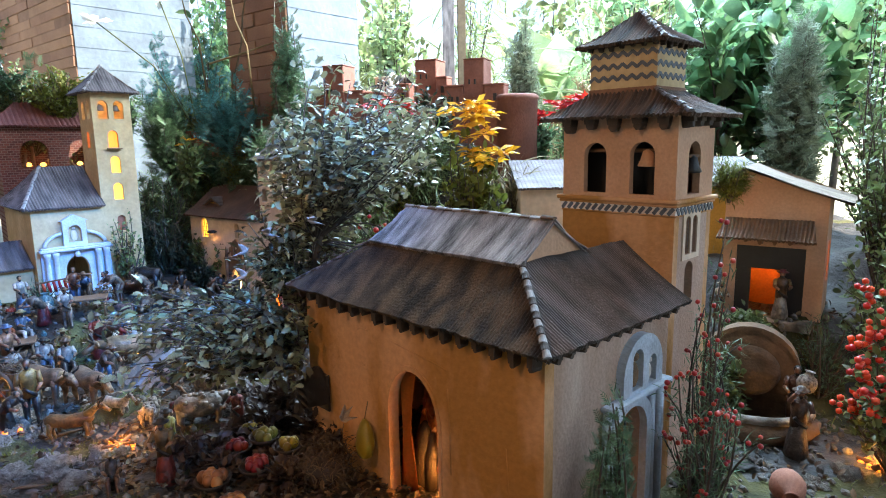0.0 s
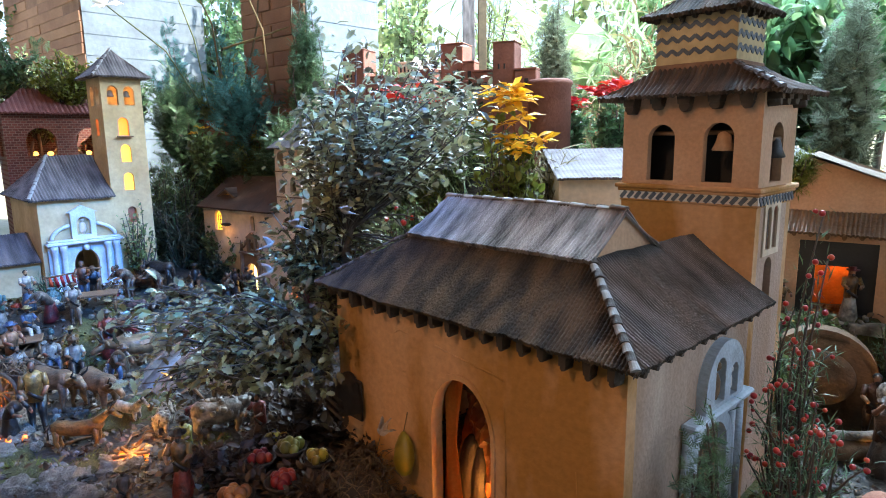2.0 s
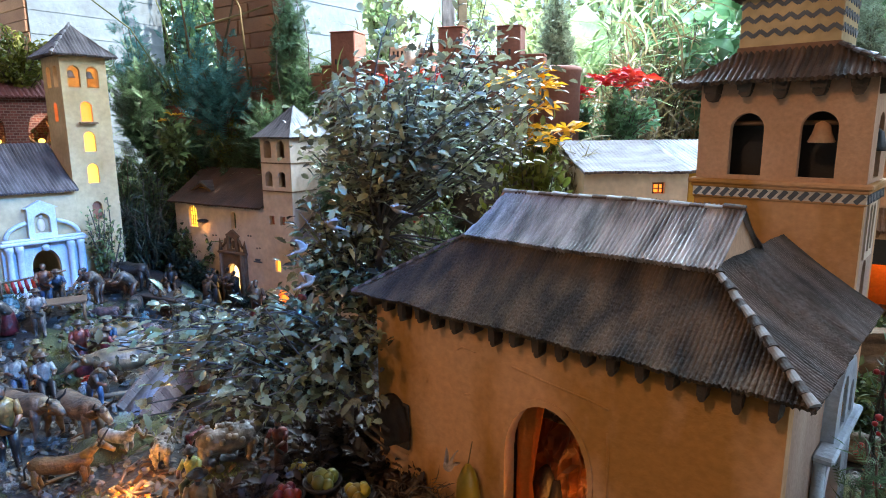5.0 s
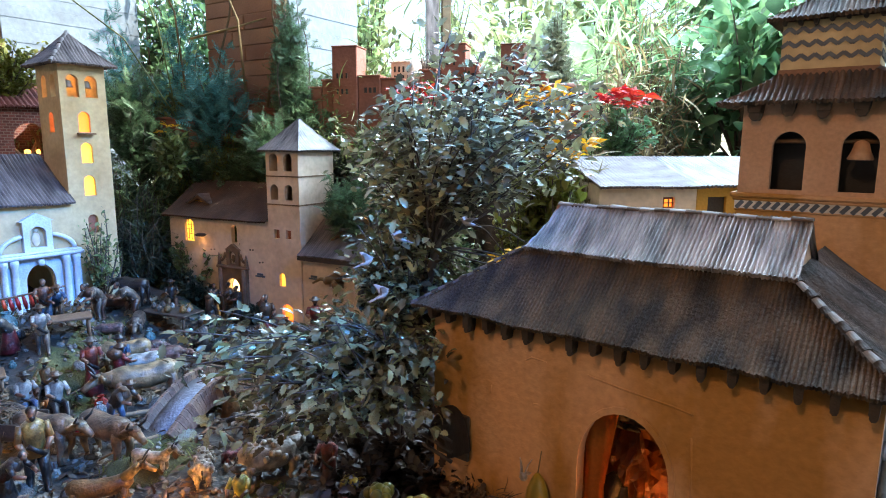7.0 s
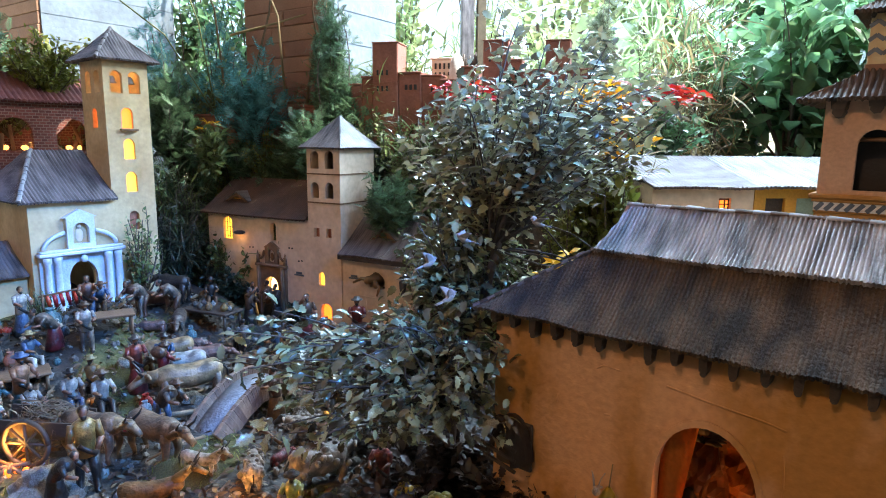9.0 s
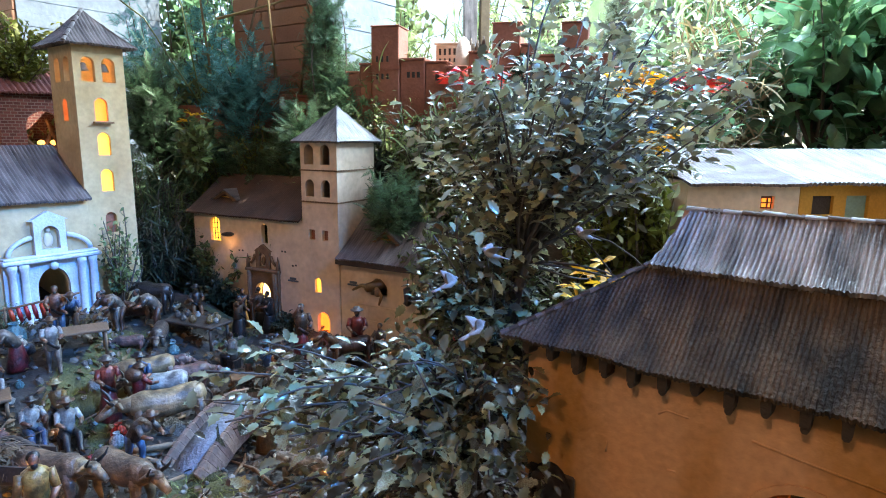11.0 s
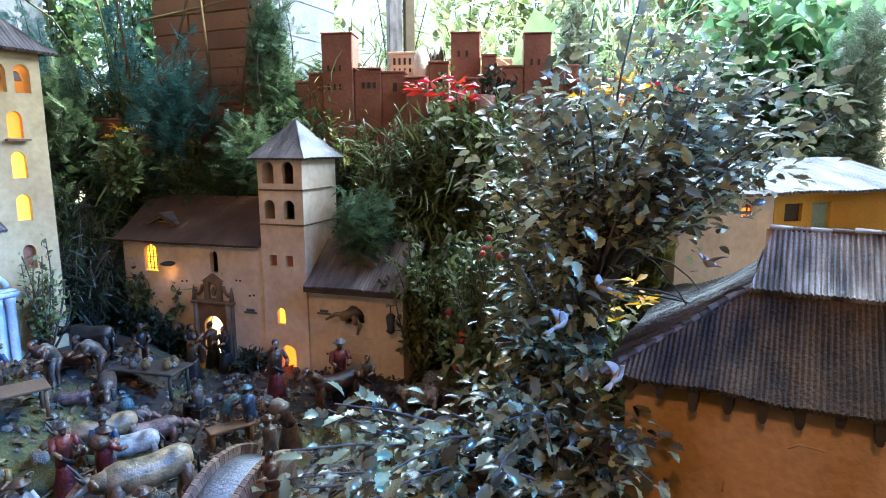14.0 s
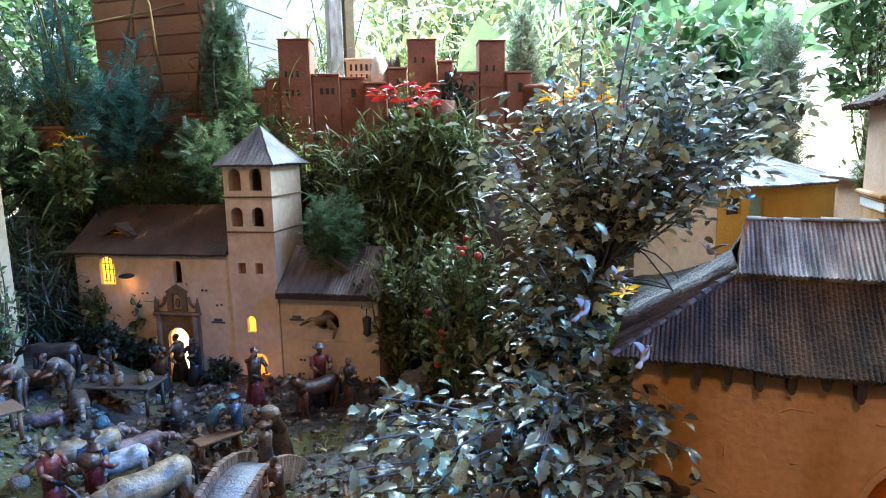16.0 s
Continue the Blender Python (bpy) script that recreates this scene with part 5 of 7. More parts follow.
for k in range(46):
    x = rng.uniform(-1.42, 0.0)
    d = rng.uniform(0.16, 0.50)
    y = 2.60 + (d - (x + 1.042) * 0.581) / 0.814
    kind, size, mat, lab = (("spray", 0.06, CONIFER, "blue-green conifer sprays on the hillside"), ("oval", 0.018, SHRUB, "small-leaved dark green shrub"), ("blade", 0.07, SHRUB, "arching strap-leaved green plant"), ("oval", 0.014, YSHRUB, "shrub with yellow-green tips"), ("oval", 0.024, SHADELEAF, "very dark green leafy shrub"))[k % 5]
    shrub("hill_shrub", (x, y, z_at(x, y)), rng.uniform(0.20, 0.34), rng.uniform(0.09, 0.14), kind, size, mat, 30, lab, group=HILL, per=2)
# sprays over the annexe, a fern-like branch, thin cypresses
shrub("juniper_spray", (-0.43, 2.26, 0.32), 0.19, 0.07, "spray", 0.04, CONIFER, 34, "blue-green juniper spray over the roof", "shrub", per=2)
TEAL = leaf_material("teal_needle", (0.09, 0.26, 0.23), (0.05, 0.15, 0.14), 0.6, 0.3)
for x, y, z, tall, wide, tips, size, m in ((-0.90, 2.74, 0.60, 0.34, 0.14, 13, 0.055, TEAL), (-0.70, 2.60, 0.50, 0.22, 0.10, 18, 0.05, CONIFER), (-1.28, 3.0, 0.45, 0.55, 0.18, 30, 0.06, CONIFER), (-1.35, 3.25, 0.4, 0.85, 0.18, 22, 0.055, TEAL), (-1.12, 3.1, 0.5, 0.75, 0.14, 20, 0.05, TEAL), (-1.9, 3.1, 0.2, 0.9, 0.22, 34, 0.07, CONIFER)):
    shrub("cedar_bush", (x, y, z), tall, wide, "spray", size, m, tips, "cedar bush with feathery drooping green sprays", "shrub", per=2, spread=0.5, group="cedars")
for x, y, z, h in ((-0.63, 2.66, 0.55, 0.72), (0.33, 2.52, 0.62, 0.55), (1.28, 2.3, 0.3, 0.85)):
    shrub("cypress", (x, y, z), h, 0.045 if h < 0.8 else 0.06, "spray", 0.04 if h < 0.8 else 0.06, CONIFER if x < 0 else GREYCON, 46, "slender dull green cypress", "tree", low=0.2, per=2 if h < 0.8 else 3)
for x, y, z, h, w, m in ((-1.62, 2.72, 0.72, 0.30, 0.16, YSHRUB), (-1.80, 2.80, 0.62, 0.42, 0.18, SHRUB), (-1.45, 2.85, 0.65, 0.30, 0.10, CONIFER), (-1.95, 2.60, 0.5, 0.5, 0.16, SHRUB), (-1.66, 2.9, 0.0, 0.75, 0.2, SHRUB), (-2.02, 2.72, 0.70, 0.36, 0.14, CONIFER), (-1.86, 2.70, 0.80, 0.26, 0.12, CONIFER), (-2.25, 2.85, 0.0, 1.0, 0.26, SHRUB), (-2.5, 2.7, 0.0, 1.0, 0.28, CONIFER)):
    shrub("wall_shrub", (x, y, z), h, w, "oval", 0.022, m, 60, "yellow-green shrub above the brick temple", group="shrubs over the temple", per=2)
# thin bare twigs before the pillar
for k, (x, y, z, dx, dz) in enumerate(((-0.95, 2.8, 0.75, 0.18, 0.75), (-0.80, 2.75, 0.75, -0.10, 0.7), (-1.05, 2.9, 0.8, -0.12, 0.7), (-0.72, 2.7, 0.75, 0.05, 0.55), (-1.0, 2.8, 1.0, 0.4, 0.12))):
    bm = tube(bmesh.new(), [(0, 0, 0), (dx * 0.4 + 0.02, 0.01, dz * 0.45), (dx * 0.6, 0, dz * 0.6), (dx, 0.0, dz)], [0.005, 0.004, 0.0035, 0.0015], 5)
    ob = part("bare_twig", bm, DRY)
    ob.location = (x, y, z)
    tagged(ob, "thin pale bare twig before the pillar", "twig", "bare twigs")


def flower(ob, c, size, mat, petals=7, name="flower"):
    pl = np.repeat(np.array([c], float), petals, axis=0)
    a = np.arange(petals) * math.tau / petals
    ou = np.stack([np.cos(a), np.sin(a), np.full(petals, 0.25)], 1)
    return leaves(name, pl, ou, "petal", size, mat, ob, 0.22, rng)


def flowering(name, place, tall, wide, blooms, size, mat, leafmat, label):
    ob = shrub(name, place, tall, wide, "oval", 0.03, leafmat, 30, label, "flowering plant")
    for c in inside(blooms, (0, 0, tall * 0.95), (wide * 0.9, wide * 0.9, tall * 0.14)):
        flower(ob, c, size, mat, rng.integers(6, 9))
    return ob


flowering("poinsettia", (0.52, 2.36, 0.55), 0.24, 0.13, 26, 0.045, RED, BIGLEAF, "red poinsettia plant in bloom")
flowering("poinsettia", (0.36, 2.45, 0.55), 0.20, 0.10, 10, 0.045, RED, BIGLEAF, "red poinsettia plant in bloom")
flowering("poinsettia", (-0.19, 2.30, 0.45), 0.34, 0.11, 14, 0.040, RED, SHRUB, "red poinsettia standing over the slope")
flowering("yellow_bush", (0.08, 1.90, 0.28), 0.46, 0.085, 24, 0.052, ORANGEFL, YSHRUB, "bush with golden yellow leaves and flowers")
flowering("yellow_bush", (0.13, 1.84, 0.24), 0.40, 0.07, 15, 0.045, ORANGEFL, YSHRUB, "bush with golden yellow leaves and flowers")
flowering("yellow_bush", (-0.10, 1.55, 0.02), 0.36, 0.05, 7, 0.03, ORANGEFL, SHRUB, "low plant with yellow flowers")
flowering("yellow_bush", (-1.05, 2.62, 0.50), 0.17, 0.05, 4, 0.025, ORANGEFL, SHRUB, "low plant with yellow flowers")
ob = thing("white_lily", (-1.05, 2.75, 0.7), 0, "white star-shaped flowers on thin stems", "flower")
for c in ((-0.12, 0.0, 0.55), (-0.42, 0.05, 0.48)):
    part("stem", tube(bmesh.new(), [(0, 0, 0), (c[0] * 0.4, 0, c[2] * 0.6), c], 0.003, 5), SHRUB, ob)
    flower(ob, c, 0.07, LILY, 6)


def berries(name, place, tips, tall, wide, mat, leafmat, label, size=0.0065, per=5, kind="needle", leaf=0.022, every=1):
    ob = thing(name, place, 0, label, "berry bush")
    tp = inside(tips, (0, 0, tall * 0.56), (wide, wide, tall * 0.44), 0.4)
    pl, ou = branches(rng, (0, 0, 0), tp, 0.0025, TWIG, ob, "stem", 0.4, tall * 0.1)
    leaves("foliage", np.repeat(pl, 2, axis=0) + rng.normal(0, 0.008, (len(pl) * 2, 3)), np.repeat(ou, 2, axis=0), kind, leaf, leafmat, ob, 0.7, rng)
    spots = [t + rng.normal(0, size * 1.6, 3) for t in tp[::every] for k in range(per)]
    if len(spots) > 300:
        bm = bmesh.new()
        for c in spots:
            bmesh.ops.create_icosphere(bm, subdivisions=1, radius=size * rng.uniform(0.8, 1.15), matrix=Matrix.Translation(c))
        tagged(part("fruit_cluster", bm, mat, ob, "round scarlet berries", True), kind="stuff")
    else:
        bm = bmesh.new()
        bmesh.ops.create_icosphere(bm, subdivisions=2, radius=size)
        me = bpy.data.meshes.new("berry")
        bm.to_mesh(me)
        bm.free()
        me.polygons.foreach_set("use_smooth", [True] * len(me.polygons))
        me.materials.append(mat)
        for c in spots:
            b = new("berry", me)
            b.parent = ob
            b.matrix_basis = Matrix.Translation(Vector(c)) @ Matrix.Scale(rng.uniform(0.75, 1.2), 4)
    return ob


FW = church.matrix_basis
berries("berry_bush", tuple(FW @ Vector((0.085, 0.33, -0.02))), 34, 0.36, 0.085, BERRY, CONIFER, "thin-leaved bush with red berries by the facade", 0.0042, 3)
berries("berry_bush", tuple(FW @ Vector((0.055, 0.43, -0.02))), 18, 0.56, 0.05, BERRY, CONIFER, "tall twiggy bush with red berries by the facade", 0.0042, 2)
shrub("sprig", tuple(FW @ Vector((0.045, 0.10, -0.03))), 0.44, 0.03, "spray", 0.022, CONIFER, 9, "thin green conifer sprig before the facade", "shrub", low=0.2, per=3)
shrub("sprig", tuple(FW @ Vector((0.04, 0.14, -0.03))), 0.52, 0.03, "needle", 0.018, CONIFER, 9, "thin green conifer sprig before the facade", "shrub", low=0.2, per=2)
SCARLET = material("scarlet_berry", (0.72, 0.06, 0.02), (0.55, 0.03, 0.012), 40, 0.35, 0.0, island=0.25)
berries("firethorn", (0.86, 1.12, 0.0), 26, 0.42, 0.11, SCARLET, SHRUB, "firethorn branch with dense scarlet berries", 0.0075, 12, "oval", 0.02)
berries("dark_berry_bush", (-0.24, 1.93, 0.02), 26, 0.45, 0.12, BERRY, SHRUB, "dark bush with a few red berries", 0.008, 3, "oval", 0.02, 4)
for x, y, tall, wide, m, lab in ((0.62, 1.36, 0.20, 0.07, SHRUB, "small green shrub by the fountain"), (0.90, 1.42, 0.22, 0.09, CONIFER, "small dark conifer shrub by the farmhouse"), (1.02, 1.35, 0.5, 0.13, SHRUB, "dark bush beside the farmhouse"), (1.18, 1.62, 0.7, 0.2, SHRUB, "dark bush beside the farmhouse"),
                              (0.74, 1.47, 0.07, 0.06, SHRUB, "low green plant by the fountain"), (0.93, 1.16, 0.16, 0.09, DRY, "dry brown grass tuft in warm light"), (1.35, 1.9, 0.9, 0.25, SHRUB, "tall dark bush beside the garden pillar")):
    shrub("yard_shrub", (x, y, land(x, y) - 0.01), tall, wide, "oval" if m is SHRUB else "needle", 0.020, m, 44, lab, group="shrubs round the farmhouse", per=2)
shrub("wall_creeper", tuple(left.matrix_basis @ Vector((0.055, -0.045, 0.12))), 0.30, 0.06, "oval", 0.016, SHRUB, 22, "thin leafy creeper before the tower", "shrub", low=0.5)
shrub("wall_creeper", tuple(left.matrix_basis @ Vector((-0.25, -0.10, 0.10))), 0.12, 0.06, "needle", 0.02, CONIFER, 24, "low green plant before the church", "shrub", low=0.3, per=2)
ob = shrub("roof_moss", tuple(house.matrix_basis @ Vector((-0.055, -0.02, 0.29))), 0.12, 0.05, "needle", 0.022, YSHRUB, 60, "hanging yellow-green moss on the farmhouse roof", "moss", low=0.1, per=3, deep=0.05)

# ---- garden behind ----


def garden_tree(name, place, tall, wide, kind, size, mat, tips, label, trunk=0.02, per=2, group="garden plants", base=0.35):
    ob = thing(name, place, 0, label, "tree", group)
    part("trunk", tube(bmesh.new(), [(0, 0, 0), (0.02, 0.0, tall * base), (0.0, 0.02, tall * 0.6)], [trunk, trunk * 0.8, trunk * 0.4], 8), TWIG, ob)
    pl, ou = branches(rng, (0, 0, tall * base), inside(tips, (0, 0, tall * 0.66), (wide, wide, tall * 0.36), 0.3), trunk * 0.3, TWIG, ob, "limb", 0.45, wide * 0.2)
    pl = np.repeat(pl, per, axis=0)
    leaves("crown", pl + rng.normal(0, size * 0.5, pl.shape), np.repeat(ou, per, axis=0), kind, size, mat, ob, 0.8, rng)
    return ob


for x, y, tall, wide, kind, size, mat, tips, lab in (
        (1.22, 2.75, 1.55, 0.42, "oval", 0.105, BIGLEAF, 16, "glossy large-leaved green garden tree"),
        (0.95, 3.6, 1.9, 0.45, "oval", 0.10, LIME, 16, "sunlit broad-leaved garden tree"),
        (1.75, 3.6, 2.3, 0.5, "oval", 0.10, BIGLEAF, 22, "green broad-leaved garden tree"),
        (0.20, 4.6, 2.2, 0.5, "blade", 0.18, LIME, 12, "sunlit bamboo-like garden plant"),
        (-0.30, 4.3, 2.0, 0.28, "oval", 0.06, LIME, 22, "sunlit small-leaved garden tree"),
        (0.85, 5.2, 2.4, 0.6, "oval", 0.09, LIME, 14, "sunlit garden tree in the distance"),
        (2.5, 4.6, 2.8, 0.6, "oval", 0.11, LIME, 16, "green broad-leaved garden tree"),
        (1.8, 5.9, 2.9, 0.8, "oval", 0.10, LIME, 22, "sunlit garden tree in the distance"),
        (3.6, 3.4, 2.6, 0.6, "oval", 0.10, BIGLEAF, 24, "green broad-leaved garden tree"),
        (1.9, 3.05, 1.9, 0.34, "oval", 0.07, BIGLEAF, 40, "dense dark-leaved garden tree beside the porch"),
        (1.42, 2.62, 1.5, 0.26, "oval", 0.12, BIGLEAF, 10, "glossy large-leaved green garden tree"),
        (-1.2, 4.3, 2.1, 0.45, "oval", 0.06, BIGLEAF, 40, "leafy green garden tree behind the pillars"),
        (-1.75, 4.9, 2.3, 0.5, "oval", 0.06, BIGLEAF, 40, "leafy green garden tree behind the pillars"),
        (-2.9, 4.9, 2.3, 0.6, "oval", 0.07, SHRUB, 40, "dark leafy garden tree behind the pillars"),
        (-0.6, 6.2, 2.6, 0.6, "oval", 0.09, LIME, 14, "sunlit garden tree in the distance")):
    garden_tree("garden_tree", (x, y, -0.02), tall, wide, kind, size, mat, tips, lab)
for x, y, h, w in ((0.80, 2.75, 0.95, 0.16), (0.62, 2.62, 0.75, 0.12), (0.95, 2.95, 1.1, 0.2)):
    shrub("dry_reeds", (x, y, 0.2), h, w, "blade", 0.12, DRY, 34, "pale dry reeds and bare twigs", "reeds", low=0.7, group="reeds")
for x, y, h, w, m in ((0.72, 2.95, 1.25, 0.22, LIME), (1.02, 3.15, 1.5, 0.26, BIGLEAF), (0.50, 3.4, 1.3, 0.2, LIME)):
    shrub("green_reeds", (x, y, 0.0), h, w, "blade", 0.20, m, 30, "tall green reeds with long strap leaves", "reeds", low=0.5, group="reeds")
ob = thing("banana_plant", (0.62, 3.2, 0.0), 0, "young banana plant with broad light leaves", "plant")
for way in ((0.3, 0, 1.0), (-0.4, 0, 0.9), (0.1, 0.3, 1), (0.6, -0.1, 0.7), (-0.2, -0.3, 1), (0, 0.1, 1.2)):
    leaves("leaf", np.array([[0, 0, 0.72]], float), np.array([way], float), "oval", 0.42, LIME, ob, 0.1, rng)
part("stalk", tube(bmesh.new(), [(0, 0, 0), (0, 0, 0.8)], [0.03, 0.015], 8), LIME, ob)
tagged(part("garden_post", bx(0.02, 0.09, 3.9, 3.97, -0.05, 2.4, 0.004), ROOF2), "dark grey square garden post", "post")
tagged(part("garden_post", bx(0.11, 0.16, 3.92, 3.97, -0.05, 2.4, 0.004), DRY), "pale wooden garden post", "post")
tagged(part("garden_wall", bx(0.85, 1.2, 5.0, 5.15, -0.05, 1.25, 0.01), TERRA), "reddish garden wall in sunlight", "wall")
bm = ball(bmesh.new(), (1.55, 3.0, 0.42), 0.14, 12, (1.2, 0.8, 0.7))
tagged(part("blue_tarp", bm, material("blue_plastic", (0.05, 0.22, 0.55), None, 10, 0.4, 0.6)), "crumpled blue plastic sheet in the garden", "tarpaulin")

# ---- painted clay figurines and beasts ----
CLAY = {k: material("painted_" + k, tuple(v * 0.52 for v in c), tuple(v * 0.10 for v in c), 7, 0.42, 0.5, fine=26, spread=0.3, island=0.35) for k, c in dict(
    skin=(0.58, 0.27, 0.14), brown=(0.20, 0.09, 0.045), red=(0.36, 0.04, 0.035), blue=(0.10, 0.20, 0.36), white=(0.70, 0.64, 0.56), green=(0.09, 0.16, 0.09),
    grey=(0.24, 0.18, 0.14), ochre=(0.45, 0.24, 0.07), dark=(0.04, 0.032, 0.03), straw=(0.48, 0.34, 0.14), teal=(0.15, 0.36, 0.40), pinkpig=(0.45, 0.25, 0.21), wool=(0.56, 0.47, 0.37), hide=(0.46, 0.28, 0.15), lemon=(1.2, 0.85, 0.06), peach=(1.2, 0.48, 0.16), apple=(0.9, 0.05, 0.03), pear=(0.75, 0.72, 0.12)).items()}


def figurine(place, tall, turn, top, low, hat=None, posture="stand", label="", arms=((0.25, -0.15), (0.25, -0.15)), load=None, robe=False):
    """One painted statuette: trunk, limbs and head in a single plain mesh. arms: how far each hand reaches forward and up from the shoulder."""
    bm = bmesh.new()
    lean = {"stand": 0.02, "sit": 0.03, "bend": 0.24}[posture]
    hip = 0.48 if posture != "sit" else 0.26
    sh = (lean, 0, hip + (0.32 if posture != "bend" else 0.22))
    if posture == "sit":
        for s in (-1, 1):
            tube(bm, [(0.0, s * 0.06, hip), (0.22, s * 0.08, hip + 0.01), (0.24, s * 0.08, 0.0), (0.30, s * 0.08, 0.0)], [0.065, 0.05, 0.035, 0.03], 7, 1)
        box(bm, -0.10, 0.08, -0.12, 0.12, 0, hip - 0.05, 0.01, None, 3)
    elif robe:
        lathe(bm, [(0.19, 0.0), (0.17, 0.15), (0.12, 0.38), (0.10, hip)], 12, (0, 0, 0), 1, 0.85)
    else:
        for s in (-1, 1):
            k = s * 0.05
            tube(bm, [(0, s * 0.06, hip), (0.03 + k, s * 0.07, 0.26), (k, s * 0.075, 0.03), (0.07 + k, s * 0.08, 0.012)], [0.07, 0.05, 0.035, 0.028], 7, 1)
    tube(bm, [(0, 0, hip - 0.05), (lean * 0.4, 0, hip + 0.12), (sh[0], 0, sh[2] - 0.02), (sh[0] + lean * 0.1, 0, sh[2] + 0.04)], [0.105, 0.10, 0.12, 0.05], 10, 0)
    for s, (fx, fz) in zip((-1, 1), arms):
        tube(bm, [(sh[0], s * 0.11, sh[2] - 0.01), (sh[0] + fx * 0.45, s * 0.15, sh[2] + fz * 0.4 - 0.06)], [0.045, 0.036], 6, 0)
        tube(bm, [(sh[0] + fx * 0.45, s * 0.15, sh[2] + fz * 0.4 - 0.06), (sh[0] + fx, s * 0.09, sh[2] + fz)], [0.034, 0.024], 6, 2)
    head = (sh[0] + lean * 0.5 + 0.02, 0, sh[2] + 0.115)
    ball(bm, head, 0.056, 10, (0.95, 0.85, 1.2), 2)
    ball(bm, (head[0] - 0.018, 0, head[2] + 0.022), 0.058, 10, (0.95, 1.0, 0.95), 3)
    ball(bm, (head[0] + 0.03, 0, head[2] - 0.045), 0.034, 8, (0.8, 0.9, 1.0), 3)
    tube(bm, [(0.09, -0.07, hip + 0.1), (0.10, 0.02, hip + 0.02), (0.09, 0.09, hip - 0.03)], 0.03, 6, 3)
    if hat:
        lathe(bm, [(0.11, 0.0), (0.115, 0.01), (0.062, 0.016), (0.054, 0.06), (0.02, 0.068)], 12, (head[0] - 0.005, 0, head[2] + 0.036), 4)
    if load:
        ball(bm, (sh[0] - 0.08, 0, sh[2] + 0.04), 0.15, 10, (0.9, 1.2, 0.75), 4)
    me = part("figurine", bm, [CLAY[top], CLAY[low], CLAY["skin"], CLAY["dark"], CLAY[hat or load or "straw"]])
    me.matrix_basis = pose(*place, 0, 0, turn) @ Matrix.Diagonal((tall, tall, tall, 1))
    return tagged(me, label, "figurine", "nativity figurines")


def beast(place, long, turn, colour, kind="ox", label="", second="dark"):
    """One painted animal statuette in a single plain mesh, facing +x."""
    bm = bmesh.new()
    leg, fat = {"ox": (0.36, 0.16), "sheep": (0.22, 0.20), "pig": (0.15, 0.17), "donkey": (0.42, 0.15), "goat": (0.32, 0.13)}[kind]
    z = leg + fat * 0.75
    tube(bm, [(-0.47, 0, z + 0.03), (-0.45, 0, z + 0.03), (-0.38, 0, z + 0.03), (-0.26, 0, z + 0.01), (-0.08, 0, z - 0.02), (0.10, 0, z - 0.01), (0.24, 0, z + 0.02), (0.34, 0, z + 0.03), (0.39, 0, z + 0.03)],
         [fat * 0.2, fat * 0.6, fat * 0.92, fat * 1.0, fat * 1.02, fat * 1.02, fat * 0.98, fat * 0.72, fat * 0.3], 14, 0)
    up = {"ox": 0.02, "sheep": 0.10, "pig": -0.05, "donkey": 0.26, "goat": 0.22}[kind]
    tube(bm, [(0.24, 0, z + 0.04), (0.38, 0, z + 0.03 + up * 0.6), (0.48, 0, z + 0.03 + up)], [fat * 0.8, fat * 0.55, fat * 0.42], 9, 0)
    ball(bm, (0.52, 0, z + up + 0.03), fat * 0.5, 9, (1.15, 0.85, 0.95), 0 if kind != "sheep" else 1)
    tube(bm, [(0.54, 0, z + up + 0.02), (0.64, 0, z + up - 0.05), (0.70, 0, z + up - 0.09)], [fat * 0.4, fat * 0.30, fat * 0.24], 8, 0 if kind != "sheep" else 1)
    for s in (-1, 1):
        for x, fx in ((-0.36, -0.03), (0.25, 0.03)):
            tube(bm, [(x, s * fat * 0.45, z), (x + fx, s * fat * 0.58, leg * 0.62), (x - fx * 0.6, s * fat * 0.55, leg * 0.25), (x + fx * 0.3, s * fat * 0.55, 0.0)], [fat * 0.5, fat * 0.30, fat * 0.17, fat * 0.20], 7, 0)
        tube(bm, [(0.48, s * fat * 0.35, z + up + 0.07), (0.44, s * fat * 0.95, z + up + 0.05)], [0.035, 0.012], 5, 0)
        if kind in ("ox", "goat"):
            tube(bm, [(0.53, s * fat * 0.3, z + up + 0.08), (0.56, s * fat * 0.85, z + up + 0.13), (0.62, s * fat * 0.8, z + up + 0.22)], [0.022, 0.018, 0.006], 6, 1)
    tube(bm, [(-0.46, 0, z + 0.08), (-0.53, 0, z - 0.02), (-0.53, 0, z - leg * 0.6)], [0.02, 0.014, 0.018], 5, 1)
    if kind == "sheep":
        for k in range(46):
            a, x = rng.uniform(0, math.tau), rng.uniform(-0.42, 0.34)
            ball(bm, (x, fat * 0.95 * math.cos(a), z + fat * 0.95 * math.sin(a)), 0.055, 6)
    ob = part("animal_figurine", bm, [CLAY[colour], CLAY[second]])
    ob.matrix_basis = pose(place[0], place[1], place[2], 0, 0, turn) @ Matrix.Diagonal((long, long, long, 1))
    return tagged(ob, label, "animal figurine", "animal figurines")


def on(x, y, dz=0.0):
    return (x, y, land(x, y) + dz - 0.002)


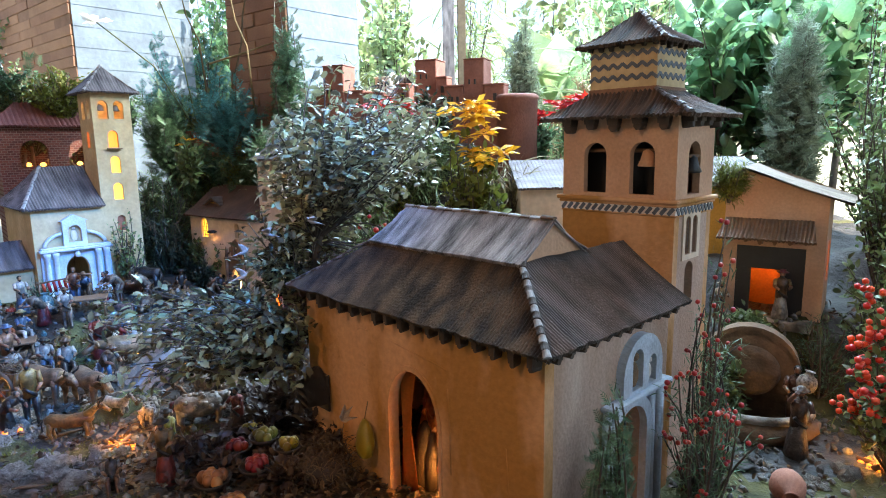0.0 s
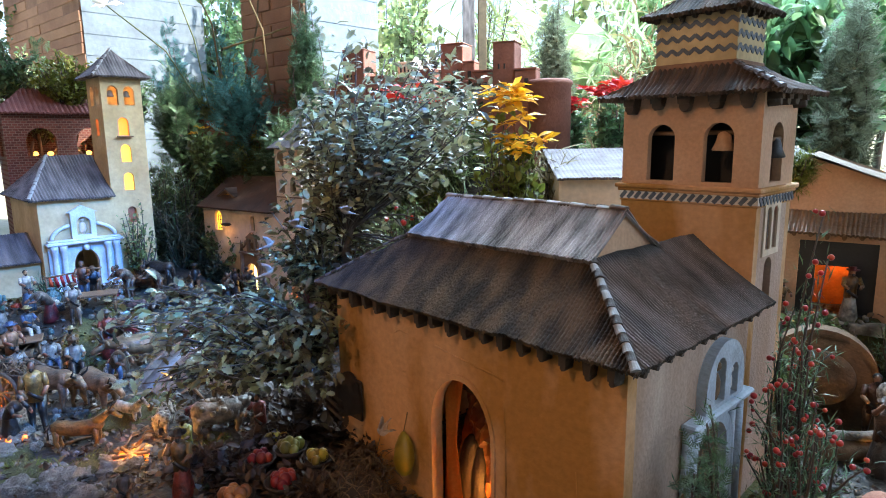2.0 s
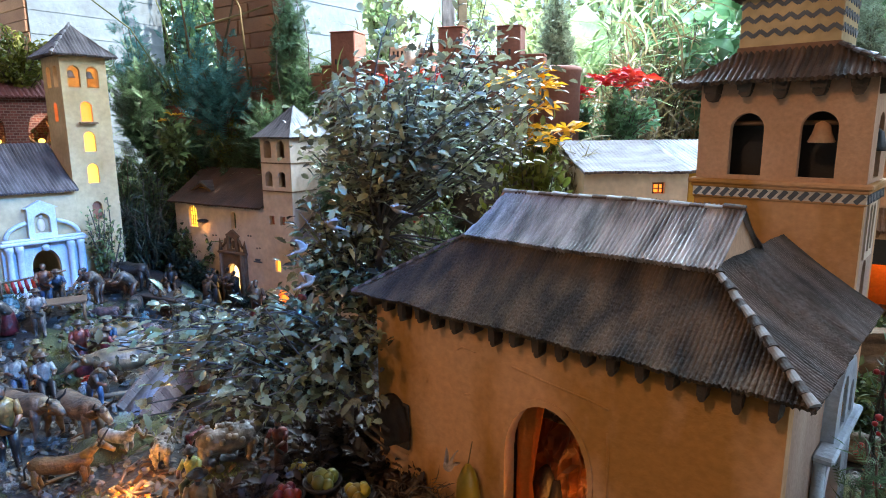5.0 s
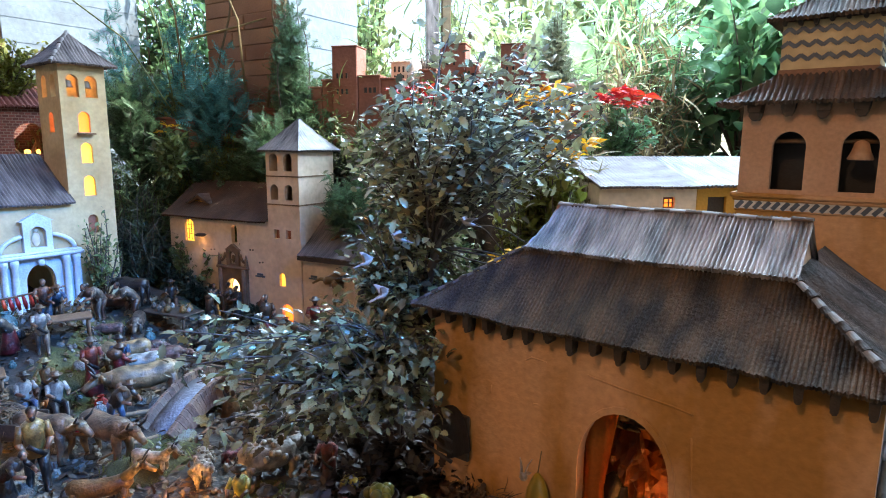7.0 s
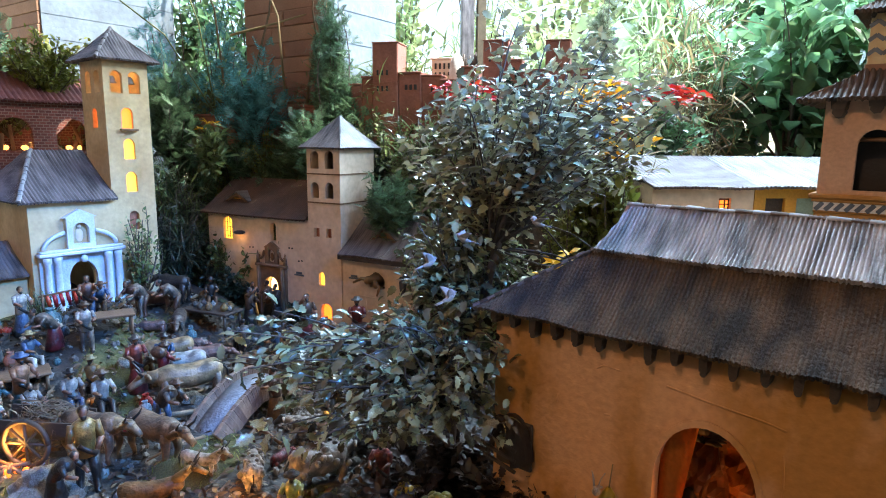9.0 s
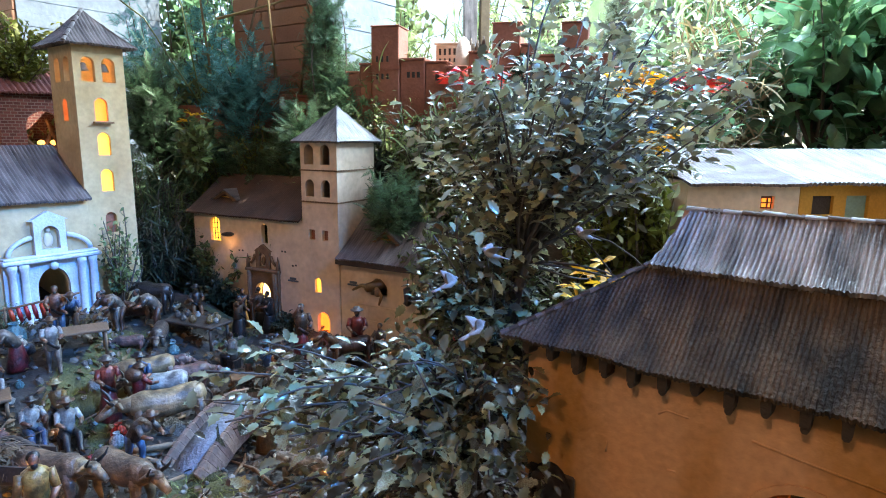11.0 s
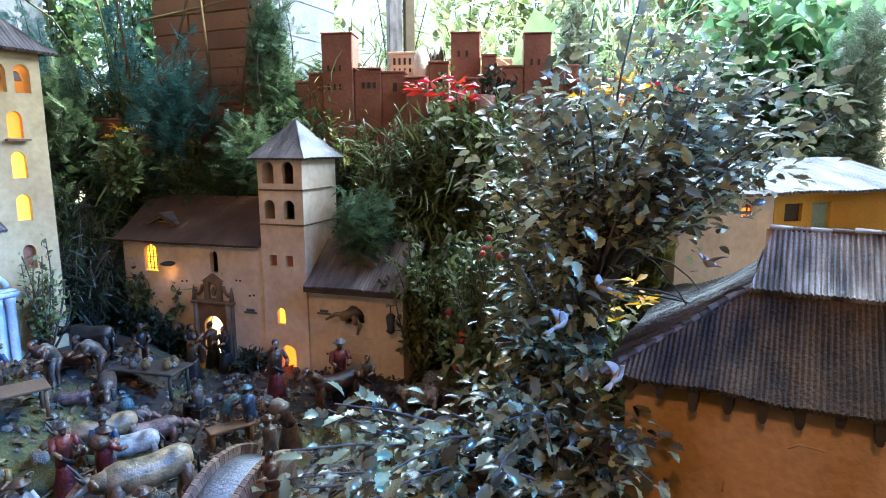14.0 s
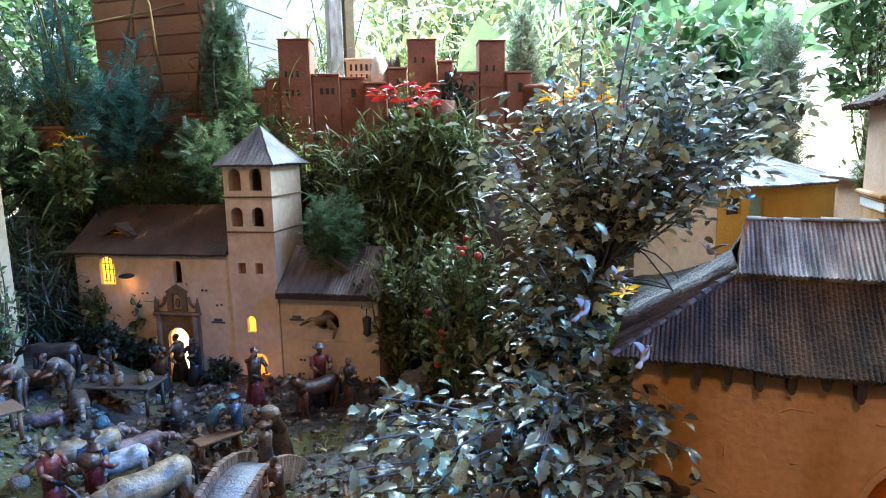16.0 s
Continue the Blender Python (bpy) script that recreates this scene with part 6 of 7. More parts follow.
ST, HI = ((0.25, -0.15), (0.25, -0.15)), ((0.28, 0.22), (0.22, -0.2))
for x, y, h, turn, top, low, hat, post, robe, arms, load, lab in (
        (-0.985, 1.40, 0.165, -60, "ochre", "dark", None, "stand", False, ((0.1, -0.3), (0.12, -0.28)), None, "bearded drover figurine in an open shirt"),
        (-1.255, 2.07, 0.135, -70, "skin", "blue", None, "stand", False, ST, None, "butcher figurine bending over a table"),
        (-1.14, 2.12, 0.13, -110, "brown", "grey", None, "bend", False, ST, None, "butcher figurine in a brown waistcoat"),
        (-1.05, 2.16, 0.135, -140, "grey", "brown", None, "bend", False, ST, None, "stooping villager figurine in grey"),
        (-1.155, 1.72, 0.135, -45, "white", "blue", "dark", "sit", False, ST, None, "seated musician figurine in a white shirt"),
        (-1.085, 1.71, 0.14, -50, "white", "dark", "brown", "sit", False, ST, None, "seated guitar player figurine in a broad hat"),
        (-1.045, 1.81, 0.14, -60, "red", "red", "grey", "stand", True, ST, None, "villager figurine in a long red coat"),
        (-0.985, 1.83, 0.14, -80, "blue", "brown", "dark", "stand", False, ST, None, "herdsman figurine in a pale blue jacket"),
        (-1.245, 1.70, 0.155, -30, "skin", "teal", "blue", "stand", True, ST, None, "woman figurine in blue with a headscarf"),
        (-0.675, 2.095, 0.15, -70, "brown", "red", None, "stand", True, HI, None, "robed figurine with a staff at the doorway"),
        (-0.845, 2.07, 0.125, 150, "grey", "dark", None, "sit", False, ST, None, "seated diner figurine with his back turned"),
        (-0.785, 1.945, 0.115, 20, "teal", "brown", None, "bend", False, ST, None, "figurine in blue bending over a bench"),
        (-0.735, 1.93, 0.12, 190, "blue", "dark", "teal", "stand", False, ST, None, "figurine in a blue coat and cap"),
        (-0.660, 1.86, 0.14, 210, "brown", "brown", None, "bend", True, ST, "wool", "porter figurine carrying a pale sack"),
        (-0.53, 2.06, 0.15, -90, "red", "dark", "white", "stand", True, ST, None, "woman figurine in red with a white scarf"),
        (-0.87, 2.27, 0.125, -20, "brown", "dark", None, "stand", True, HI, None, "dark villager figurine before the lit portal"),
        (-0.55, 1.13, 0.135, -80, "ochre", "red", "dark", "stand", True, ST, None, "woman figurine in a yellow shawl and red skirt"),
        (-0.64, 1.10, 0.10, -60, "grey", "brown", "straw", "sit", False, ST, None, "seated shepherd figurine in a hat"),
        (-0.62, 1.31, 0.12, -100, "pear", "green", "dark", "sit", False, ST, None, "seated shepherd figurine in olive"),
        (-0.47, 1.33, 0.12, -110, "red", "brown", None, "stand", True, ST, None, "dim figurine in red beneath the oak"),
        (-1.38, 1.98, 0.13, -40, "white", "blue", None, "stand", True, ST, None, "woman figurine in white"),
        (-1.31, 1.86, 0.13, -20, "blue", "white", "straw", "sit", False, ST, None, "seated villager figurine in pale blue"),
        (-1.20, 1.92, 0.13, -60, "white", "grey", "brown", "stand", False, ST, None, "villager figurine in a white shirt"),
        (-1.02, 1.36, 0.12, -20, "dark", "dark", None, "bend", True, ST, None, "dark stooping figurine beside the cart"),
        (0.725, 1.20, 0.15, -110, "brown", "grey", "brown", "stand", True, HI, None, "water carrier figurine in a pale skirt"),
        (0.775, 1.30, 0.15, -120, "brown", "brown", None, "stand", False, ST, None, "brown clay figurine by the fountain"),
        (0.845, 1.515, 0.125, -110, "ochre", "white", "red", "stand", True, ST, None, "woman figurine in a red cap carrying a tray"),
        (0.715, 1.565, 0.10, -90, "ochre", "ochre", "straw", "stand", True, ST, None, "small figurine beside the farmhouse"),
        (0.30, 0.865, 0.11, -60, "brown", "dark", None, "bend", True, ST, None, "dark stooping figurine at the church door")):
    figurine(on(x, y), h, turn, top, low, hat, post, lab, arms, load, robe)
for u, v, h, turn, top, low in ((0.235, -0.06, 0.125, -70, "dark", "dark"), (0.300, -0.05, 0.135, 170, "brown", "dark"), (0.36, -0.075, 0.13, -140, "dark", "dark")):
    P = white.matrix_basis @ Vector((u, v, 0))
    figurine(on(P.x, P.y), h, turn, top, low, None, "stand", "dark villager figurine crowded at the monastery wall", ST, None, True)
W = white.matrix_basis @ Vector((0.702, -0.012, 0.17))
bm = tube(bmesh.new(), [(0.012, 0.03, 0.008), (0.0, 0.0, 0.02), (-0.012, -0.018, 0.012), (-0.016, -0.028, 0.006)], [0.014, 0.016, 0.014, 0.007], 9)
ball(bm, (0.020, -0.024, 0.002), 0.010, 9, (1, 1, 1.15))
tube(bm, [(-0.018, -0.016, 0.014), (-0.036, -0.022, 0.016), (-0.062, -0.026, 0.001)], [0.007, 0.0055, 0.0035], 7)
tube(bm, [(0.010, -0.018, 0.012), (0.034, -0.026, -0.006), (0.026, -0.028, -0.03)], [0.007, 0.005, 0.0035], 7)
ob = part("figurine", bm, CLAY["ochre"], None, "", True)
ob.matrix_basis = Matrix.Translation(W) @ pose(0, 0, 0.022, 0, 0, -35.5)
tagged(ob, "small clay figurine leaning out of a window with arms spread", "figurine")

for x, y, long, turn, colour, kind, lab in (
        (-0.905, 1.72, 0.17, 205, "hide", "ox", "tan ox figurine with a lowered head"),
        (-1.02, 1.52, 0.15, -20, "hide", "ox", "brown yoked ox figurine"),
        (-0.90, 1.50, 0.15, -35, "hide", "ox", "brown and white yoked ox figurine"),
        (-0.85, 1.33, 0.12, 10, "ochre", "goat", "small tan goat figurine in warm light"),
        (-0.70, 1.39, 0.085, 100, "wool", "sheep", "woolly sheep figurine seen from behind"),
        (-0.58, 1.40, 0.13, 25, "wool", "sheep", "long woolly sheep figurine"),
        (-0.62, 1.55, 0.10, 170, "wool", "sheep", "white woolly sheep figurine"),
        (-0.37, 1.95, 0.10, 160, "wool", "sheep", "pale sheep figurine by the wall"),
        (-0.52, 1.50, 0.10, 200, "wool", "sheep", "pale sheep figurine under the oak"),
        (-0.92, 1.95, 0.12, 20, "pinkpig", "pig", "big pinkish pig figurine"),
        (-1.03, 2.10, 0.11, -80, "grey", "pig", "grey clay pig figurine"),
        (-1.12, 2.19, 0.11, 170, "brown", "pig", "dark clay pig figurine"),
        (-0.98, 2.02, 0.09, 10, "pinkpig", "pig", "small pink pig figurine"),
        (-1.09, 2.05, 0.08, 190, "pinkpig", "pig", "small pink pig figurine"),
        (-0.55, 2.02, 0.13, 200, "brown", "donkey", "brown donkey figurine carrying a rider"),
        (-1.01, 1.92, 0.14, 200, "hide", "ox", "tan cow figurine with a pale flank"),
        (-0.96, 1.86, 0.13, 190, "white", "ox", "pale standing cow figurine"),
        (-1.09, 2.26, 0.13, 150, "dark", "ox", "dark ox figurine in the shade"),
        (-0.80, 1.43, 0.09, -20, "white", "goat", "white kid goat figurine"),
        (-0.66, 1.46, 0.06, 60, "red", "pig", "small reddish animal figurine"),
        (-0.46, 1.42, 0.09, 80, "hide", "sheep", "tan sheep figurine beneath the oak")):
    beast(on(x, y), long, turn, colour, kind, lab)


# ---- doves ----
DOVE = material("dusky_white_clay", (0.36, 0.31, 0.28), (0.24, 0.20, 0.18), 30, 0.7, 0.2)
def dove(place, turn, size, label, lift=35):
    bm = bmesh.new()
    tube(bm, [(-0.5, 0, 0.0), (-0.28, 0, 0.0), (0.0, 0, 0.0), (0.25, 0, 0.08), (0.36, 0, 0.16)], [0.06, 0.10, 0.17, 0.13, 0.06], 9)
    ball(bm, (0.38, 0, 0.2), 0.095, 8)
    tube(bm, [(0.44, 0, 0.19), (0.54, 0, 0.16)], [0.03, 0.005], 5)
    tube(bm, [(-0.45, 0, 0.0), (-0.7, 0, -0.02), (-0.9, 0, -0.03)], [0.07, 0.11, 0.10], 8)
    for v in bm.verts:
        if v.co.x < -0.55:
            v.co.z *= 0.25
            v.co.y *= 1.3
    for s in (-1, 1):
        # a wing: broad at the shoulder, swept back to a rounded tip
        m = pose(0.05, s * 0.08, 0.06, s * lift, 0, 0)
        rows = []
        for k in range(7):
            u = k / 6
            mid, half = 0.06 - 0.26 * u * u, 0.27 * (1 - 0.75 * u ** 2) * (1 if k < 6 else 0.4)
            rows.append([bm.verts.new(m @ Vector((mid + half * q, s * 0.66 * u, 0.08 * math.sin(math.pi * u * 0.8) + h))) for q, h in ((1, 0), (0.4, 0.035), (-0.6, 0.02), (-1, 0), (-0.5, -0.012), (0.4, -0.012))])
        for r0, r1 in zip(rows, rows[1:]):
            for k in range(6):
                f = bm.faces.new((r0[k], r0[(k + 1) % 6], r1[(k + 1) % 6], r1[k]))
                f.smooth = True
        bm.faces.new(rows[-1])
    bmesh.ops.recalc_face_normals(bm, faces=bm.faces)
    ob = part("dove", bm, DOVE, None, "", True)
    ob.data.validate()
    ob.matrix_basis = pose(*place, 0, -15, turn) @ Matrix.Diagonal((size, size, size, 1))
    return tagged(ob, label, "bird figurine", "doves")


dove((-0.38, 1.15, 0.405), 30, 0.027, "white dove figurine perched in the oak", 60)
dove((-0.350, 1.23, 0.474), 190, 0.027, "white dove figurine spreading its wings")
dove((-0.250, 1.186, 0.503), 200, 0.027, "white dove figurine spreading its wings", 25)
dove((-0.40, 1.23, 0.438), 20, 0.027, "white dove figurine perched in the oak", 70)
dove((-0.185, 1.075, 0.150), 240, 0.036, "white dove figurine on a straw bundle", 70)

# ---- bridge ----
bridge = thing("model_bridge", (-0.835, 1.585, -0.01), 55, "small arched stone bridge with low parapets", "model bridge")
N, LEN, RISE, HALF = 26, 0.30, 0.072, 0.036


def deck_z(t):
    return 0.02 + RISE * math.sin(math.pi * min(1, max(0, t))) ** 0.9


bm = bmesh.new()
prev = None
for i in range(N + 1):
    t = i / N
    z = deck_z(t)
    cur = [bm.verts.new((t * LEN, y, zz)) for y, zz in ((-HALF, z), (HALF, z), (HALF, max(-0.03, z - 0.028 - 0.05 * (abs(t - 0.5) * 2) ** 3)), (-HALF, max(-0.03, z - 0.028 - 0.05 * (abs(t - 0.5) * 2) ** 3)))]
    if prev:
        for k in range(4):
            bm.faces.new((prev[k], prev[(k + 1) % 4], cur[(k + 1) % 4], cur[k]))
    prev = cur
part("deck", bm, material("slate_paving", (0.22, 0.24, 0.27), (0.12, 0.12, 0.14), 40, 0.6, 0.8, fine=150), bridge, "blue-grey cobbled deck", True)
bm = bx(-0.0062, 0.0062, -0.0055, 0.0055, -0.034, 0.018, 0.0012)
cap = bpy.data.meshes.new("parapet_stone")
bm.to_mesh(cap)
bm.free()
cap.materials.append(material("parapet_stone", (0.26, 0.17, 0.12), (0.13, 0.08, 0.055), 30, 0.85, 0.7, island=0.3))
for s in (-1, 1):
    for i in range(N):
        t = (i + 0.5) / N
        ob = new("parapet_stone", cap)
        ob.parent = bridge
        slope = math.degrees(math.atan2(deck_z(t + 0.03) - deck_z(t - 0.03), 0.06 * LEN))
        ob.matrix_basis = pose(t * LEN, s * (HALF + 0.006), deck_z(t), 0, -slope, 0)
        ob.scale = (1.02 / max(0.45, math.cos(radians(slope))), random.uniform(0.92, 1.08), random.uniform(0.97, 1.03))

# ---- tables, cart, pots, baskets ----


def table(place, turn, lx, ly, h, label, mat=WOOD):
    ob = thing("model_table", place, turn, label, "model table")
    part("tabletop", bx(-lx / 2, lx / 2, -ly / 2, ly / 2, h - 0.006, h, 0.0015), mat, ob)
    for x in (-1, 1):
        for y in (-1, 1):
            part("leg", tube(bmesh.new(), [(x * lx * 0.43, y * ly * 0.38, 0), (x * lx * 0.43, y * ly * 0.38, h - 0.006)], 0.004, 6), mat, ob)
    return ob


table(on(-1.175, 1.985), 25, 0.13, 0.07, 0.062, "low dark wooden butcher's table")
table(on(-1.31, 1.80), 30, 0.14, 0.08, 0.045, "low wooden stall table")
table(on(-0.95, 2.152), -31, 0.17, 0.08, 0.065, "dark dining table laid with crockery", DARKWOOD)
table(on(-0.775, 1.915), 20, 0.09, 0.04, 0.04, "small wooden bench table")


def pot(place, size, mat, label, tip=0, turn=0):
    bm = lathe(bmesh.new(), [(0.28, 0.0), (0.42, 0.15), (0.5, 0.45), (0.42, 0.75), (0.2, 0.95), (0.18, 1.05), (0.26, 1.12), (0.2, 1.1), (0.14, 1.0), (0.12, 0.9)], 16)
    ob = part("pot", bm, mat)
    ob.matrix_basis = pose(*place, 0, tip, turn) @ Matrix.Diagonal((size, size, size, 1))
    return tagged(ob, label, "pot", "clay pots")


pot((0.625, 1.06, 0.028), 0.062, TERRA, "small terracotta jar lying on its side", 95, 250)
pot((0.775, 1.27, 0.105), 0.042, CLAY["white"], "white and blue water jug held by a figurine", 12, 0)
for k in range(9):
    pot((-0.95 + 0.055 * math.cos(k * 2.4) + 0.01 * math.sin(k * 2.4), 2.152 - 0.03 * math.cos(k * 2.4) + 0.02 * math.sin(k * 2.4), land(-0.95, 2.152) + 0.063), 0.014 + 0.004 * (k % 3), CLAY[("white", "grey", "ochre")[k % 3]], "tiny painted crockery on the dining table")
pot(on(-1.33, 2.02), 0.05, CLAY["teal"], "green glazed pot by the church portal")
pot(on(-1.30, 1.98), 0.035, CLAY["white"], "white glazed pot by the church portal")


def basket(place, size, fruit, label, count=9, pr=0.34):
    ob = thing("fruit_basket", place, rng.uniform(0, 90), label, "basket", "fruit baskets")
    part("basket_bowl", lathe(bmesh.new(), [(0.6 * size, 0), (0.85 * size, 0.25 * size), (size, 0.5 * size), (0.92 * size, 0.5 * size), (0.7 * size, 0.2 * size)], 16), DARKWOOD, ob)
    for k in range(count):
        a, r = k * 2.4, size * 0.62 * math.sqrt(k / count)
        part("fruit", ball(bmesh.new(), (r * math.cos(a), r * math.sin(a), size * (0.5 + 0.22 * (1 - k / count))), size * pr * rng.uniform(0.85, 1.1), 8, (1, 1, 1.1)), CLAY[fruit], ob)


for x, y, z, s, f, lab, c in ((-0.385, 1.235, 0.045, 0.034, "pear", "basket of green pears", 8), (-0.325, 1.19, 0.045, 0.032, "lemon", "basket of yellow lemons", 6), (-0.445, 1.235, 0.02, 0.032, "apple", "basket of red apples", 7),
                           (-0.45, 1.105, 0.015, 0.036, "peach", "basket of orange peaches", 8), (-0.375, 1.135, 0.02, 0.033, "apple", "basket of crimson fruit", 9), (-0.39, 1.03, 0.015, 0.034, "peach", "basket of small oranges", 9),
                           (-0.43, 1.30, 0.03, 0.03, "lemon", "basket of mixed yellow fruit", 6)):
    basket((x, y, land(x, y) + z - 0.012), s, f, lab, c)
# straw bundle, hanging gourd
ob = thing("straw_bundle", (-0.235, 1.115, -0.01), 0, "dark heap of straw and wicker against the wall", "straw bundle")
leaves("straw", inside(1100, (0, 0, 0.045), (0.075, 0.065, 0.07), 0.3), np.tile([0.3, -0.3, 0.6], (1100, 1)), "blade", 0.024, material("dark_straw", (0.13, 0.085, 0.045), (0.05, 0.03, 0.018), 30, 0.8, 0.2, island=0.5), ob, 0.6, rng)
part("wicker_core", ball(bmesh.new(), (0, 0, 0.035), 0.042, 12, (1, 0.9, 0.9)), DARKWOOD, ob)
G = church.matrix_basis @ Vector((-0.425, 0.018, 0.0))
gourd = thing("hanging_gourd", (G.x, G.y, 0.0), -46, "yellow gourd hanging on a string on the wall", "gourd")
part("gourd_body", lathe(bmesh.new(), [(0.004, 0.055), (0.014, 0.062), (0.019, 0.085), (0.016, 0.11), (0.009, 0.128), (0.003, 0.136)], 12), CLAY["lemon"], gourd)
part("string", tube(bmesh.new(), [(0, 0, 0.134), (0, 0.010, 0.168)], 0.001, 5), DRY, gourd)


# ---- cart ----
DARKSTRAW = material("weathered_straw", (0.16, 0.10, 0.055), (0.05, 0.03, 0.018), 30, 0.8, 0.2, island=0.5)


def cart(place, turn, label):
    ob = thing("model_cart", place, turn, label, "model cart")
    part("bed", bx(-0.09, 0.09, -0.035, 0.035, 0.05, 0.058, 0.001), DARKWOOD, ob)
    for s in (-1, 1):
        part("side_rail", bx(-0.09, 0.09, s * 0.035 - 0.002, s * 0.035 + 0.002, 0.058, 0.085), DARKWOOD, ob)
        wheel = part("wheel", tube(bmesh.new(), [(0.045 * math.cos(a), s * 0.046, 0.045 + 0.045 * math.sin(a)) for a in np.linspace(0, math.tau, 21)], 0.005, 6), DARKWOOD, ob)
        for k in range(4):
            a = k * math.pi / 4
            part("spoke", tube(bmesh.new(), [(-0.043 * math.cos(a), s * 0.046, 0.045 - 0.043 * math.sin(a)), (0.043 * math.cos(a), s * 0.046, 0.045 + 0.043 * math.sin(a))], 0.0028, 5), DARKWOOD, wheel)
    part("shaft", tube(bmesh.new(), [(0.08, 0, 0.055), (0.24, 0, 0.05)], 0.004, 6), WOOD, ob)
    pl = inside(260, (0, 0, 0.085), (0.085, 0.034, 0.035), 0.2)
    leaves("straw_load", pl, np.tile([1.0, 0.2, 0.2], (260, 1)), "blade", 0.04, DARKSTRAW, ob, 0.5, rng)


cart(on(-1.13, 1.55), -12, "dark wooden ox cart loaded with straw")
ob = part("plough_beam", tube(tube(bmesh.new(), [(0, 0, 0.02), (0.16, 0.02, 0.03)], 0.006, 6), [(0.02, 0.04, 0.015), (0.15, -0.03, 0.02)], 0.005, 6), WOOD)
ob.location = on(-1.03, 1.64)
tagged(ob, "rough wooden beams lying on the ground", "beams")

# sausages on a pole before the portal
ob = thing("sausage_rack", on(-1.345, 2.04), 38, "wooden pole hung with strings of red sausages", "rack")
part("pole", tube(bmesh.new(), [(-0.02, 0, 0.085), (0.15, 0, 0.10)], 0.003, 6), WOOD, ob)
for x in (-0.01, 0.14):
    part("post", tube(bmesh.new(), [(x, 0, 0), (x, 0, 0.092)], 0.003, 6), WOOD, ob)
for k in range(8):
    part("sausage", tube(bmesh.new(), [(k * 0.016, 0.002, 0.088), (k * 0.016 + 0.003, -0.004, 0.068), (k * 0.016 + 0.006, 0.0, 0.052)], [0.004, 0.0055, 0.004], 6), CLAY["apple"], ob)

# ---- fountain ----
ft = thing("stone_fountain", (0.70, 1.365, 0.0), -28, "dark carved stone fountain with a round-topped back and basin", "fountain")
part("back_stone", panel(arch_loop(0.0, 0.0, 0.20, 0.215), [], 0.035), BROWNSTONE, ft)
part("rim", panel(arch_loop(0.0, 0.0, 0.212, 0.224), [arch_loop(0.0, -0.01, 0.19, 0.213)], 0.04), BROWNSTONE, ft)
bm = ball(bmesh.new(), (0, 0, 0.12), 0.06, 28, (1.1, 0.35, 1.0))
for v in bm.verts:
    a, r = math.atan2(v.co.z - 0.12, v.co.x), math.hypot(v.co.x, v.co.z - 0.12)
    v.co.y *= 1 + 0.35 * math.cos(a * 9) * min(1, r / 0.04) - 0.5 * max(0, 1 - abs(r - 0.034) / 0.008)
part("carved_mask", bm, BROWNSTONE, ft)
part("basin", tube(bmesh.new(), [(0.13 * math.cos(a), -0.02 - 0.10 * math.sin(a), 0.05) for a in np.linspace(0, math.pi, 15)], 0.010, 6), ROCK, ft)
part("basin_wall", tube(bmesh.new(), [(0.128 * math.cos(a), -0.02 - 0.098 * math.sin(a), 0.02) for a in np.linspace(0, math.pi, 15)], 0.024, 6), BROWNSTONE, ft)

def rock(name, place, size, squash, mat, label, category, rough=0.35):
    bm = bmesh.new()
    bmesh.ops.create_icosphere(bm, subdivisions=4 if name == "rock" else 3, radius=1)
    seed = rng.uniform(0, 50)
    for v in bm.verts:
        pit = 0.5 - abs(noise.noise(v.co * 6 + Vector((seed, seed, 0)))) if name == "rock" else 0.5
        v.co *= 1 + rough * noise.noise(v.co * 1.5 + Vector((seed, 0, 0))) + rough * 0.5 * noise.noise(v.co * 4 + Vector((0, seed, 0))) + 0.35 * rough * (pit - 0.5)
    ob = part(name, bm, mat, None, "", name != "rock")
    ob.matrix_basis = pose(*place, 0, 0, rng.uniform(0, 360)) @ Matrix.Diagonal((size, size, size * squash, 1))
    return tagged(ob, label, category, category + "s")


# ---- market clutter on the plaza ----
for k in range(26):
    x, y = rng.uniform(-1.48, -1.08), rng.uniform(1.55, 2.0)
    kind = k % 4
    if kind == 0:
        pot(on(x, y), rng.uniform(0.018, 0.034), (TERRA, CLAY["white"], CLAY["teal"], CLAY["ochre"])[k % 3], "small painted pot on the market ground")
    elif kind == 1:
        basket((x, y, land(x, y)), rng.uniform(0.016, 0.024), ("apple", "pear", "peach", "lemon")[(k // 4) % 4], "tiny basket of painted produce", 7)
    elif kind == 2:
        ob = part("crate", bx(-0.02, 0.02, -0.014, 0.014, 0, 0.016, 0.002), WOOD)
        ob.matrix_basis = pose(*on(x, y), 0, 0, rng.uniform(0, 180))
        tagged(ob, "tiny wooden crate on the ground", "crate", "market crates")
    else:
        ob = rock("sack", on(x, y, 0.008), rng.uniform(0.012, 0.018), 1.1, CLAY[("wool", "blue", "white")[k % 3]], "small lumpy grain sack", "sack", 0.2)
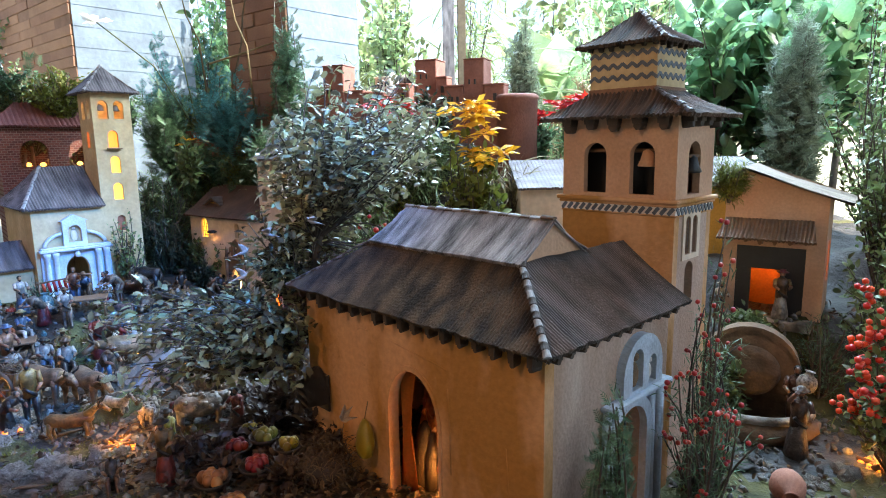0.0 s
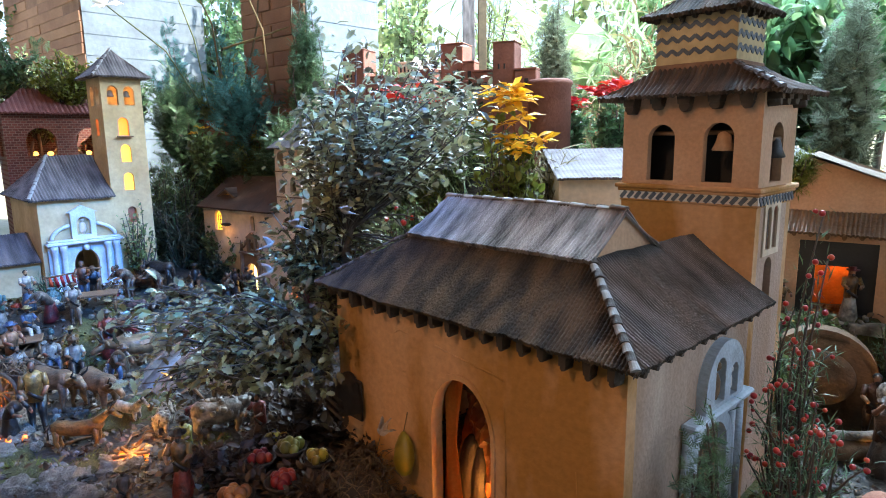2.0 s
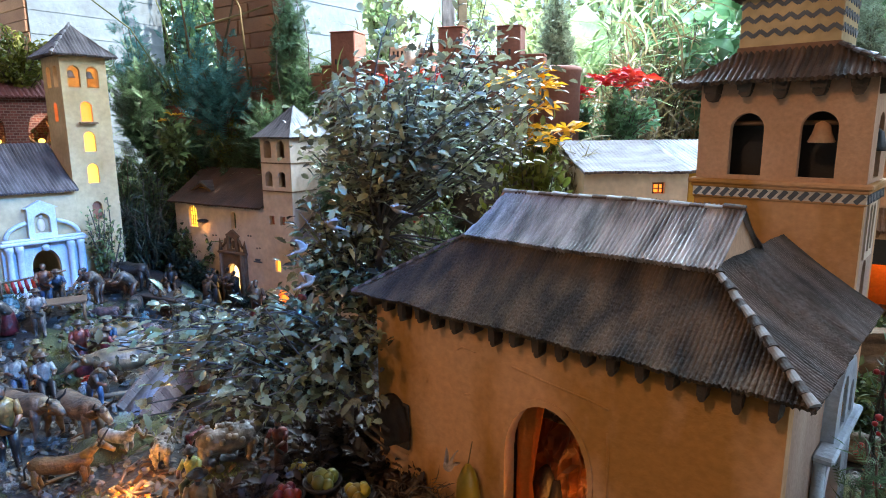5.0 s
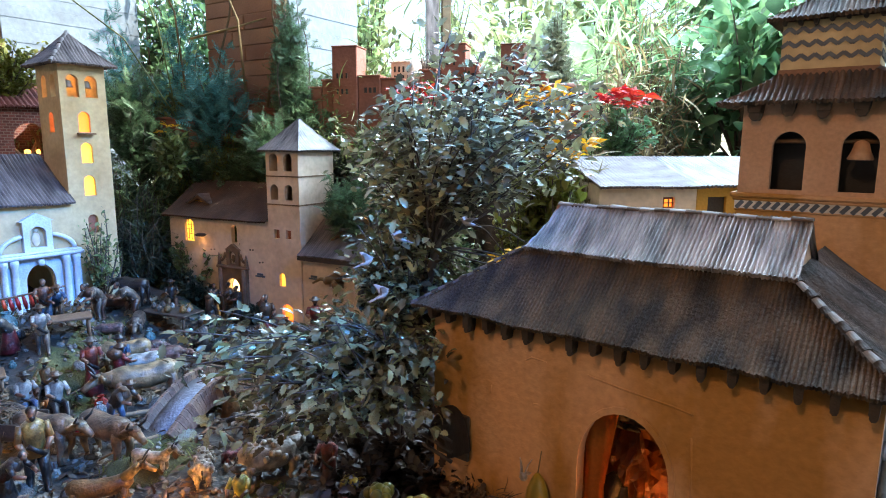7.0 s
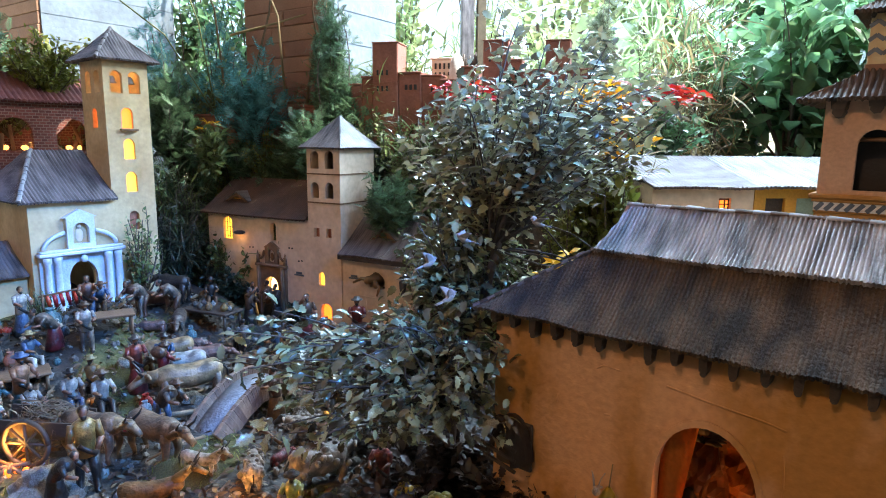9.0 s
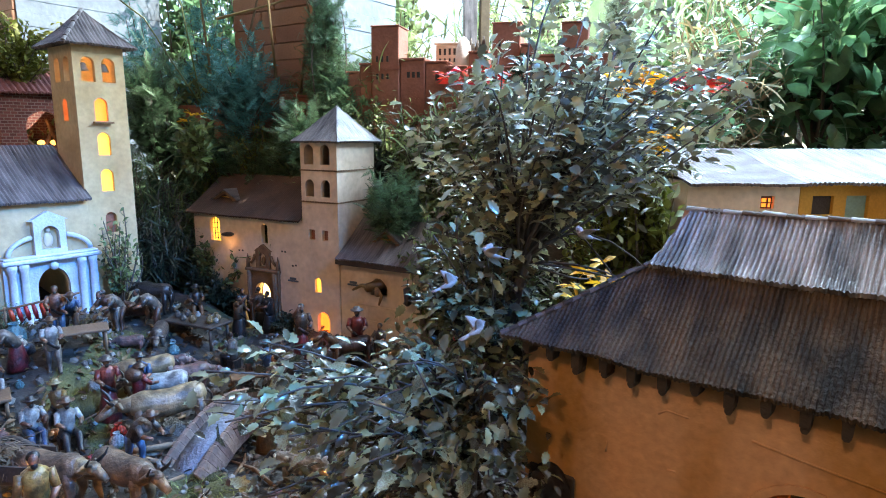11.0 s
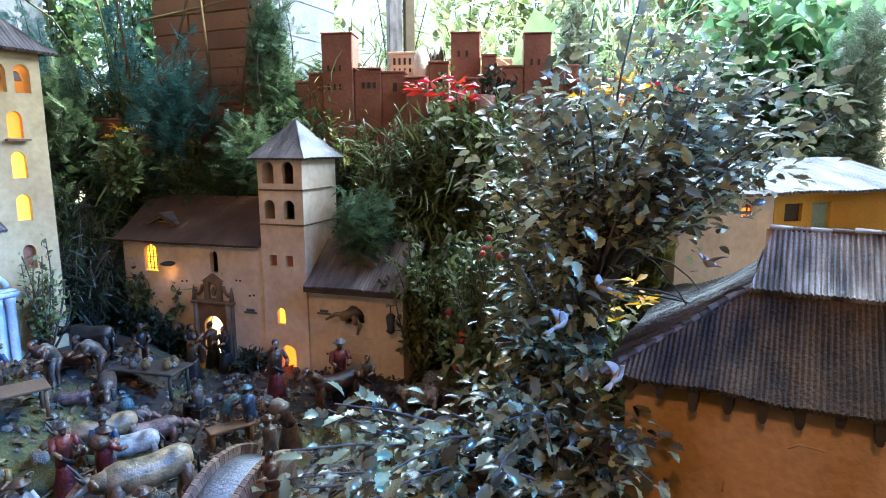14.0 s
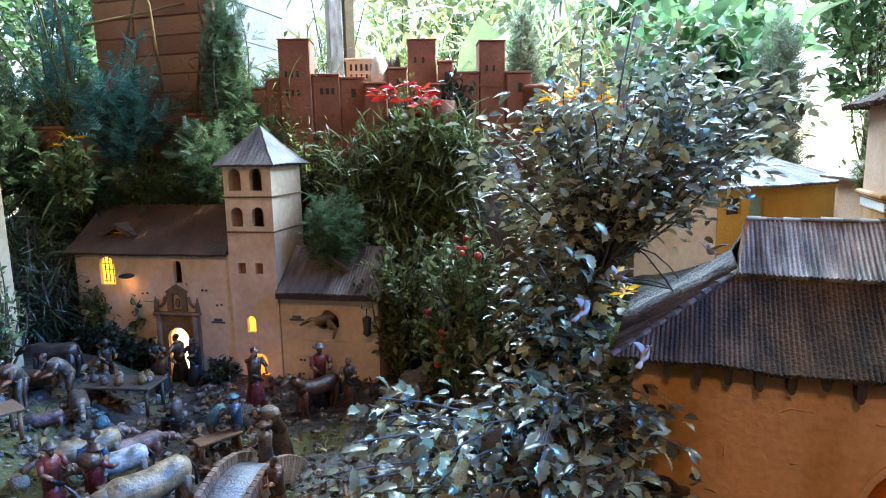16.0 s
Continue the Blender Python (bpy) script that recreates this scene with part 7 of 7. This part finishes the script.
for x, y, h, turn, top, low, hat, post, robe, lab in (
        (-1.27, 1.62, 0.13, -30, "white", "blue", None, "sit", False, "seated villager figurine in white and blue"),
        (-1.34, 1.72, 0.13, 10, "blue", "white", "dark", "sit", False, "seated villager figurine in a blue smock"),
        (-1.40, 1.88, 0.135, -60, "teal", "white", None, "stand", True, "woman figurine with a teal shawl"),
        (-1.14, 1.80, 0.13, -90, "ochre", "brown", "straw", "sit", False, "seated villager figurine with a cello"),
        (-1.28, 1.93, 0.13, -120, "grey", "red", None, "bend", True, "stooping market woman figurine"),
        (-0.93, 1.62, 0.13, -30, "grey", "blue", "brown", "bend", False, "drover figurine stooping by the ox"),
        (-0.70, 1.66, 0.12, 200, "brown", "ochre", None, "stand", True, "brown robed figurine near the bridge"),
        (-0.47, 2.02, 0.12, -120, "grey", "brown", None, "stand", True, "dim figurine by the annexe wall"),
        (-0.99, 2.30, 0.12, -70, "dark", "brown", "dark", "sit", False, "dim diner figurine at the table")):
    figurine(on(x, y), h, turn, top, low, hat, post, lab, ST, None, robe)

# ---- rocks, moss mounds, stones, fires ----


for x, y, s in ((-0.80, 1.17, 0.045), (-0.73, 1.13, 0.035), (-0.86, 1.14, 0.04), (-1.06, 1.41, 0.06), (-0.99, 1.28, 0.035), (-0.68, 1.18, 0.02), (-0.56, 1.46, 0.03), (-0.50, 1.57, 0.035), (-0.58, 1.64, 0.03), (-0.66, 1.62, 0.02), (0.56, 1.2, 0.03), (0.70, 1.10, 0.025), (0.78, 1.12, 0.03), (-0.28, 2.06, 0.05), (-0.33, 2.02, 0.04)):
    rock("rock", on(x, y), s, 0.7, ROCK, "rough pale grey rock", "rock", 0.5)
for x, y, s in ((-0.90, 1.21, 0.06), (-0.79, 1.25, 0.05), (-0.76, 1.06, 0.05), (-0.83, 1.44, 0.07), (-1.12, 1.86, 0.06), (-0.90, 1.07, 0.05), (-0.70, 1.72, 0.05), (-1.0, 1.68, 0.04), (0.66, 1.28, 0.05)):
    ob = rock("moss_mound", on(x, y, -0.01), s, 0.38, MOSS, "soft green moss mound", "moss mound", 0.2)
    pl = inside(420, (x, y, land(x, y) - 0.01), (s, s, s * 0.42), 0.95)
    pl = pl[pl[:, 2] > land(x, y) - 0.01]
    tagged(leaves("moss_tufts", pl, np.tile([0, 0, 1.0], (len(pl), 1)), "needle", 0.012, YSHRUB, None, 0.5, rng), "short fuzzy moss tufts on a mound", "moss", "moss tufts")
for k in range(34):
    x, y = rng.uniform(-1.05, -0.42), rng.uniform(0.98, 1.40)
    if k % 3 == 0:
        x, y = rng.uniform(-1.4, -0.6), rng.uniform(1.5, 2.1)
    if k % 2:
        sz = rng.uniform(0.014, 0.03)
        rock("rock", on(x, y), sz, 0.8, ROCK, "rough pale grey rock", "rock", 0.55)
    else:
        sz = rng.uniform(0.02, 0.038)
        rock("moss_mound", on(x, y, -0.006), sz, 0.5, MOSS, "soft green moss mound", "moss mound", 0.25)
        pl = inside(160, (x, y, land(x, y) - 0.006), (sz, sz, sz * 0.55), 0.95)
        pl = pl[pl[:, 2] > land(x, y) - 0.006]
        tagged(leaves("moss_tufts", pl, np.tile([0, 0, 1.0], (len(pl), 1)), "needle", 0.010, YSHRUB, None, 0.5, rng), "short fuzzy moss tufts on a mound", "moss", "moss tufts")
for k in range(16):
    x, y, a = rng.uniform(-1.2, -0.35), rng.uniform(1.0, 1.9), rng.uniform(0, math.tau)
    ln = rng.uniform(0.03, 0.08)
    ob = part("stick", tube(bmesh.new(), [(-ln * math.cos(a), -ln * math.sin(a), 0), (0.2 * ln * math.sin(a), 0.004, 0.004), (ln * math.cos(a), ln * math.sin(a), 0.002)], [0.004, 0.0035, 0.0015], 6), WOOD)
    ob.location = on(x, y, 0.003)
    tagged(ob, "small dry stick lying on the ground", "stick", "sticks")
# pebbles, litter and grass over the ground
bm = bmesh.new()
for k in range(1500):
    x, y = rng.uniform(-1.5, -0.25), rng.uniform(0.95, 2.3)
    if k % 5 == 0:
        x, y = rng.uniform(0.35, 0.95), rng.uniform(0.95, 1.5)
    s = rng.uniform(0.003, 0.011)
    bmesh.ops.create_icosphere(bm, subdivisions=1, radius=s, matrix=pose(x, y, land(x, y) + s * 0.2, rng.uniform(0, 90), rng.uniform(0, 90), rng.uniform(0, 90)) @ Matrix.Diagonal((1.3, 1.0, 0.7, 1)))
tagged(part("pebbles", bm, material("pebble", (0.20, 0.18, 0.16), (0.08, 0.07, 0.06), 30, 0.8, 0.4, island=0.5)), "scattered grey pebbles on the ground", "pebbles", kind="stuff")
pl = np.array([[x, y, land(x, y)] for x, y in zip(rng.uniform(-1.5, 0.0, 15000), rng.uniform(0.95, 2.35, 15000))] + [[x, y, land(x, y)] for x, y in zip(rng.uniform(0.4, 1.2, 1600), rng.uniform(0.9, 1.6, 1600))])
q = np.array([noise.noise(Vector((p[0] * 5, p[1] * 5, 4.0))) for p in pl])
tagged(leaves("fallen_leaves", pl[::3] + [0, 0, 0.005], np.tile([1.0, 0.3, 0.15], (len(pl[::3]), 1)), "spiny", 0.018, material("brown_leaf", (0.13, 0.065, 0.028), (0.045, 0.022, 0.011), 30, 0.6, 0.2, island=0.6), None, 1.0, rng), "brown fallen oak leaves on the ground", "fallen leaves")
tagged(leaves("grass", pl[q > 0.17], np.tile([0, 0, 1.0], ((q > 0.17).sum(), 1)), "blade", 0.02, YSHRUB, None, 0.7, rng), "short mossy grass on the ground", "grass")
tagged(leaves("leaf_litter", pl[q < -0.05] + [0, 0, 0.004], np.tile([1.0, 0, 0.1], ((q < -0.05).sum(), 1)), "oval", 0.014, material("dark_litter", (0.14, 0.10, 0.06), (0.05, 0.035, 0.02), 30, 0.6, 0.2, island=0.7), None, 1.0, rng), "dry leaf litter on the ground", "leaf litter")
for x, y, h in ((-0.72, 1.28, 0.02), (-1.17, 1.50, 0.02), (0.86, 1.15, 0.02), (-1.02, 1.36, 0.02)):
    ob = thing("ember_fire", on(x, y), 0, "small glowing ember fire on the ground", "fire", "ember fires")
    for k in range(14):
        a, r = k * 2.4, 0.035 * math.sqrt(k / 14)
        part("ember", ball(bmesh.new(), (r * math.cos(a), r * math.sin(a), 0.006), rng.uniform(0.004, 0.008), 6), GLOWO, ob)
    for k in range(5):
        a = k * 1.3
        part("log", tube(bmesh.new(), [(-0.035 * math.cos(a), -0.035 * math.sin(a), 0.006), (0.035 * math.cos(a), 0.035 * math.sin(a), 0.016)], 0.004, 6), WOOD, ob)
    bulb("lamp_fire", (x, y, land(x, y) + 0.05), 0.22, (1.0, 0.42, 0.08), 0.01)
bm = bmesh.new()
rows = [[bm.verts.new((i * 0.012, j * 0.012, 0.006 + 0.006 * math.sin(i * 1.7 + j) * math.cos(j * 1.3))) for i in range(6)] for j in range(5)]
for r0, r1 in zip(rows, rows[1:]):
    for i in range(5):
        bm.faces.new((r0[i], r0[i + 1], r1[i + 1], r1[i])).smooth = True
bmesh.ops.solidify(bm, geom=bm.faces[:], thickness=0.002)
ob = part("cloth", bm, CLAY["white"])
ob.location = on(0.56, 1.14)
tagged(ob, "crumpled white cloth lying on the ground", "cloth")

# ---- crowd and goods spread over the square ----
for x, y, h, turn, top, low, hat, post, load, lab in (
        (-1.16, 1.74, 0.12, -70, "white", "blue", "straw", "sit", None, "seated villager figurine in a straw hat"),
        (-1.22, 1.68, 0.12, -40, "white", "dark", None, "sit", None, "seated villager figurine in a white shirt"),
        (-1.30, 1.66, 0.13, -20, "teal", "brown", None, "bend", None, "stooping villager figurine in blue"),
        (-1.24, 2.10, 0.13, -60, "blue", "brown", "brown", "bend", None, "villager figurine bending over the trestle table"),
        (-1.13, 2.13, 0.13, -120, "grey", "brown", None, "bend", None, "villager figurine in grey bending forward"),
        (-0.98, 1.80, 0.13, 40, "red", "brown", "brown", "stand", "wool", "villager figurine in red carrying a sack"),
        (-0.70, 1.78, 0.12, 120, "grey", "brown", "brown", "stand", None, "villager figurine beside the bridge"),
        (-1.40, 1.78, 0.13, -10, "white", "red", None, "stand", None, "villager figurine in a white shirt and red skirt")):
    figurine(on(x, y), h, turn, top, low, hat, post, lab, ST, load, False)
for k in range(26):
    x, y = -1.42 + 0.72 * rng.uniform(0, 1), 1.42 + 0.78 * rng.uniform(0, 1)
    pot(on(x, y), rng.uniform(0.018, 0.032), CLAY[("white", "teal", "grey", "ochre", "apple", "wool")[k % 6]], "small glazed pot standing on the square")

# ---- brushwood added to darken the ground below the oak, dark plants along the wall ----
BRUSH = leaf_material("dry_darkening_leaf", (0.085, 0.042, 0.024), (0.03, 0.016, 0.010), 0.55, 0.15, 0.6)
for x, y, tall, wide in ((-0.28, 1.27, 0.11, 0.06), (-0.24, 1.20, 0.08, 0.05), (-0.36, 1.20, 0.03, 0.06), (-0.42, 1.33, 0.07, 0.07), (-0.50, 1.24, 0.04, 0.06), (-0.31, 1.10, 0.035, 0.06), (-0.45, 1.16, 0.03, 0.06), (-0.56, 1.22, 0.04, 0.05), (-0.34, 1.36, 0.13, 0.07), (-0.43, 1.43, 0.09, 0.08)):
    shrub("brushwood", (x, y, land(x, y) - 0.01), tall, wide, "spiny", 0.022, BRUSH, 26, "dark heap of dry brown leaves added to darken the ground", "brushwood", low=0.2, per=2, group="brushwood heaps", r0=0.0016)
# the near-black leaf colour carries the darkness at the wall's foot
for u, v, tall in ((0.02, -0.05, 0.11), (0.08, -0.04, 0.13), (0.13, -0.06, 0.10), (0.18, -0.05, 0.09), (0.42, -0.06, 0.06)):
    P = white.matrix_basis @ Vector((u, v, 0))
    shrub("dark_plant", (P.x, P.y, land(P.x, P.y) - 0.01), tall, 0.05, "oval", 0.016, SHADELEAF, 26, "very dark leafy plant against the monastery wall", "plant", low=0.2, per=2, group="dark plants by the wall", r0=0.0016)

# scratches and shallow ledges on the monastery walls
for pts, rad in (([(0.63, -0.0015, 0.145), (0.76, -0.0015, 0.142)], 0.0012), ([(0.63, -0.0015, 0.10), (0.775, -0.0015, 0.096)], 0.001), ([(0.765, -0.0015, 0.14), (0.772, -0.0015, 0.06)], 0.001), ([(0.0, -0.0015, 0.20), (0.06, -0.0015, 0.198), (0.10, -0.0015, 0.194)], 0.0012), ([(0.66, -0.0015, 0.135), (0.668, -0.0015, 0.05)], 0.0009)):
    part("plaster_seam", tube(bmesh.new(), pts, rad, 5), PALE, white)
for x, z in ((0.17, 0.255), (0.185, 0.256), (0.35, 0.268), (0.362, 0.268), (0.39, 0.228), (0.403, 0.23), (0.62, 0.088), (0.63, 0.087), (0.625, 0.05)):
    part("putlog_hole", bx(x - 0.003, x + 0.003, -0.0012, 0.002, z - 0.0025, z + 0.0025), BLACK, white)

# small shrubs before the low fortress walls
for k in range(12):
    x = -1.14 + 0.05 * k
    y = 2.651 - 0.394 * (x + 0.459) - 0.055 + 0.02 * math.sin(k * 2.3)
    kind, size, mat, lab = (("oval", 0.014, SHRUB, "small-leaved green shrub below the fortress"), ("spray", 0.045, CONIFER, "feathery conifer below the fortress"), ("oval", 0.013, YSHRUB, "shrub with yellow-green tips below the fortress"))[k % 3]
    shrub("hill_shrub", (x, y, 0.36 + 0.03 * math.sin(k * 3.1)), 0.27 + 0.05 * math.sin(k * 1.7), 0.085, kind, size, mat, 30, lab, group=HILL, per=3, low=0.2)
